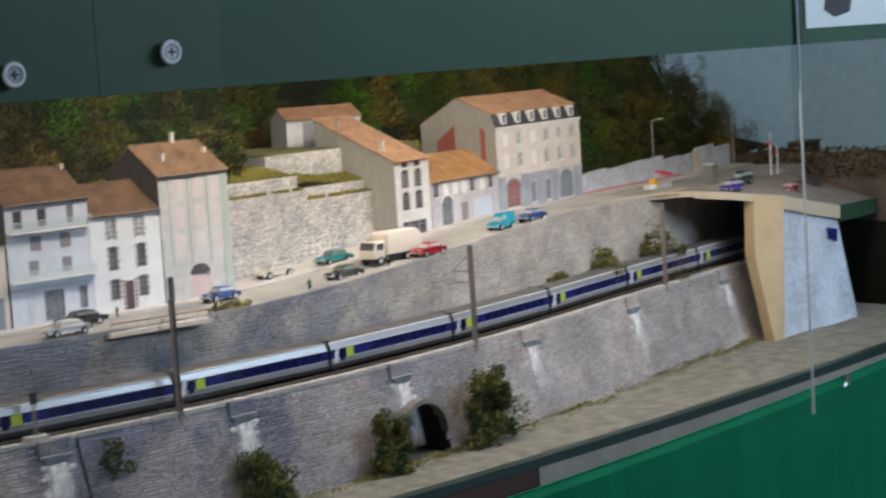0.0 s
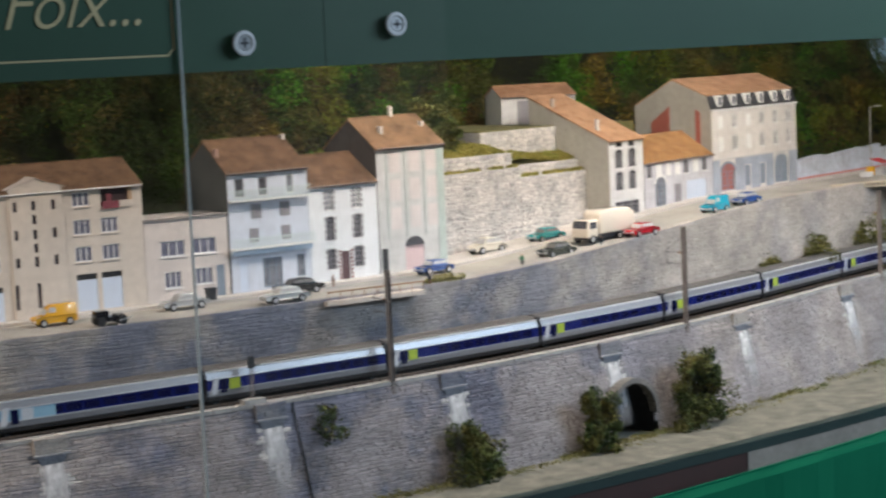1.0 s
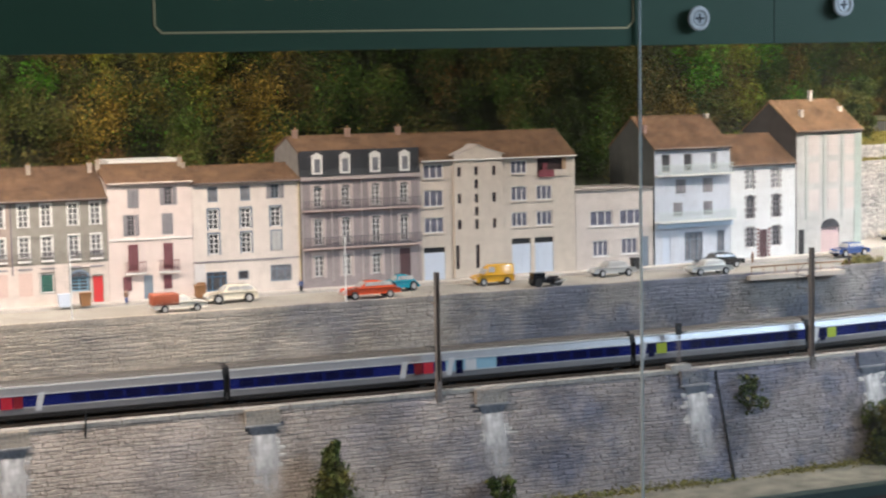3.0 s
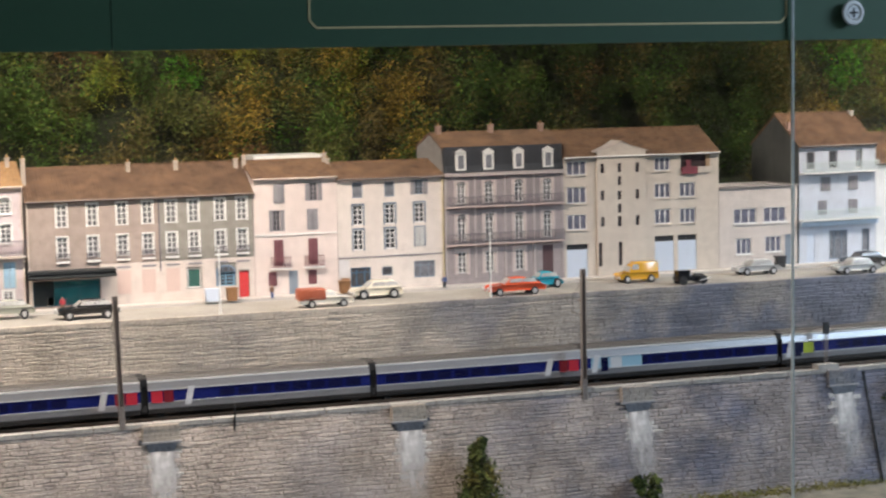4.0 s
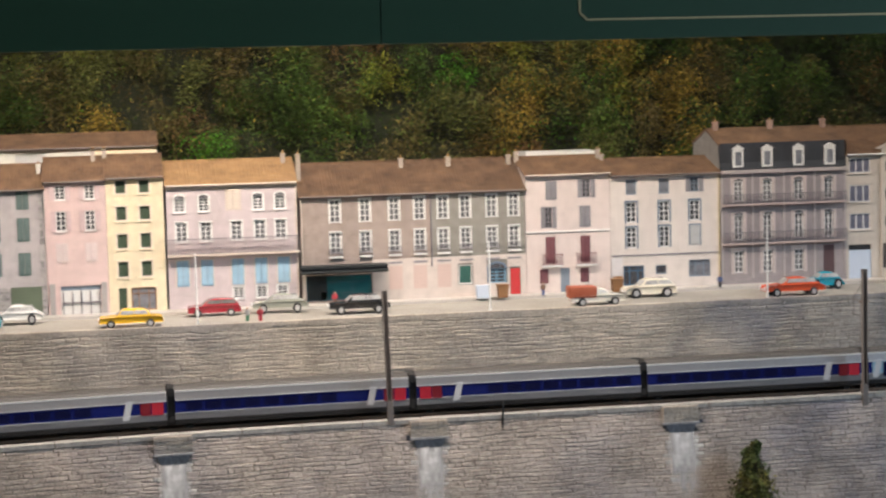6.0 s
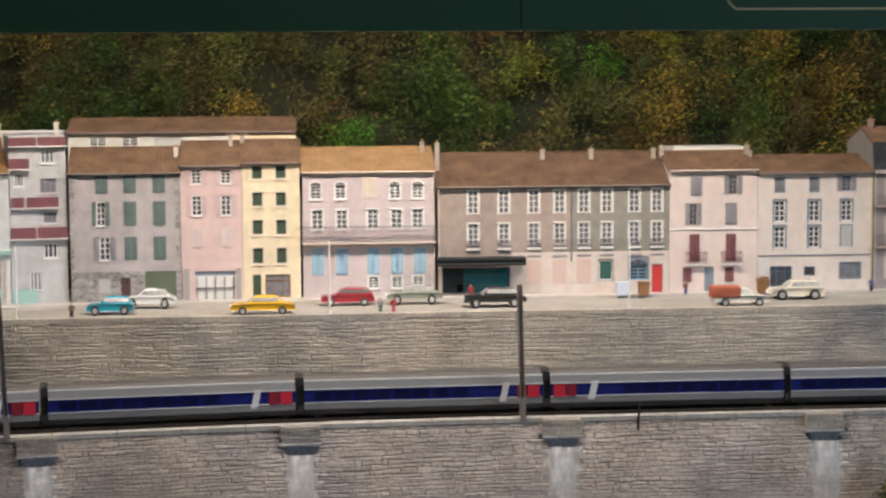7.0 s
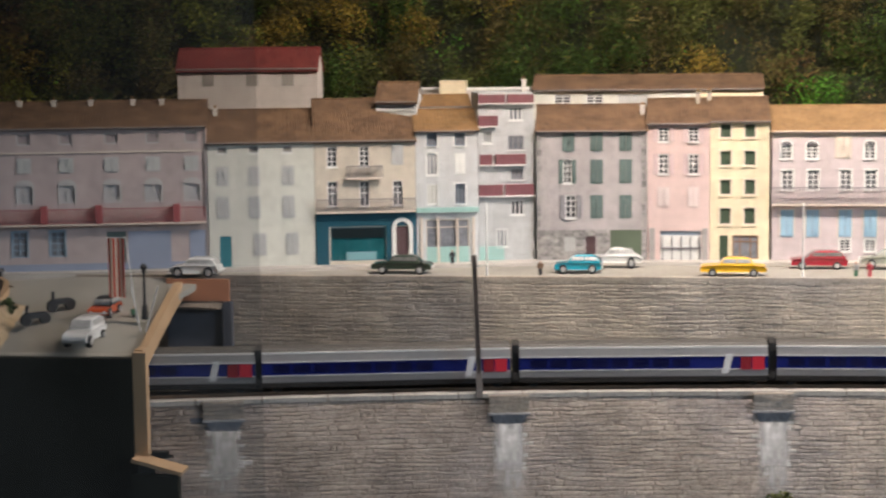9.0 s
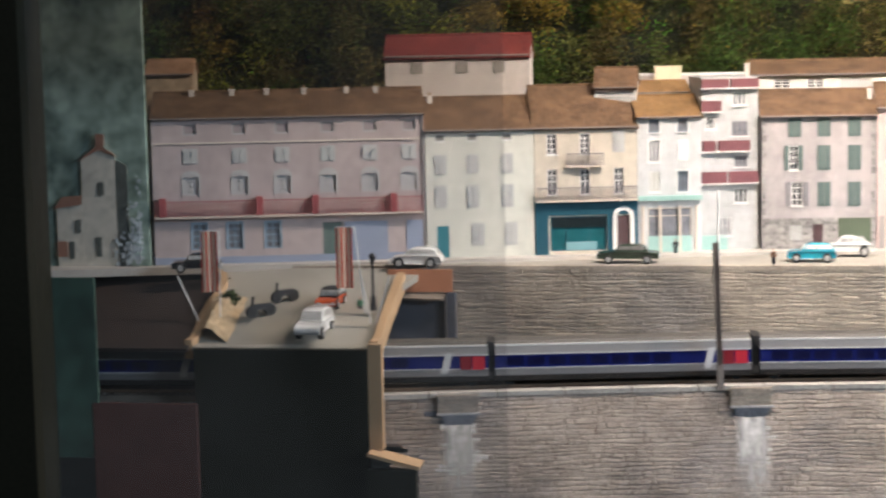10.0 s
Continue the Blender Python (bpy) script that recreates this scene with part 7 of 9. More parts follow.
def trailer(xa0, patch, side, label):
    ln = 0.2148
    t = thing("train_carriage", label, "train carriage", group="carriages of the train")
    a, b = -ln / 2, ln / 2
    for z, g in loft([(a, section()), (b, section())], ZONES, None).items():
        part(ZN[z][0], g, ZM[ZN[z][1]], t)
    # windows
    w0, w1 = (a + 0.066, b - 0.008) if side == "l" else (a + 0.008, b - 0.066)
    if side == "bar":
        w0, w1 = a + 0.05, b - 0.012
    n = 8
    for sy in (-1, 1):
        for i in range(n):
            x0 = w0 + (w1 - w0) * i / n + 0.0015
            x1 = w0 + (w1 - w0) * (i + 1) / n - 0.0015
            y0, y1 = sy * 0.01676, sy * 0.01648
            g = Geo()
            q = [(x0, y0, 0.0178), (x1, y0, 0.0178), (x1, y1, 0.0248), (x0, y1, 0.0248)]
            g.slab(q if sy < 0 else q[::-1], 0.0003)
            part("carriage_window", g, TGLASS, t)
    # door end with class patch
    s = -1 if side in ("l", "bar") else 1
    e = a if s < 0 else b
    def patchbox(u0, u1, z0, z1, mat, nm, lift=0.0003, lean=0.0):
        g = Geo()
        xa, xb = sorted((e - s * u0, e - s * u1))
        for sy in (-1, 1):
            q = [(xa, sy * (0.01695 + lift), z0), (xb, sy * (0.01695 + lift), z0), (xb + lean, sy * (0.01655 + lift), z1), (xa + lean, sy * (0.01655 + lift), z1)]
            g.slab(q if sy < 0 else q[::-1], 0.0003)
        part(nm, g, mat, t)
    if patch is SKYB:
        patchbox(0.004, 0.060, 0.0153, 0.0266, SKYB, "end_panel", 0.0)
    if patch is CRIM:
        patchbox(0.034, 0.040, 0.0118, 0.0290, WHITEL, "stripe", 0.0004, 0.004)
        patchbox(0.003, 0.0135, 0.0150, 0.0262, CRIM, "class_patch")
        patchbox(0.0145, 0.0235, 0.0150, 0.0262, paint("deep_crimson_door", (0.22, 0.02, 0.03), 0.3, 0.06), "door")
    else:
        patchbox(0.004, 0.010, 0.0118, 0.0290, WHITEL, "stripe", 0.0004, 0.004)
        patchbox(0.015, 0.0225, 0.0125, 0.0262, TGLASS, "door", 0.0004)
        patchbox(0.0255, 0.0375, 0.0152, 0.0262, patch if patch is LIME else WHITEL, "class_patch")
    for z in (0.0151, 0.0268, 0.0341):
        g = Geo()
        yy = 0.0170 if z < 0.03 else 0.0146
        for sy in (-1, 1):
            g.box(a, min(sy * yy, sy * (yy - 0.0008)), z, b, max(sy * yy, sy * (yy - 0.0008)), z + (0.0014 if z > 0.03 else 0.0008))
        part("white_line", g, M_WHITE if z > 0.03 else WHITEL, t)
    g = Geo()
    for k in range(6):
        wd = 0.0128 if k % 2 else 0.0136
        g.box(a - 0.0066 + k * 0.0011, -wd, 0.006, a - 0.0055 + k * 0.0011, wd, 0.0352)
    part("gangway", g, M_BLACK, t)
    g = Geo()
    g.box(a - 0.0048, -0.0162, 0.0075, a - 0.0018, 0.0162, 0.0130)
    g.box(a - 0.0062, -0.0150, 0.0305, a - 0.0004, 0.0150, 0.0378)
    part("damper", g, UNDER, t)
    bogie(t, a - 0.0033)
    place_car(t, along(xa0, 0.0067), along(xa0, 0.2215))
    return t


def power_car(xa0, sign):
    ln = 0.250
    t = thing("train_power_car", "streamlined blue and silver high-speed power car with a pantograph", "power car", group="power cars of the train")
    rings = []
    prof = [(0.0, 0.30, 0.42, 0.0075), (0.004, 0.42, 0.62, 0.0095), (0.012, 0.55, 0.80, 0.0125), (0.024, 0.70, 0.92, 0.0), (0.036, 0.86, 0.97, 0.0), (0.050, 1.02, 1.0, 0.0), (0.068, 1.12, 1.0, 0.0), (0.25, 1.12, 1.0, 0.0)]
    for x, zs, ys, lift in prof:
        ring = []
        for y, z in section(1.0, ys):
            zz = z * zs if z > 0.0165 or zs > 1 else z * max(zs, 0.72)
            ring.append((y, max(zz, 0.0036)))
        rings.append((x - ln / 2, ring))
    for z, g in loft(rings, ZONES, None).items():
        nm, mk = ZN[z]
        part(nm, g, SILVER if z == 2 else ZM[mk], t, smooth=False)
    for sy in (-1, 1):
        g = Geo()
        q = [(-0.042, sy * 0.01695, 0.0158), (0.1225, sy * 0.01695, 0.0158), (0.1225, sy * 0.01655, 0.0298), (-0.042, sy * 0.01655, 0.0298)]
        g.slab(q if sy < 0 else q[::-1], 0.0004)
        part("blue_panel", g, NAVY, t)
        g = Geo()
        q = [(-0.064, sy * 0.0169, 0.0158), (-0.043, sy * 0.0169, 0.0158), (-0.043, sy * 0.0165, 0.0290), (-0.058, sy * 0.0165, 0.0290)]
        g.slab(q if sy < 0 else q[::-1], 0.0004)
        part("cab_patch", g, SKYB, t)
        g = Geo()
        q = [(-0.098, sy * 0.0160, 0.0140), (-0.086, sy * 0.0166, 0.0140), (-0.086, sy * 0.0163, 0.0190), (-0.098, sy * 0.0157, 0.0190)]
        g.slab(q if sy < 0 else q[::-1], 0.0008)
        part("emblem", g, CRIM, t)
        g = Geo()
        q = [(0.078, sy * 0.0174, 0.0205), (0.098, sy * 0.0174, 0.0205), (0.098, sy * 0.0172, 0.0245), (0.078, sy * 0.0172, 0.0245)]
        for k in range(4):
            xk = 0.078 + 0.0052 * k
            g.slab([(xk, sy * 0.0173, 0.0205), (xk + 0.0036, sy * 0.0173, 0.0205), (xk + 0.0048, sy * 0.0171, 0.0245), (xk + 0.0012, sy * 0.0171, 0.0245)][::(1 if sy < 0 else -1)], 0.0003)
        part("marking_bars", g, WHITEL, t)
        g = Geo()
        g.rod((-0.1225, sy * 0.0062, 0.0102), (-0.1180, sy * 0.0070, 0.0112), 0.0013, 0.0016, 8)
        part("headlight", g, W_GLZ, t)
    g = Geo()
    g.slab([(-0.100, -0.0095, 0.0288), (-0.082, -0.0125, 0.0356), (-0.082, 0.0125, 0.0356), (-0.100, 0.0095, 0.0288)][::-1], 0.0012)
    part("windscreen", g, TGLASS, t)
    g = Geo()
    g.box(-0.055, -0.0105, 0.0425, 0.02, 0.0105, 0.0446)
    g.box(0.05, -0.008, 0.0425, 0.118, 0.008, 0.0438)
    part("roof_equipment", g, UNDER, t)
    g = Geo()
    for sy in (-0.006, 0.006):
        g.rod((0.075, sy, 0.0436), (0.105, sy, 0.0470), 0.0006, n=5)
    g.rod((0.105, -0.009, 0.0472), (0.105, 0.009, 0.0472), 0.0006, n=5)
    for xx in (0.03, 0.046, 0.062):
        g.rod((xx, 0, 0.0430), (xx, 0, 0.0475), 0.0010, 0.0006, 6)
    g.rod((0.03, 0, 0.0472), (0.105, 0, 0.0472), 0.0003, n=4)
    part("pantograph", g, M_BLACK, t)
    bogie(t, -0.072)
    bogie(t, 0.078)
    place_car(t, xa0, along(xa0, ln))
    if sign < 0:
        t.rotation_euler[2] += math.pi
    return t


xk = -0.0879
for _ in range(5):
    xk = along(xk, -0.2215)
cars8 = [(CRIM, "r")] * 5 + [(CRIM, "l"), (CRIM, "r"), (SKYB, "bar")] + [(LIME, "l")] * 7
for (pm, sd) in cars8:
    lab = {"lime_class_patch": "blue and silver high-speed carriage with lime second-class patch", "sky_blue_patch": "blue and silver high-speed bar carriage with sky blue panel"}.get(pm.name, "blue and silver high-speed carriage with crimson first-class patch")
    trailer(xk, pm, sd, lab)
    xk = along(xk, 0.2215)
power_car(xk + 0.004, -1)

# ---- vehicles of the street ----
def car_paint(name, c):
    return paint(name, c, 0.25, 0.05, 500.0, 40.0, 0.0, coat=0.6)


PROFILES = {
    # length, width, body outline (x, z) as fractions of the length; cabin outline
    "sedan": (0.050, 0.0185, [(0.0, 0.10), (0.0, 0.145), (0.03, 0.165), (0.27, 0.180), (0.80, 0.180), (0.97, 0.165), (1.0, 0.13), (1.0, 0.085)], [(0.27, 0.178), (0.36, 0.268), (0.42, 0.288), (0.67, 0.286), (0.745, 0.268), (0.825, 0.178)]),
    "hatch": (0.041, 0.0178, [(0.0, 0.11), (0.0, 0.16), (0.04, 0.19), (0.28, 0.215), (0.94, 0.215), (0.99, 0.18), (1.0, 0.10)], [(0.27, 0.212), (0.40, 0.325), (0.48, 0.345), (0.80, 0.34), (0.88, 0.31), (0.97, 0.212)]),
    "fastback": (0.052, 0.0190, [(0.0, 0.085), (0.0, 0.125), (0.06, 0.150), (0.30, 0.165), (0.90, 0.165), (1.0, 0.135), (1.0, 0.085)], [(0.27, 0.163), (0.41, 0.250), (0.50, 0.264), (0.62, 0.260), (0.80, 0.215), (0.93, 0.163)]),
    "beetle": (0.046, 0.0178, [(0.0, 0.09), (0.01, 0.14), (0.10, 0.19), (0.28, 0.215), (0.75, 0.215), (0.93, 0.165), (1.0, 0.10)], [(0.24, 0.20), (0.36, 0.30), (0.46, 0.325), (0.62, 0.315), (0.78, 0.265), (0.90, 0.19)]),
    "van": (0.043, 0.0185, [(0.0, 0.10), (0.0, 0.17), (0.04, 0.20), (0.24, 0.225), (0.98, 0.225), (1.0, 0.20), (1.0, 0.10)], [(0.22, 0.222), (0.33, 0.345), (0.40, 0.40), (0.44, 0.43), (0.98, 0.43), (0.995, 0.40), (0.995, 0.222)]),
}


def rounded(ob, width):
    m = ob.modifiers.new("rounding", "BEVEL")
    m.width, m.segments, m.limit_method, m.angle_limit = width, 2, "ANGLE", 0.35
    m.use_clamp_overlap = True
    for p in ob.data.polygons:
        p.use_smooth = True


def car(style, col, label, x, y, z, yaw=0.0, flip=False, length=None, panel_van=False, pane=None):
    pane = pane or CARGLASS
    ln, wd, body, cabin = PROFILES[style]
    ln = length or ln
    t = thing("car", label, "car", (x, y, z), yaw + (math.pi if flip else 0), group="parked vehicles")
    hw = wd / 2
    g = Geo()
    out = [(bx * ln - ln / 2, bz * ln) for bx, bz in body]
    low = [(ln / 2, 0.075 * ln), (-ln / 2, 0.075 * ln)]
    ring = out + low
    n = len(ring)
    v = []
    for yy, k in ((-hw * 0.86, 1.0), (-hw, 0.93), (hw, 0.93), (hw * 0.86, 1.0)):
        v += [(px * (0.985 if abs(yy) == hw else 1.0), yy, 0.075 * ln + (pz - 0.075 * ln) * k) for px, pz in ring]
    fs = []
    for L2 in range(3):
        for i in range(n):
            j = (i + 1) % n
            fs.append((L2 * n + i, L2 * n + j, (L2 + 1) * n + j, (L2 + 1) * n + i))
    fs += [tuple(range(n - 1, -1, -1)), tuple(range(3 * n, 4 * n))]
    g.solid(v, fs)
    rounded(part("body", g, col, t), 0.0007)
    # cabin, narrower at the roof
    top = max(cz for _, cz in cabin)
    base = min(cz for _, cz in cabin)
    hwz = lambda cz: hw * (0.93 - 0.17 * (cz - base) / (top - base))  # noqa: E731
    cab = [(cx * ln - ln / 2, cz * ln, hwz(cz)) for cx, cz in cabin]
    g = Geo()
    m = len(cab)
    v = [(px, -hh, pz) for px, pz, hh in cab] + [(px, hh, pz) for px, pz, hh in cab]
    g.solid(v, [tuple(range(m - 1, -1, -1)), tuple(range(m, 2 * m))] + [(i, i + 1, i + 1 + m, i + m) for i in range(m - 1)])
    rounded(part("cabin", g, col, t), 0.0009)
    # glass: windscreen, rear window, side windows
    def glass(p0, p1, nm):
        gg = Geo()
        (xa, za, ha), (xb, zb, hb) = p0, p1
        f0, f1 = 0.10, 0.90
        xa2, za2, ha2 = xa + (xb - xa) * f0, za + (zb - za) * f0, ha + (hb - ha) * f0
        xb2, zb2, hb2 = xa + (xb - xa) * f1, za + (zb - za) * f1, ha + (hb - ha) * f1
        gg.slab([(xa2, ha2 * 0.86, za2), (xa2, -ha2 * 0.86, za2), (xb2, -hb2 * 0.86, zb2), (xb2, hb2 * 0.86, zb2)], -0.00025)
        part(nm, gg, pane, t)
    glass(cab[0], cab[1], "windscreen")
    glass(cab[-1], cab[-2], "rear_window")
    x0, x1 = cab[1][0] * 0.6 + cab[0][0] * 0.4, cab[-2][0] * 0.6 + cab[-1][0] * 0.4
    if panel_van:
        x1 = x0 + (x1 - x0) * 0.30
    zlo, zhi = base * ln + (top - base) * ln * 0.27, base * ln + (top - base) * ln * 0.78
    xm = (x0 + x1) / 2
    spans = [(x0 + 0.0006, x1 - 0.0006)] if panel_van else [(x0 + 0.0004, xm - 0.0003), (xm + 0.0003, x1 - 0.0004)]
    for xa, xb in spans:
        for sy in (-1, 1):
            gg = Geo()
            ya, yb = hwz(zlo / ln) + 0.0001, hwz(zhi / ln) + 0.0001
            s0 = 0.0018 if xa == spans[0][0] else 0
            s1 = 0.0018 if xb == spans[-1][1] and not panel_van else 0
            q = [(xa, sy * ya, zlo), (xb, sy * ya, zlo), (xb - s1, sy * yb, zhi), (xa + s0, sy * yb, zhi)]
            gg.slab(q if sy < 0 else q[::-1], -0.0002)
            part("side_window", gg, pane, t)
    for wx in (-0.31, 0.30):
        for sy in (-1, 1):
            g = Geo()
            g.rod((wx * ln, sy * (hw - 0.0030), 0.0035), (wx * ln, sy * (hw + 0.0003), 0.0035), 0.0036, n=14)
            wh = part("wheel", g, M_TYRE, t)
            g = Geo()
            g.rod((wx * ln, sy * (hw + 0.0002), 0.0035), (wx * ln, sy * (hw + 0.0006), 0.0035), 0.0021, n=10)
            part("hubcap", g, M_HUB, wh)
    for ex, nm in ((-1, "front_bumper"), (1, "rear_bumper")):
        g = Geo()
        g.box(ex * ln / 2 - 0.0006, -hw * 0.95, 0.075 * ln + 0.0010, ex * ln / 2 + 0.0006, hw * 0.95, 0.075 * ln + 0.0020)
        part(nm, g, M_HUB, t)
    for sy in (-1, 1):
        g = Geo()
        g.rod((-ln / 2 - 0.0003, sy * hw * 0.66, 0.125 * ln), (-ln / 2 + 0.0008, sy * hw * 0.66, 0.125 * ln), 0.0011, n=8)
        part("headlight", g, W_GLZ, t)
    t.scale = (1.06, 1.04, (1.38 if style == "fastback" else 1.20) * PROFILES[style][0] / ln)
    return t


CARGLASS = glassy("car_glass", (0.46, 0.46, 0.45), 0.1)
PALEPANE = glassy("milky_car_glass", (0.78, 0.78, 0.75), 0.2)
DARKPANE = glassy("tinted_car_glass", (0.17, 0.165, 0.16), 0.1)
ZS = 0.0006
car("sedan", car_paint("bottle_green_car", (0.030, 0.048, 0.032)), "dark green saloon car parked at the street edge", -0.640, 0.233, ZS, pane=DARKPANE, length=0.053)
car("hatch", car_paint("teal_car", (0.02, 0.32, 0.43)), "teal hatchback parked at the street edge", -0.4785, 0.241, ZS, pane=PALEPANE)
car("fastback", car_paint("white_car", (0.80, 0.80, 0.78)), "long white streamlined saloon car by the kerb", -0.446, 0.281, ZS, length=0.047)
car("sedan", car_paint("yellow_car", (0.86, 0.50, 0.03)), "yellow saloon car at the street edge", -0.339, 0.224, ZS, length=0.056)
t = car("hatch", car_paint("pale_grey_white_car", (0.78, 0.78, 0.76)), "greyish white hatchback near the bridge", -0.827, 0.202, ZS, length=0.037)
t.scale = (1.27, 1.27, 1.42)
car("hatch", car_paint("dark_red_car", (0.36, 0.022, 0.038)), "dark red hatchback by the kerb", -0.259, 0.280, ZS, length=0.049, pane=DARKPANE)
car("fastback", car_paint("grey_green_car", (0.33, 0.34, 0.285)), "grey-green saloon car by the kerb", -0.1955, 0.280, ZS, length=0.051)
car("fastback", car_paint("black_car", (0.014, 0.014, 0.017)), "black fastback car parked at the street edge", -0.1225, 0.246, ZS, length=0.056)
t = car("hatch", car_paint("cream_car", (0.80, 0.74, 0.60)), "cream estate car parked by the white house", 0.173, 0.268, ZS, length=0.038)
t.scale = (1.38, 1.27, 1.42)
car("fastback", car_paint("orange_car", (0.74, 0.115, 0.045)), "orange coupe parked at the street edge", 0.308, 0.226, ZS, length=0.059)
car("beetle", car_paint("turquoise_car", (0.02, 0.33, 0.45)), "turquoise rounded car behind the orange coupe", 0.358, 0.268, ZS, length=0.036)
car("van", car_paint("ochre_van", (0.72, 0.38, 0.03)), "ochre yellow delivery van in front of the garages", 0.464, 0.268, ZS, flip=False, panel_van=True)
car("sedan", car_paint("silver_car", (0.50, 0.50, 0.49)), "silver grey saloon car by the low house", 0.610, 0.270, ZS, length=0.050)
car("sedan", car_paint("off_white_car", (0.62, 0.63, 0.60)), "small off-white saloon car at the street edge", 0.709, 0.228, ZS, length=0.050)
car("sedan", car_paint("black_car", (0.014, 0.014, 0.017)), "black saloon car outside the blue house", 0.754, 0.283, ZS, length=0.056, pane=DARKPANE)
car("sedan", car_paint("mid_blue_car", (0.045, 0.10, 0.30)), "blue saloon car beside the arched door", 0.945, 0.302, 0.001, 0.12, length=0.045)
t = car("beetle", car_paint("cream_white_car", (0.66, 0.61, 0.50)), "cream rounded car in front of the terrace wall", 1.068, 0.374, 0.0082, 0.15, length=0.046)
t.scale = (1.15, 1.15, 1.38)
car("sedan", car_paint("olive_black_car", (0.035, 0.042, 0.033)), "dark olive saloon car on the open yard", 1.110, 0.285, 0.0066, 0.18, length=0.050, pane=DARKPANE)
car("sedan", car_paint("sea_green_car", (0.03, 0.30, 0.31)), "sea green saloon car under the terrace wall", 1.162, 0.379, 0.0146, 0.2, length=0.052, pane=DARKPANE)
car("sedan", car_paint("cherry_red_car", (0.45, 0.02, 0.03)), "cherry red saloon car beside the lorry", 1.247, 0.292, 0.0182, 0.24, length=0.050)
car("van", car_paint("turquoise_car", (0.02, 0.33, 0.45)), "turquoise small van outside the low house", 1.4185, 0.351, 0.0306, 0.30, panel_van=True)
car("sedan", car_paint("mid_blue_car", (0.045, 0.10, 0.30)), "blue saloon car behind the turquoise van", 1.487, 0.366, 0.0342, 0.32, length=0.049)
car("sedan", car_paint("cherry_red_car", (0.45, 0.02, 0.03)), "red car on the far bridge", 2.120, 0.455, 0.0085, 0.3, length=0.040)
car("hatch", car_paint("violet_blue_car", (0.10, 0.07, 0.34)), "violet blue car on the far bridge", 1.948, 0.424, 0.0285, 0.1, length=0.042)
# pick-up with a red container
t = car("sedan", car_paint("bright_cream_car", (0.84, 0.80, 0.70)), "cream pick-up truck carrying a red-brown container", 0.1065, 0.222, ZS, flip=True, length=0.050, pane=PALEPANE)
g = Geo()
g.box(0.001, -0.0088, 0.0068, 0.0265, 0.0088, 0.0160)
rounded(part("container", g, paint("rust_red_container", (0.42, 0.11, 0.055), 0.5, 0.15), t, "rust-red tarpaulin container"), 0.0011)
# old black open car
t = thing("vintage_car", "tiny black vintage open car at the street edge", "car", (0.507, 0.226, ZS), 0.0, group="parked vehicles")
g = Geo()
g.box(-0.017, -0.006, 0.004, 0.016, 0.006, 0.0085)
g.box(-0.016, -0.005, 0.0085, -0.002, 0.005, 0.0150)
g.rod((0.004, 0, 0.0065), (0.015, 0, 0.0065), 0.0045, 0.004, 10)
part("body", g, car_paint("black_car", (0.014, 0.014, 0.017)), t)
for wx in (-0.011, 0.012):
    for sy in (-1, 1):
        g = Geo()
        g.rod((wx, sy * 0.0062, 0.0045), (wx, sy * 0.0078, 0.0045), 0.0046, n=14)
        part("wheel", g, M_TYRE, t)
g = Geo()
g.rod((0.008, -0.0082, 0.004), (0.021, -0.0082, 0.0068), 0.0006, n=6)
part("mudguard", g, M_HUB, t)
# cream lorry
t = thing("lorry", "cream refuse lorry with a rounded body", "lorry", (1.203, 0.312, 0.0152), 0.22, group="parked vehicles")
LC = car_paint("lorry_cream", (0.78, 0.69, 0.57))
g = Geo()
g.prism([(-0.046, 0.008), (-0.026, 0.008), (-0.026, 0.030), (-0.043, 0.030), (-0.046, 0.019)], -0.0135, 0.0135)
cb = part("cab", g, LC, t)
rounded(cb, 0.0016)
g = Geo()
g.slab([(-0.0462, -0.011, 0.0195), (-0.0462, 0.011, 0.0195), (-0.0438, 0.011, 0.0285), (-0.0438, -0.011, 0.0285)][::-1], 0.0004)
part("windscreen", g, M_GLASS, cb)
g = Geo()
g.box(-0.042, -0.0139, 0.019, -0.030, -0.0134, 0.027)
part("side_window", g, M_GLASS, cb)
g = Geo()
g.prism([(-0.023, 0.011), (0.038, 0.011), (0.046, 0.018), (0.044, 0.034), (0.034, 0.040), (-0.018, 0.040), (-0.023, 0.036)], -0.0145, 0.0145)
rounded(part("load_body", g, LC, t), 0.0022)
g = Geo()
g.box(-0.044, -0.010, 0.005, 0.042, 0.010, 0.011)
part("chassis", g, M_BLACK, t)
for wx in (-0.036, 0.016, 0.032):
    for sy in (-1, 1):
        g = Geo()
        g.rod((wx, sy * 0.0095, 0.0058), (wx, sy * 0.0135, 0.0058), 0.0058, n=14)
        wh = part("wheel", g, M_TYRE, t)
        g = Geo()
        g.rod((wx, sy * 0.0135, 0.0058), (wx, sy * 0.0139, 0.0058), 0.003, n=10)
        part("hubcap", g, M_HUB, wh)
# bins and crates
for x, y, z, c, lb in ((0.655, 0.298, 0.003, M_BLACK, "dark dustbin against the low house"), (0.030, 0.298, 0.003, WOOD, "brown barrel box outside the long brown house"), (0.150, 0.303, 0.003, WOOD, "brown crate against the white house")):
    t = thing("bin", lb, "bin", (x, y, z))
    g = Geo()
    g.prism([(-0.0045, 0), (0.0045, 0), (0.0055, 0.012), (-0.0055, 0.012)], -0.004, 0.004)
    part("bin_body", g, c, t)
    g = Geo()
    g.box(-0.006, -0.0046, 0.012, 0.006, 0.0046, 0.0132)
    part("lid", g, c, t)
t = thing("bin", "pale wheeled bin beside the arched window", "bin", (0.010, 0.300, 0.003))
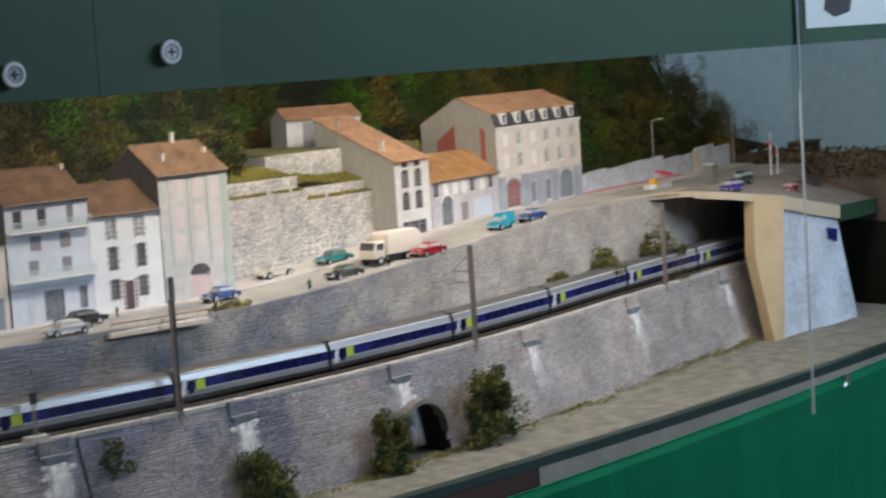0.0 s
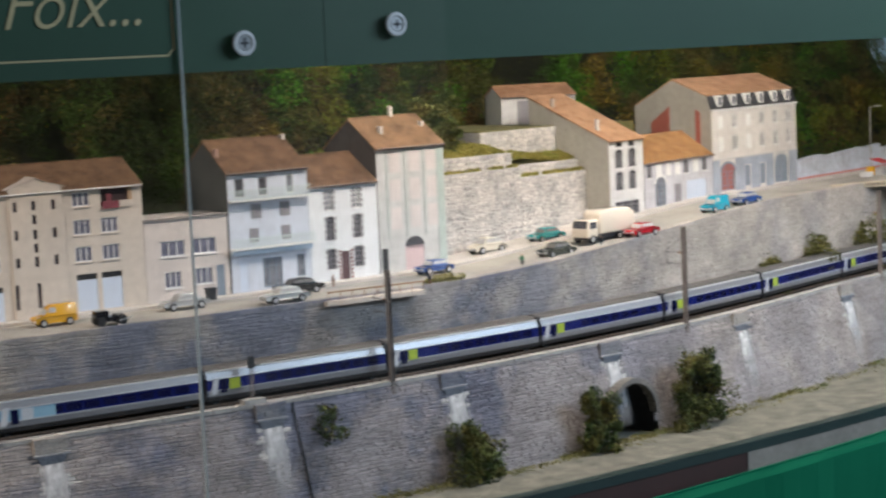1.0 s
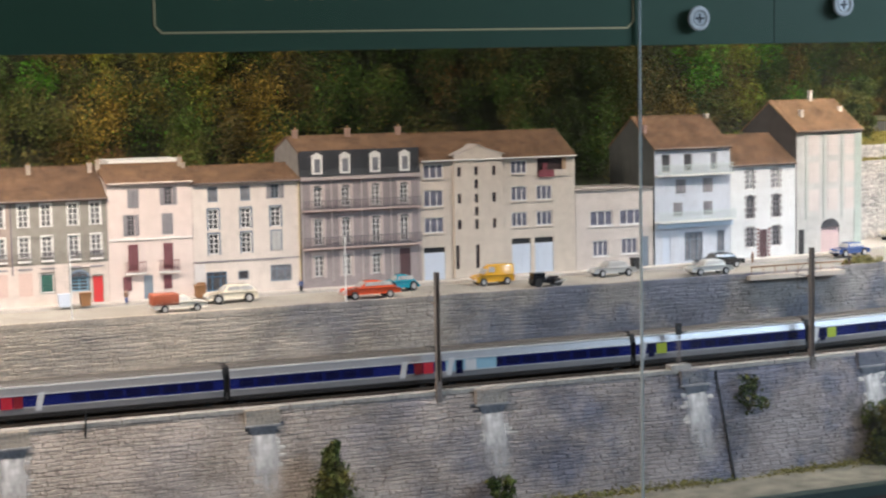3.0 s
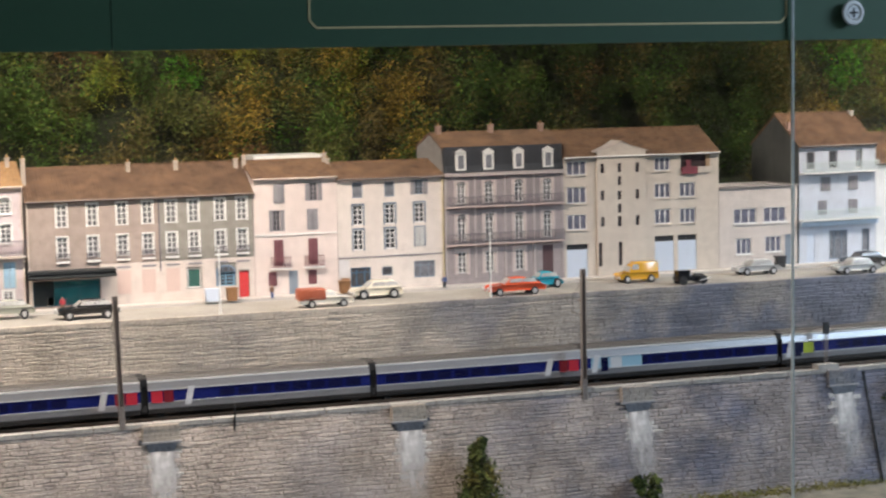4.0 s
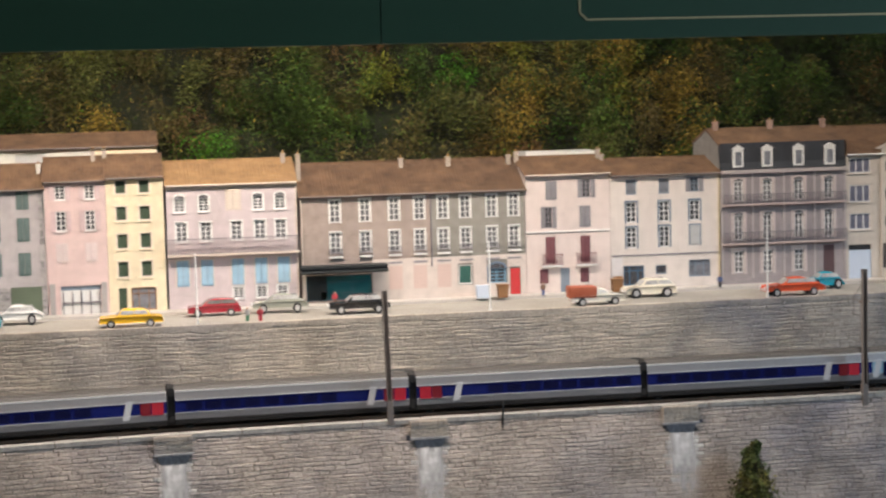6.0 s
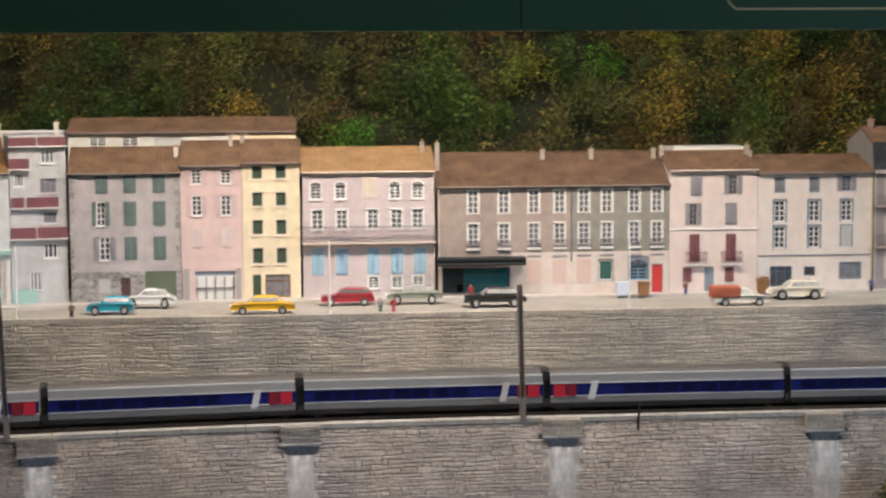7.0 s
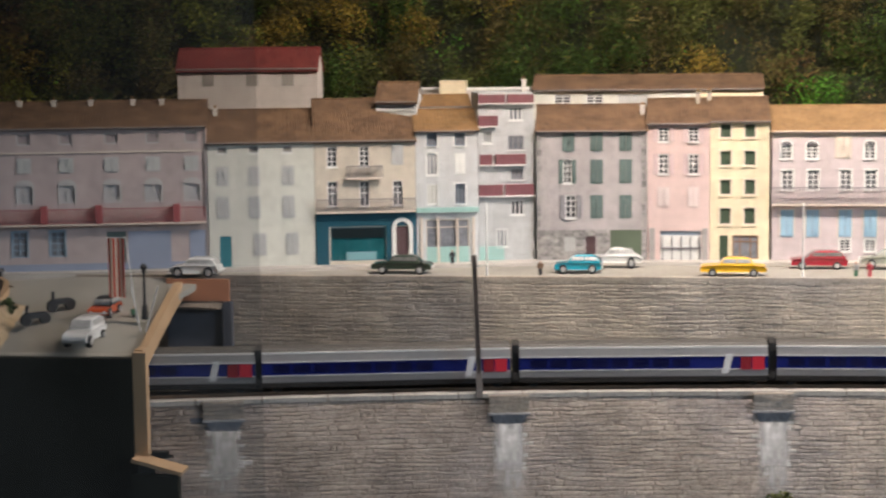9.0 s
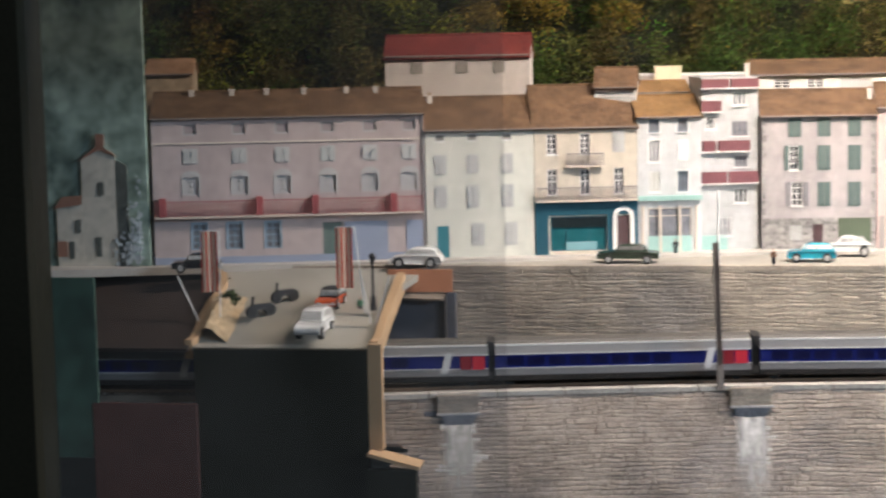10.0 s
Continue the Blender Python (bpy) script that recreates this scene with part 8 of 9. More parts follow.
g = Geo()
g.prism([(-0.006, 0), (0.006, 0), (0.007, 0.013), (-0.007, 0.013)], -0.004, 0.004)
part("bin_body", g, BLUEDOOR, t)

# ---- bridge on the left ----
BX0, BX1 = -0.990, -0.850
br = thing("bridge_left", "road bridge over the railway with pale parapets and a dark green front", "bridge", kind="structure")


def deck_z(y):
    u = max(0.0, min(1.0, (0.215 - y) / 0.155))
    return 0.0005 - 0.047 * u ** 1.35


ys = [0.225 - i * 0.0165 for i in range(12)]
g = Geo()
for a, b in zip(ys[:-1], ys[1:]):
    g.slab([(BX0, b, deck_z(b)), (BX1 + 0.012 + 0.03 * max(0, b - 0.15) / 0.075, b, deck_z(b)), (BX1 + 0.012 + 0.03 * max(0, a - 0.15) / 0.075, a, deck_z(a)), (BX0 - 0.05 * max(0, a - 0.17) / 0.05, a, deck_z(a))], 0.006)
part("deck", g, M_STREET, br)
for x0, x1 in ((BX0 - 0.006, BX0), (BX1 + 0.010, BX1 + 0.017)):
    g = Geo()
    for a, b in zip(ys[:-1], ys[1:]):
        if a > 0.182 and x0 > -0.95:
            continue
        k = -0.05 * max(0, a - 0.17) / 0.05 if x0 < -0.95 else 0.0
        kb = -0.05 * max(0, b - 0.17) / 0.05 if x0 < -0.95 else 0.0
        g.solid([(x0 + kb, b, deck_z(b) - 0.010), (x1 + kb, b, deck_z(b) - 0.010), (x1 + k, a, deck_z(a) - 0.010), (x0 + k, a, deck_z(a) - 0.010), (x0 + kb, b, deck_z(b) + 0.006), (x1 + kb, b, deck_z(b) + 0.006), (x1 + k, a, deck_z(a) + 0.006), (x0 + k, a, deck_z(a) + 0.006)],
                [(4, 5, 6, 7), (0, 1, 5, 4), (1, 2, 6, 5), (3, 0, 4, 7), (2, 3, 7, 6), (0, 3, 2, 1)])
    part("parapet", g, paint("ochre_stone", (0.50, 0.33, 0.19), 0.85, 0.15), br)
g = Geo()
g.box(-0.8397, 0.036, -0.1290, -0.8285, 0.044, -0.0420)
g.slab([(-0.8385, 0.020, -0.1285), (-0.7961, 0.020, -0.1393), (-0.7961, 0.044, -0.1393), (-0.8385, 0.044, -0.1285)], 0.003)
part("edge_strip", g, paint("ochre_stone", (0.50, 0.33, 0.19)), br, "pale ochre edge strip")
g = Geo()
g.box(-0.9859, 0.034, -0.40, -0.8397, 0.042, -0.0466)
g.box(-0.8397, 0.021, -0.40, -0.7990, 0.029, -0.1425)
part("front_board", g, M_BLACKGREEN, br, "blackish green front board")
g = Geo()
g.box(-1.073, 0.030, -0.40, -0.9835, 0.0335, -0.0918)
part("brown_board", g, paint("dull_brown_board", (0.13, 0.055, 0.045), 0.8, 0.2), br)
g = Geo()
g.slab([(BX0 - 0.16, 0.036, -0.0465), (BX0 - 0.002, 0.036, -0.0465), (BX0 - 0.006, 0.205, -0.006), (BX0 - 0.16, 0.205, -0.006)], 0.003)
part("side_cover", g, paint("dark_brown_cover", (0.032, 0.020, 0.016), 0.9, 0.3), br, "dark brown cover beside the bridge")
# flags on the bridge
STR = paint("flag_yellow", (0.92, 0.76, 0.58), 0.8, 0.1)
STRR = paint("flag_red", (0.72, 0.085, 0.045), 0.8, 0.1)


def flag(x, y, z, lean, label):
    t = thing("banner", label, "banner", (x, y, z), group="striped banners of the bridge")
    g = Geo()
    g.rod((0.006, 0, 0), (lean + 0.001, 0, 0.074), 0.0006, n=6)
    g.rod((lean + 0.001, 0, 0.074), (lean - 0.016, 0, 0.074), 0.0005, n=6)
    part("pole", g, M_WHITE, t)
    for i in range(7):
        g = Geo()
        x0 = lean - 0.0150 + i * 0.00200
        g.slab([(x0, -0.0006 - 0.0006 * math.sin(i), 0.022), (x0 + 0.0020, -0.0006 - 0.0006 * math.sin(i + 1), 0.022), (x0 + 0.0020, -0.0006 - 0.0006 * math.sin(i + 1), 0.0735), (x0, -0.0006 - 0.0006 * math.sin(i), 0.0735)], 0.0003)
        part("stripe", g, STR if i % 2 else STRR, t)


flag(-0.861, 0.105, deck_z(0.105) + 0.002, -0.003, "tall red and yellow striped banner at the bridge side")
flag(-0.984, 0.090, deck_z(0.090) + 0.006, 0.006, "tall red and yellow striped banner on the far bridge side")
for px, lean in ((-0.842, 0.012), (-0.846, -0.008), (-0.995, -0.018)):
    t = thing("bridge_pole", "thin white leaning pole on the bridge parapet", "pole", (px, 0.085, deck_z(0.085) + 0.004), group="white poles of the bridge")
    g = Geo()
    g.rod((0, 0, 0), (lean, 0, 0.040), 0.0006, n=6)
    part("pole", g, M_WHITE, t)
# traffic on the bridge
car("hatch", car_paint("white_car", (0.80, 0.80, 0.78)), "white small car driving on the bridge", -0.891, 0.070, deck_z(0.070) + 0.002, math.pi / 2, length=0.048).scale = (1.22, 1.25, 1.4)
t = thing("scooter", "tiny black scooter on the bridge", "scooter", (-0.945, 0.100, deck_z(0.1) + 0.0015), 0.8, group="scooters of the bridge")
g = Geo()
for wx in (-0.006, 0.006):
    g.rod((wx, -0.001, 0.0035), (wx, 0.001, 0.0035), 0.0035, n=12)
part("wheels", g, M_TYRE, t)
g = Geo()
g.box(-0.006, -0.0015, 0.004, 0.006, 0.0015, 0.0075)
g.rod((-0.006, 0, 0.004), (-0.005, 0, 0.012), 0.0008, n=6)
part("frame", g, M_BLACK, t)
t.scale = (1.5, 1.5, 1.5)
copy_thing(t, pose(-0.930, 0.125, deck_z(0.125) + 0.0015, 0, 0, 50))
t = car("hatch", car_paint("orange_red_car", (0.60, 0.10, 0.03)), "orange car with a black roof behind the white car", -0.887, 0.116, deck_z(0.116) + 0.002, math.pi / 2, length=0.042)
for ch in t.children:
    if ch.name.startswith("cabin"):
        ch.data.materials[0] = M_BLACK
# rough rocky bank along the far parapet
g = Geo()


def bank_at(i, j):
    y = 0.062 + i * 0.0055
    x = BX0 - 0.012 + j * 0.0062
    hgt = max(0.0, 1 - abs(j - 3) / 3.2) * (0.014 + 0.009 * noise.noise((i * 0.7, j * 0.9, 4))) * min(1.0, (15 - i) / 5)
    return x + 0.0022 * noise.noise((i * 0.9, j, 7)), y, deck_z(y) - 0.001 + max(0.0, hgt)


for i in range(15):
    for j in range(7):
        g.face((bank_at(i, j), bank_at(i, j + 1), bank_at(i + 1, j + 1), bank_at(i + 1, j)))
tagged(part("rocky_bank", g, paint("sandy_rock", (0.46, 0.34, 0.21), 0.95, 0.35, 300.0, 60.0, 0.7)), "pale sandy rock bank along the bridge parapet", "rock bank")
t = thing("lamp_post", "small black ornate lamp post on the bridge parapet", "lamp post", (-0.848, 0.105, deck_z(0.105) + 0.005))
g = Geo()
g.rod((0, 0, 0), (0, 0, 0.012), 0.0032, 0.0022, 8)
g.rod((0, 0, 0.012), (0, 0, 0.040), 0.0012, 0.0010, 8)
part("post", g, M_BLACK, t)
g = Geo()
g.rod((0, 0, 0.040), (0, 0, 0.046), 0.0016, 0.0030, 8)
g.rod((0, 0, 0.046), (0, 0, 0.049), 0.0034, 0.0006, 8)
part("lantern", g, M_BLACK, t)
bush("scrubby brown plants at the bridge corner", (-0.978, 0.120, deck_z(0.120) - 0.001), 0.012, 0.014, 160, 31, 0.0026)
t = thing("barrier_board", "terracotta barrier board with orange and white stripes", "barrier", (-0.822, 0.190, -0.004))
g = Geo()
g.box(-0.029, -0.003, -0.016, 0.029, 0.000, 0.004)
part("board", g, paint("terracotta_board", (0.46, 0.20, 0.11), 0.85, 0.25), t)
for i in range(4):
    g = Geo()
    xs = -0.025 + i * 0.0042
    g.slab([(xs, -0.0032, -0.011), (xs + 0.002, -0.0032, -0.011), (xs + 0.0045, -0.0032, -0.001), (xs + 0.0025, -0.0032, -0.001)], 0.0003)
    part("stripe", g, STR, t, "cream diagonal stripe")
t = thing("underpass", "dark opening with a grey lintel below the barrier board", "underpass", (-0.822, 0.190, -0.020), kind="structure")
g = Geo()
g.slab([(-0.029, -0.010, -0.004), (0.020, -0.012, -0.005), (0.029, 0.0, -0.001), (-0.029, 0.0, -0.001)], 0.002)
part("lintel", g, M_MORTAR, t, "worn grey lintel slab")
# flat dark panel stands in for the shade under the bridge
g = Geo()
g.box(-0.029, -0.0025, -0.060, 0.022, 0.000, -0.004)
part("opening", g, M_DARKSTONE, t, "dark panel painted for the shade under the board")
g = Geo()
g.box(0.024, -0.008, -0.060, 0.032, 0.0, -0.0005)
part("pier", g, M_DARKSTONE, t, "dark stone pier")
car("sedan", car_paint("black_car", (0.014, 0.014, 0.017)), "dark car parked by the long pink house", -1.02, 0.165, ZS, 0.2, length=0.042)

# ---- bridge on the right ----
brr = thing("bridge_right", "road bridge with a pale pier over the railway's far end", "bridge", kind="structure")
# the front edge of the deck, falling towards its far end
EDGE = [(1.725, 0.447, 0.0362), (1.765, 0.4475, 0.0362), (1.805, 0.443, 0.0362), (1.838, 0.428, 0.0362), (1.855, 0.412, 0.0360), (1.913, 0.397, 0.0290), (1.956, 0.385, 0.0225), (2.006, 0.372, 0.0160), (2.086, 0.385, -0.001), (2.172, 0.398, -0.0178)]
back = [(*off(1.76 + 0.062 * i, 0.064), 0.0362 - 0.0022 * max(0, i - 5)) for i in range(len(EDGE))]
g = Geo()
for e0, e1, b0, b1 in zip(EDGE[:-1], EDGE[1:], back[:-1], back[1:]):
    for k in range(4):
        p, q = k / 4, (k + 1) / 4
        mixp = lambda u, v, w: tuple(m + (n - m) * w for m, n in zip(u, v))  # noqa: E731
        g.slab([mixp(e0, b0, p), mixp(e1, b1, p), mixp(e1, b1, q), mixp(e0, b0, q)], 0.004)
# brown deck, its colour darkened for the shade lying on the road
part("deck", g, paint("brown_shaded_deck", (0.26, 0.225, 0.19), 0.95, 0.25, 500.0, 20.0, 0.3), brr)
CREAMC = paint("cream_concrete", (0.56, 0.47, 0.34), 0.85, 0.12)
g = Geo()
for k, (e0, e1) in enumerate(zip(EDGE[:-1], EDGE[1:])):
    dz = 0.006 if k < 4 else 0.0095 if k < 6 else 0.0195
    vx = [e0, e1, (e1[0], e1[1] + 0.006, e1[2]), (e0[0], e0[1] + 0.006, e0[2])]
    g.solid([(v[0], v[1], v[2] - dz) for v in vx] + [(v[0], v[1], v[2] + 0.0022) for v in vx], [(4, 5, 6, 7), (0, 1, 5, 4), (2, 3, 7, 6), (0, 3, 2, 1)])
part("deck_side", g, CREAMC, brr)
g = Geo()
e, f = EDGE[-1], (2.392, 0.500, -0.029)
g.solid([(e[0], e[1], e[2] - 0.024), (f[0], f[1], f[2] - 0.024), (f[0], f[1] + 0.008, f[2] - 0.024), (e[0], e[1] + 0.008, e[2] - 0.024), (e[0], e[1], e[2] + 0.0015), (f[0], f[1], f[2] + 0.0015), (f[0], f[1] + 0.008, f[2] + 0.0015), (e[0], e[1] + 0.008, e[2] + 0.0015)],
        [(4, 5, 6, 7), (0, 1, 5, 4), (2, 3, 7, 6), (0, 3, 2, 1)])
part("green_fascia", g, M_VALANCE, brr, "dark green painted deck end")
g = Geo()
g.slab([(e[0], e[1], e[2]), (f[0], f[1], f[2]), (2.42, 0.74, 0.020), back[-1]], 0.004)
part("deck_end", g, paint("brown_shaded_deck", (0.26, 0.225, 0.19)), brr)
# pier: upright at the top, its outer edge drawn in towards the foot
g = Geo()
rings = [(0.0215, 1.9535, 0.3835, 2.0055, 0.3705), (-0.070, 1.9500, 0.3835, 2.0010, 0.3700), (Z_FOOT, 1.9705, 0.3690, 1.9930, 0.3690)]
for (za, xa, ya, xb, yb), (zc, xc, yc, xd, yd) in zip(rings[:-1], rings[1:]):
    g.solid([(xc, yc, zc), (xd, yd, zc), (xd, yd + 0.02, zc), (xc, yc + 0.02, zc), (xa, ya, za), (xb, yb, za - (0.007 if za > 0 else 0.0)), (xb, yb + 0.02, za - (0.007 if za > 0 else 0.0)), (xa, ya + 0.02, za)],
            [(0, 1, 5, 4), (1, 2, 6, 5), (3, 0, 4, 7), (2, 3, 7, 6), (4, 5, 6, 7)])
part("pier", g, paint("pale_yellow_concrete", (0.56, 0.43, 0.26), 0.85, 0.15, 300.0, 25.0), brr, "pale yellow concrete pier")
g = Geo()
a, b, c, d = off(2.0, 0.0), off(2.0, 0.056), off(2.3, 0.056), off(2.3, 0.0)
g.solid([(*a, Z_BED), (*b, Z_BED), (*c, Z_BED), (*d, Z_BED), (*a, 0.02), (*b, 0.02), (*c, 0.02), (*d, 0.02)], [(3, 7, 4, 0), (1, 5, 6, 2), (2, 6, 7, 3)])
part("underpass_lining", g, paint("dark_brown_lining", (0.10, 0.085, 0.07), 0.95, 0.3), brr)
g = Geo()
g.solid([(1.9932, 0.372, Z_FOOT), (2.2205, 0.410, Z_FOOT), (2.2205, 0.425, Z_FOOT), (1.9932, 0.387, Z_FOOT), (2.0062, 0.377, -0.004), (2.171, 0.404, -0.0375), (2.171, 0.419, -0.0375), (2.0062, 0.392, -0.004)],
        [(0, 1, 5, 4), (1, 2, 6, 5), (4, 5, 6, 7), (2, 3, 7, 6)])
part("abutment", g, paint("bluish_plaster", (0.56, 0.61, 0.69), 0.9, 0.25, 120.0, 16.0), brr, "bluish grey plastered abutment")
g = Geo()
g.slab([(2.136, 0.397, -0.047), (2.166, 0.4016, -0.053), (2.164, 0.4018, -0.073), (2.138, 0.397, -0.065)], 0.002)
part("dark_window", g, NAVY, brr, "small dark blue opening in the abutment")
# fence and red barrier along the right-hand road
fence = thing("wall_garden", "pale bluish plaster wall beside the right-hand road", "wall", kind="structure")
rq = random.Random(3)
for i in range(9):
    xa = 1.79 + i * 0.06
    a, b = off(xa, 0.185), off(xa + 0.0595, 0.185)
    hz = 0.036 + 0.030 + rq.uniform(-0.004, 0.006) + i * 0.001
    g = Geo()
    g.solid([(*a, 0.034), (*b, 0.034), (*off(xa + 0.0595, 0.193), 0.034), (*off(xa, 0.193), 0.034), (*a, hz), (*b, hz + 0.003), (*off(xa + 0.0595, 0.193), hz + 0.003), (*off(xa, 0.193), hz)],
            [(0, 1, 5, 4), (4, 5, 6, 7), (1, 2, 6, 5), (3, 0, 4, 7)])
    part("panel", g, paint("bluish_plaster", (0.46, 0.50, 0.58)), fence)
rb = thing("road_barrier", "long low red and white barrier along the road", "barrier")
for i in range(12):
    xa = 1.775 + i * 0.03
    g = Geo()
    sweep(g, 0.172, 0.175, 0.0362, 0.0415, [xa, xa + 0.0285])
    part("barrier_plank", g, paint("faded_red_barrier", (0.55, 0.20, 0.19)), rb)
t = thing("market_stall", "small stall with a bright red awning", "stall", (*off(1.945, 0.105), 0.0364), 0.3)
for sx in (-0.012, 0.012):
    for sy in (-0.008, 0.008):
        g = Geo()
        g.rod((sx, sy, 0), (sx, sy, 0.020), 0.0006, n=5)
        part("leg", g, PALE_SH, t)
g = Geo()
g.slab([(-0.014, -0.011, 0.020), (0.014, -0.011, 0.020), (0.014, 0.011, 0.026), (-0.014, 0.011, 0.026)], 0.001)
part("awning", g, REDP, t)
g = Geo()
g.box(-0.011, -0.007, 0, 0.011, 0.006, 0.008)
part("counter", g, PALE_SH, t)
t = thing("excavator", "small yellow and white works vehicle by the stall", "vehicle", (*off(1.895, 0.10), 0.0364), 0.3)
g = Geo()
g.box(-0.014, -0.006, 0.002, 0.006, 0.006, 0.009)
part("body", g, M_WHITE, t)
g = Geo()
g.box(0.004, -0.005, 0.004, 0.014, 0.005, 0.017)
part("cab", g, paint("ochre_van", (0.72, 0.38, 0.03)), t)
for xp, yp, hh in ((2.200, 0.565, 0.088), (2.230, 0.577, 0.064)):
    t = thing("signal_post", "white post with a short cross arm on the bridge", "post", (xp, yp, 0.012), group="white posts of the far bridge")
    g = Geo()
    g.rod((0, 0, 0), (0, 0, hh), 0.0019, 0.0015, 8)
    part("post", g, M_WHITE, t)
    g = Geo()
    g.box(-0.016, -0.0006, hh * 0.78, 0.006, 0.0006, hh * 0.82)
    part("arm", g, REDP, t)

t = thing("kiosk", "plain grey kiosk block at the roadside of the far bridge", "kiosk", (1.975, 0.492, 0.0335), 0.3)
g = Geo()
g.box(-0.010, -0.008, 0.0, 0.010, 0.008, 0.033)
part("body", g, paint("grey_kiosk", (0.20, 0.195, 0.185), 0.85, 0.2), t)
g = Geo()
g.box(-0.0115, -0.0095, 0.033, 0.0115, 0.0095, 0.0350)
part("roof", g, PALE_SH, t)
t = thing("notice_board", "tall beige notice board beside the road wall", "board", (2.120, 0.660, 0.036), 0.3)
g = Geo()
g.box(-0.011, -0.001, 0.004, 0.011, 0.001, 0.040)
part("panel", g, CREAMT, t)
for sx in (-0.009, 0.009):
    g = Geo()
    g.rod((sx, 0.0012, 0), (sx, 0.0012, 0.036), 0.0008, n=6)
    part("leg", g, M_MAST, t)
car("van", car_paint("dark_green_van", (0.03, 0.075, 0.06)), "dark green van behind the violet blue car", 2.035, 0.482, 0.030, 0.2, length=0.040)
t = thing("shed", "dark brown flat-roofed shed beyond the far bridge", "shed", (2.475, 0.760, -0.03), 0.25)
g = Geo()
g.box(0.0, 0.0, 0.0, 0.050, 0.03, 0.076)
g.box(0.050, 0.0, 0.0, 0.125, 0.03, 0.086)
part("body", g, paint("brown_shed", (0.085, 0.062, 0.052), 0.9, 0.25, 200.0, 25.0), t)
g = Geo()
g.box(-0.002, -0.003, 0.076, 0.050, 0.032, 0.079)
g.box(0.048, -0.003, 0.086, 0.127, 0.032, 0.089)
part("roof", g, M_MAST, t)

# ---- backdrop ----
SKY = paint("painted_sky_board", (0.50, 0.66, 0.70), 0.9, 0.08, 40.0, 2.0, 0.02, second=(0.62, 0.76, 0.79))
rows = []
bp = [(-1.6, 0.70), (-0.8, 0.74), (0.0, 0.80), (0.8, 0.86), (1.5, 1.05), (2.2, 1.45), (2.6, 1.62), (2.85, 1.62), (3.05, 1.52), (3.18, 1.36), (3.26, 1.15), (3.28, 0.9), (3.26, 0.6), (3.2, 0.3)]
for p in bp:
    rows.append([(*p, -0.25), (*p, 0.9)])
strip("backdrop", rows, SKY, label="plain painted blue-grey sky board behind the layout", category="backdrop", kind="structure")
hills, low = Geo(), Geo()
for i in range(24):
    y0 = 0.44 + i * 0.018
    z = 0.050 + 0.012 * noise.noise((i * 0.28, 2, 0))
    hills.box(2.40, y0, -0.068, 2.43, y0 + 0.0182, z)
low.box(2.398, 0.42, -0.30, 2.435, 0.88, -0.068)
hd = thing("earth_bank", "dark brown bank beyond the far bridge", "bank", kind="structure")
part("bank", hills, paint("brown_bank", (0.19, 0.15, 0.125), 0.95, 0.4, 150.0, 20.0, 0.5), hd)
part("end_board", low, M_BLACKGREEN, hd, "blackish green end board")
rg = np.random.default_rng(4)
cs = rg.uniform(0, 1, (2200, 3)) * np.array([0.02, 0.42, 0.055]) + np.array([2.388, 0.44, 0.006])
hl = new("distant_leaves", leaf_mesh("distant_leaves", M_LEAVES[4], cs, np.tile((-1.0, -0.6, 0.3), (len(cs), 1)), 0.003, rg))
tagged(hl, "brownish leaves of the hedge beyond the far bridge", "hedge", kind="stuff")
# left end: printed picture board with a pale tower house, and the dark side frame
LB = thing("picture_board", "printed green landscape board at the layout's end", "board", kind="structure")
g = Geo()
g.box(-1.26, 0.190, 0.0, -1.0715, 0.194, 0.6)
part("board", g, paint("mottled_green_print", (0.11, 0.19, 0.155), 0.85, 0.5, 60.0, 22.0, 0.0, second=(0.46, 0.60, 0.52)), LB)
g = Geo()
g.prism([(-1.133, 0.003), (-1.101, 0.003), (-1.101, 0.104), (-1.115, 0.114), (-1.133, 0.100)], 0.1880, 0.1898)
g.prism([(-1.158, 0.003), (-1.1332, 0.003), (-1.1332, 0.060), (-1.158, 0.056)], 0.1880, 0.1898)
part("printed_tower", g, paint("faded_tower_print", (0.64, 0.60, 0.52), 0.85, 0.2, 200.0, 40.0, 0.0), LB)
g = Geo()
g.prism([(-1.1005, 0.003), (-1.090, 0.003), (-1.090, 0.095), (-1.1005, 0.100)], 0.1880, 0.1898)
for xx, z0, z1 in ((-1.121, 0.012, 0.030), (-1.117, 0.068, 0.080), (-1.147, 0.010, 0.026), (-1.140, 0.034, 0.046)):
    g.box(xx, 0.1872, z0, xx + 0.005, 0.1879, z1)
part("printed_shade", g, paint("faded_shade_print", (0.10, 0.11, 0.10), 0.85, 0.3, 200.0, 40.0, 0.0), LB)
g = Geo()
g.prism([(-1.137, 0.0985), (-1.115, 0.1145), (-1.097, 0.103), (-1.115, 0.1095)], 0.1866, 0.1878)
g.prism([(-1.160, 0.056), (-1.1335, 0.060), (-1.1335, 0.068), (-1.152, 0.067)], 0.1866, 0.1878)
g.box(-1.158, 0.1866, 0.012, -1.149, 0.1878, 0.026)
g.box(-1.118, 0.1866, 0.113, -1.110, 0.1878, 0.124)
part("printed_roofs", g, paint("faded_roof_print", (0.33, 0.17, 0.12)), LB)
g = Geo()
g.box(-1.1456, 0.0305, -0.1385, -1.068, 0.0335, 0.0132)
part("side_panel", g, paint("dull_green_panel", (0.055, 0.105, 0.080), 0.85, 0.5, 60.0, 14.0, 0.0), LB, "dark green side panel")
rq = random.Random(12)
g = Geo()
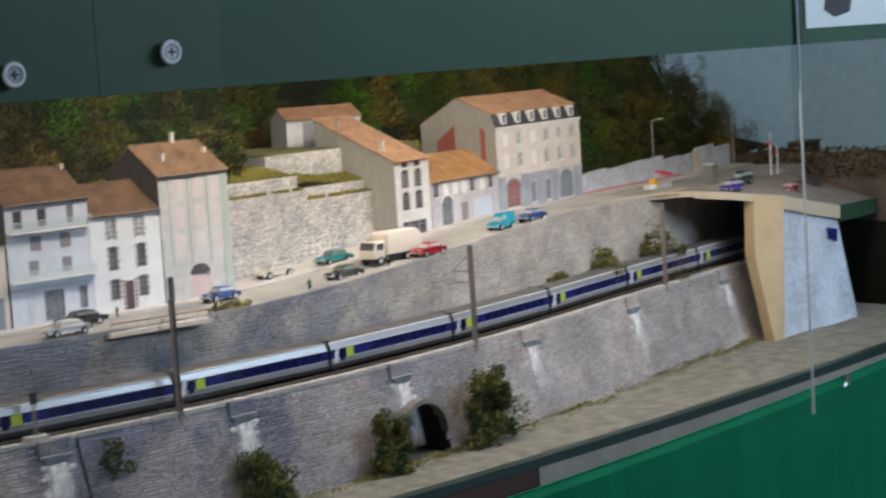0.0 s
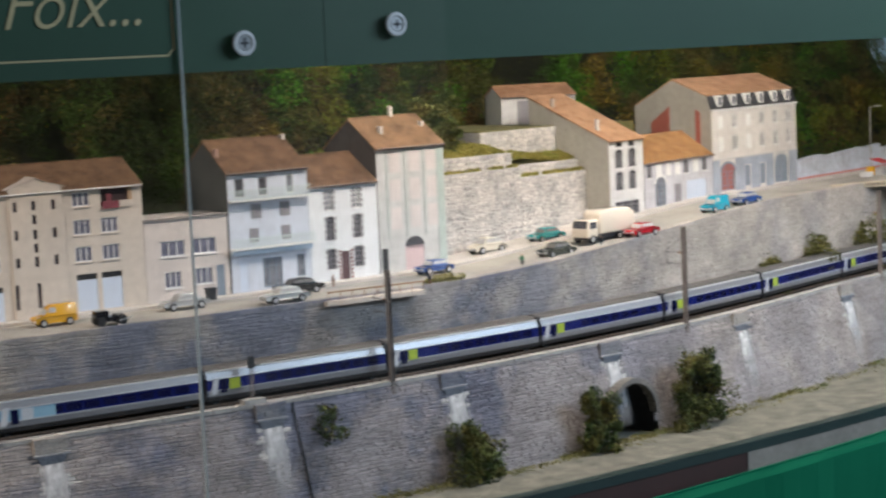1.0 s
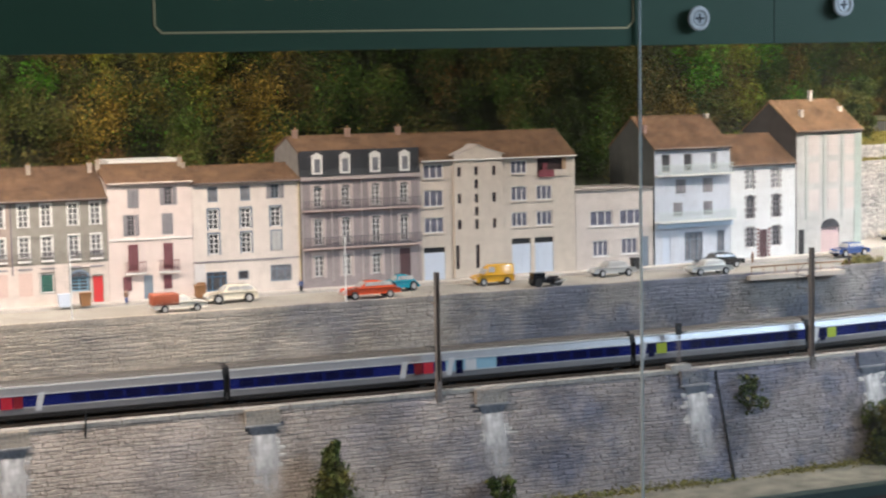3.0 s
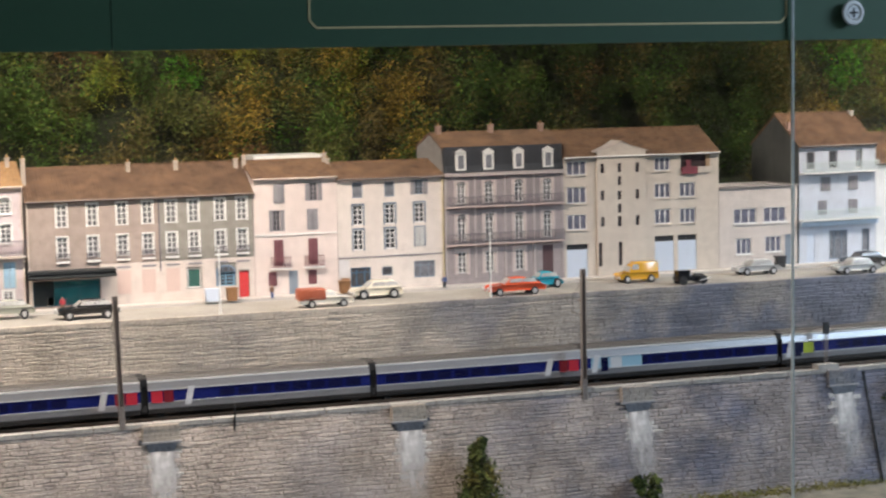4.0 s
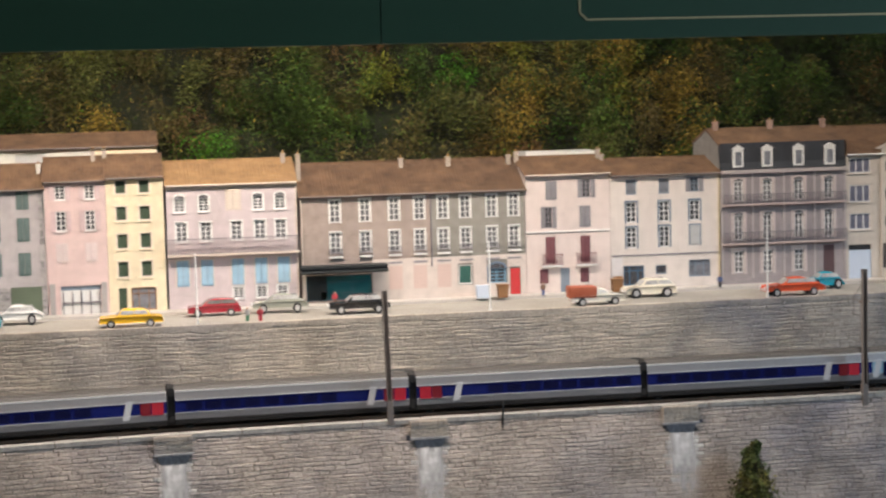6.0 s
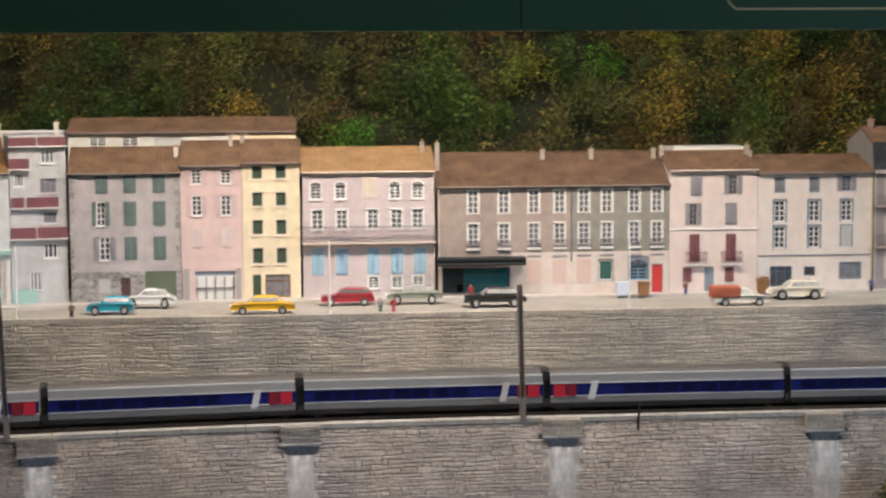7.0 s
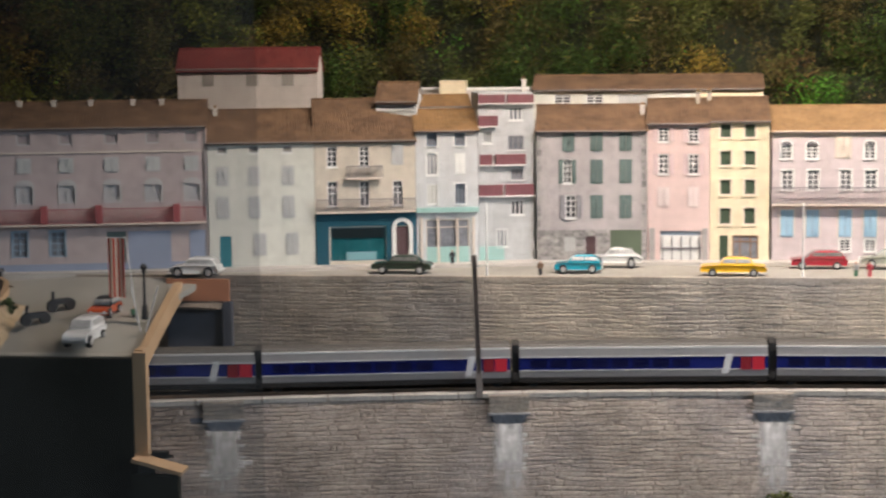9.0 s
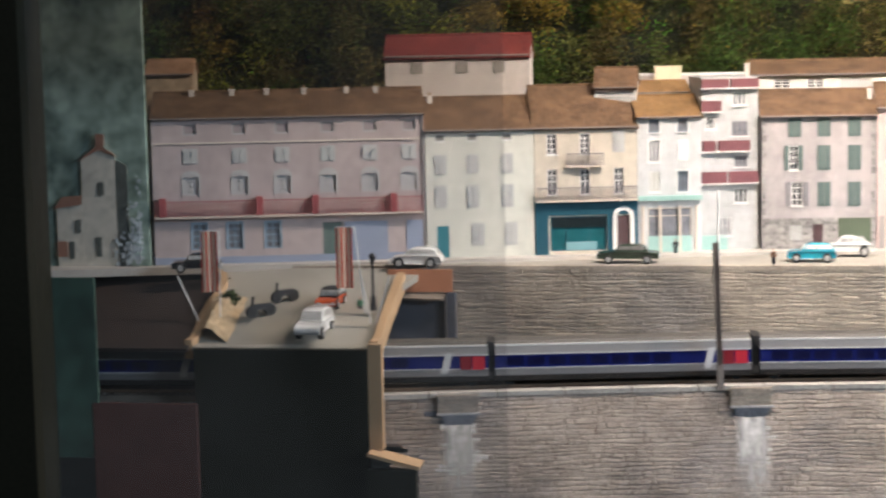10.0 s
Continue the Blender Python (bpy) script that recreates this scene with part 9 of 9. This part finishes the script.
for i in range(170):
    z0 = 0.004 + abs(rq.gauss(0, 0.026))
    x0 = -1.074 - abs(rq.gauss(0, 0.011)) * (1.2 - min(1.0, z0 / 0.08)) - 0.002
    s = rq.uniform(0.0008, 0.0028)
    g.box(x0 - s, 0.1858 + 0.0002 * (i % 5), z0, x0, 0.1866 + 0.0002 * (i % 5), z0 + s * rq.uniform(0.8, 2.0))
tagged(part("printed_blossom", g, paint("blue_white_print", (0.58, 0.64, 0.72), 0.8, 0.5, 300.0, 90.0), LB, "blue-white blotches of the print"), kind="stuff")
t, w, h = house("old stone house end with a tiled roof at the layout's edge", -1.078, -1.035, 0.175, wallc("ochre_stone_wall", (0.40, 0.30, 0.20), 0.3), R_SALMON, [], rise=0.012, depth=0.06, setback=0.075, group="")

# ---- valance, panes, beam, cloth ----
vz0, vz1 = 0.2525, 0.62
for i, (x0, x1) in enumerate(((-1.35, -0.1295), (-0.1285, 0.6482), (0.6492, 1.618), (1.632, 2.9))):
    g = Geo()
    g.box(x0, 0.0, vz0, x1, 0.016, vz1)
    v = tagged(part("valance_board", g, M_VALANCE), "dark green painted valance board above the scene", "valance board", group="valance boards", kind="structure")
g = Geo()
g.box(1.618, -0.001, vz0 + 0.001, 1.632, 0.014, vz1)
tagged(part("valance_joint", g, M_BLACK), "black joint strip between two valance boards", "joint strip", kind="structure")
# gold frame line and title
fr = thing("title_sign", "gold lettered title within a thin gold border", "sign")
zl, zr2, xl, xr = 0.2690, 0.372, 0.0385, 0.4945
k = 0.006
outl = [(xl + k, zl), (xr - k, zl), (xr, zl + k), (xr, zr2 - k), (xr - k, zr2), (xl + k, zr2), (xl, zr2 - k), (xl, zl + k)]
for (xa, za), (xb, zb) in zip(outl, outl[1:] + outl[:1]):
    g = Geo()
    dx, dz = xb - xa, zb - za
    L2 = math.hypot(dx, dz)
    nx, nz = -dz / L2 * 0.00085, dx / L2 * 0.00085
    pts = [(xa - nx, za - nz), (xb - nx, zb - nz), (xb + nx, zb + nz), (xa + nx, za + nz)]
    g.prism(pts, -0.0006, 0.0)
    part("border_line", g, M_GOLD, fr)
fd = bpy.data.curves.new("title", "FONT")
fd.body, fd.size, fd.shear, fd.extrude = "Il \u00e9tait une Foix...", 0.058, 0.35, 0.0003
fd.materials.append(M_GOLD)
fd.space_character, fd.offset = 0.98, -0.0006
txt = new("lettering", fd)
txt.parent = fr
txt.matrix_world = pose(0.0850, -0.0007, 0.2962, 90, 0, 0)
txt.scale = (0.97, 1.05, 1.0)
# screws with washers
for sx, sz in ((0.561, 0.277), (0.723, 0.289)):
    s = thing("screw", "cross-headed screw on a white washer holding the acrylic sheet", "screw", (sx, -0.0075, sz), group="screws of the acrylic sheets")
    g = Geo()
    n = 24
    for i in range(n):
        a0, a1 = 2 * math.pi * i / n, 2 * math.pi * (i + 1) / n
        for (r0, y0), (r1, y1) in (((0.0070, -0.0002), (0.0085, -0.0016)), ((0.0085, -0.0016), (0.0108, -0.0014)), ((0.0108, -0.0014), (0.0118, 0.0004))):
            g.face(((r0 * math.cos(a0), y0, r0 * math.sin(a0)), (r1 * math.cos(a0), y1, r1 * math.sin(a0)), (r1 * math.cos(a1), y1, r1 * math.sin(a1)), (r0 * math.cos(a1), y0, r0 * math.sin(a1))))
    part("washer", g, M_WASHER, s)
    g = Geo()
    g.rod((0, 0.001, 0), (0, -0.0012, 0), 0.0072, 0.0060, 20)
    hd = part("screw_head", g, M_STEEL, s)
    g = Geo()
    g.box(-0.0044, -0.0017, -0.0009, 0.0044, -0.0011, 0.0009)
    g.box(-0.0009, -0.00172, -0.0044, 0.0009, -0.0011, 0.0044)
    part("cross_recess", g, M_BLACK, hd)
# acrylic sheets in front
for i, (x0, x1, y) in enumerate(((-1.35, -0.7203, -0.0035), (-0.7198, 0.4985, -0.0035), (0.4998, 0.7805, -0.0035), (0.7818, 1.6185, -0.0035), (1.6200, 2.9, -0.0035))):
    t = thing("acrylic_sheet", "dull greyish acrylic sheet in front of the scene" if i == 0 else "clear acrylic sheet in front of the scene", "acrylic sheet", group="acrylic sheets")
    g = Geo()
    g.box(x0, y - 0.0003, -0.215, x1, y, 0.62)
    pn = part("pane", g, (M_PANE_HAZY, M_PANE, M_PANE_DUSTY, M_PANE, M_PANE)[i], t)
    pn.visible_shadow = False
    for xe in (x0, x1):
        if abs(xe + 0.72) < 0.01 or abs(xe - 0.781) < 0.01:
            continue
        g = Geo()
        g.box(xe - 0.0004, y - 0.0014, -0.215, xe + 0.0004, y + 0.0010, 0.62)
        part("pane_edge", g, M_EDGE, t, "greyish polished edge")
# sign on the valance
t = thing("paper_sign", "white paper notice with a dark picture on the valance", "sign", (1.638, -0.001, 0.272))
g = Geo()
g.box(0.0, -0.001, 0.0, 0.165, 0.0005, 0.12)
part("sheet", g, M_WHITE, t)
g = Geo()
g.prism([(0.035, 0.022), (0.055, 0.012), (0.085, 0.018), (0.09, 0.035), (0.04, 0.04)], -0.0016, -0.001)
part("dark_picture", g, paint("charcoal_print", (0.06, 0.06, 0.065)), t)
# front beam, red-brown rail and green cloth, bending back with the module
def front(x, d=0.0):
    return (x, front_y(x) - d)


FX = [-1.35, -0.5, 0.3, 0.9, 1.05, 1.205, 1.35, 1.5, 1.65, 1.8, 1.95, 2.1, 2.35, 2.6]
for nm, x_a, x_b, d0, d1, z0, z1, mat, lab in (("front_beam", -2.0, 3.0, 0.000, 0.016, -0.2130, -0.2020, M_BEAM, "dark painted beam along the layout's front edge"),
                                     ("front_rail", -2.0, 1.206, 0.004, 0.014, -0.2580, -0.2135, M_REDWOOD, "red-brown wooden rail under the front beam"),
                                     ("front_board", 1.204, 3.0, 0.003, 0.015, -0.2580, -0.2135, paint("pale_raw_board", (0.30, 0.255, 0.21), 0.8, 0.2, 200.0, 15.0, 0.1), "pale raw wooden board under the front beam")):
    g = Geo()
    for xa, xb in zip(FX[:-1], FX[1:]):
        if xa < x_a or xb > x_b:
            continue
        a0, a1, b0, b1 = front(xa, d0), front(xa, d1), front(xb, d0), front(xb, d1)
        g.solid([(*a1, z0), (*b1, z0), (*b0, z0), (*a0, z0), (*a1, z1), (*b1, z1), (*b0, z1), (*a0, z1)], [(0, 1, 5, 4), (4, 5, 6, 7), (2, 3, 7, 6), (0, 3, 2, 1)])
    tagged(part(nm, g, mat), lab, "beam", kind="structure")
g = Geo()
N2 = 130
prev = None
for i in range(N2):
    x = -1.35 + i * 4.0 / (N2 - 1)
    wave = 0.004 * math.sin(x * 40) + 0.003 * math.sin(x * 91 + 1)
    zt = -0.235 - 0.012 * max(0.0, 1.25 - x) + 0.018 * max(0.0, min(2.1, x) - 1.25)
    col = [(*front(x, 0.019), zt), (*front(x, 0.024 + 0.2 * wave), zt - 0.01), (*front(x, 0.027 + 0.6 * wave), zt - 0.12), (*front(x, 0.030 + wave), -0.95)]
    if prev:
        for k2 in range(3):
            g.face((prev[k2 + 1], col[k2 + 1], col[k2], prev[k2]))
    prev = col
cl = thing("drape", "bright green cloth drape hanging below the layout", "drape")
part("cloth", g, M_CLOTH, cl)
g = Geo()
xs2 = [-1.35 + i * 4.0 / 129 for i in range(130)]
for xa, xb in zip(xs2[:-1], xs2[1:]):
    za, zb = (-0.235 - 0.012 * max(0.0, 1.25 - v) + 0.018 * max(0.0, min(2.1, v) - 1.25) for v in (xa, xb))
    g.rod((*front(xa, 0.0185), za), (*front(xb, 0.0185), zb), 0.0016, n=6)
part("hem", g, M_CLOTH, cl, "rolled hem of the cloth")
t = thing("drape_clip", "small pale metal clip on the green cloth", "clip", (*front(1.875, 0.026), -0.226))
g = Geo()
g.box(-0.004, -0.002, -0.010, 0.004, 0.001, 0.006)
g.rod((-0.004, -0.001, -0.006), (-0.009, -0.002, -0.010), 0.0012, n=6)
part("clip_body", g, M_STEEL, t)
# dark side frame at the left end
g = Geo()
g.box(-1.35, -0.02, -1.0, -1.104, 0.03, 0.62)
tagged(part("frame_post", g, M_BLACKGREEN), "blackish green upright at the layout's left end", "post", kind="structure")
g = Geo()
g.box(-1.089, 0.02, -0.25, -1.060, 0.026, 0.30)

# ---- the hall around ----
HALL = paint("hall_wall", (0.35, 0.34, 0.33), 0.9, 0.1, 20.0, 1.0, 0.0)
o1 = Geo()
o1.face(((-5, -6, -1.0), (6, -6, -1.0), (6, 4, -1.0), (-5, 4, -1.0)))
tagged(part("floor", o1, HALL), "grey hall floor", "floor", kind="structure")
o1 = Geo()
o1.face(((-5, -6, 2.4), (-5, 4, 2.4), (6, 4, 2.4), (6, -6, 2.4)))
tagged(part("ceiling", o1, HALL), "plain hall ceiling", "ceiling", kind="structure")
for nm, q in (("wall_south", ((-5, -6, -1), (-5, -6, 2.4), (6, -6, 2.4), (6, -6, -1))), ("wall_north", ((6, 4, -1), (6, 4, 2.4), (-5, 4, 2.4), (-5, 4, -1))),
              ("wall_west", ((-5, 4, -1), (-5, 4, 2.4), (-5, -6, 2.4), (-5, -6, -1))), ("wall_east", ((6, -6, -1), (6, -6, 2.4), (6, 4, 2.4), (6, 4, -1)))):
    o1 = Geo()
    o1.face(q)
    tagged(part(nm, o1, HALL), "plain hall wall", "wall", kind="structure")
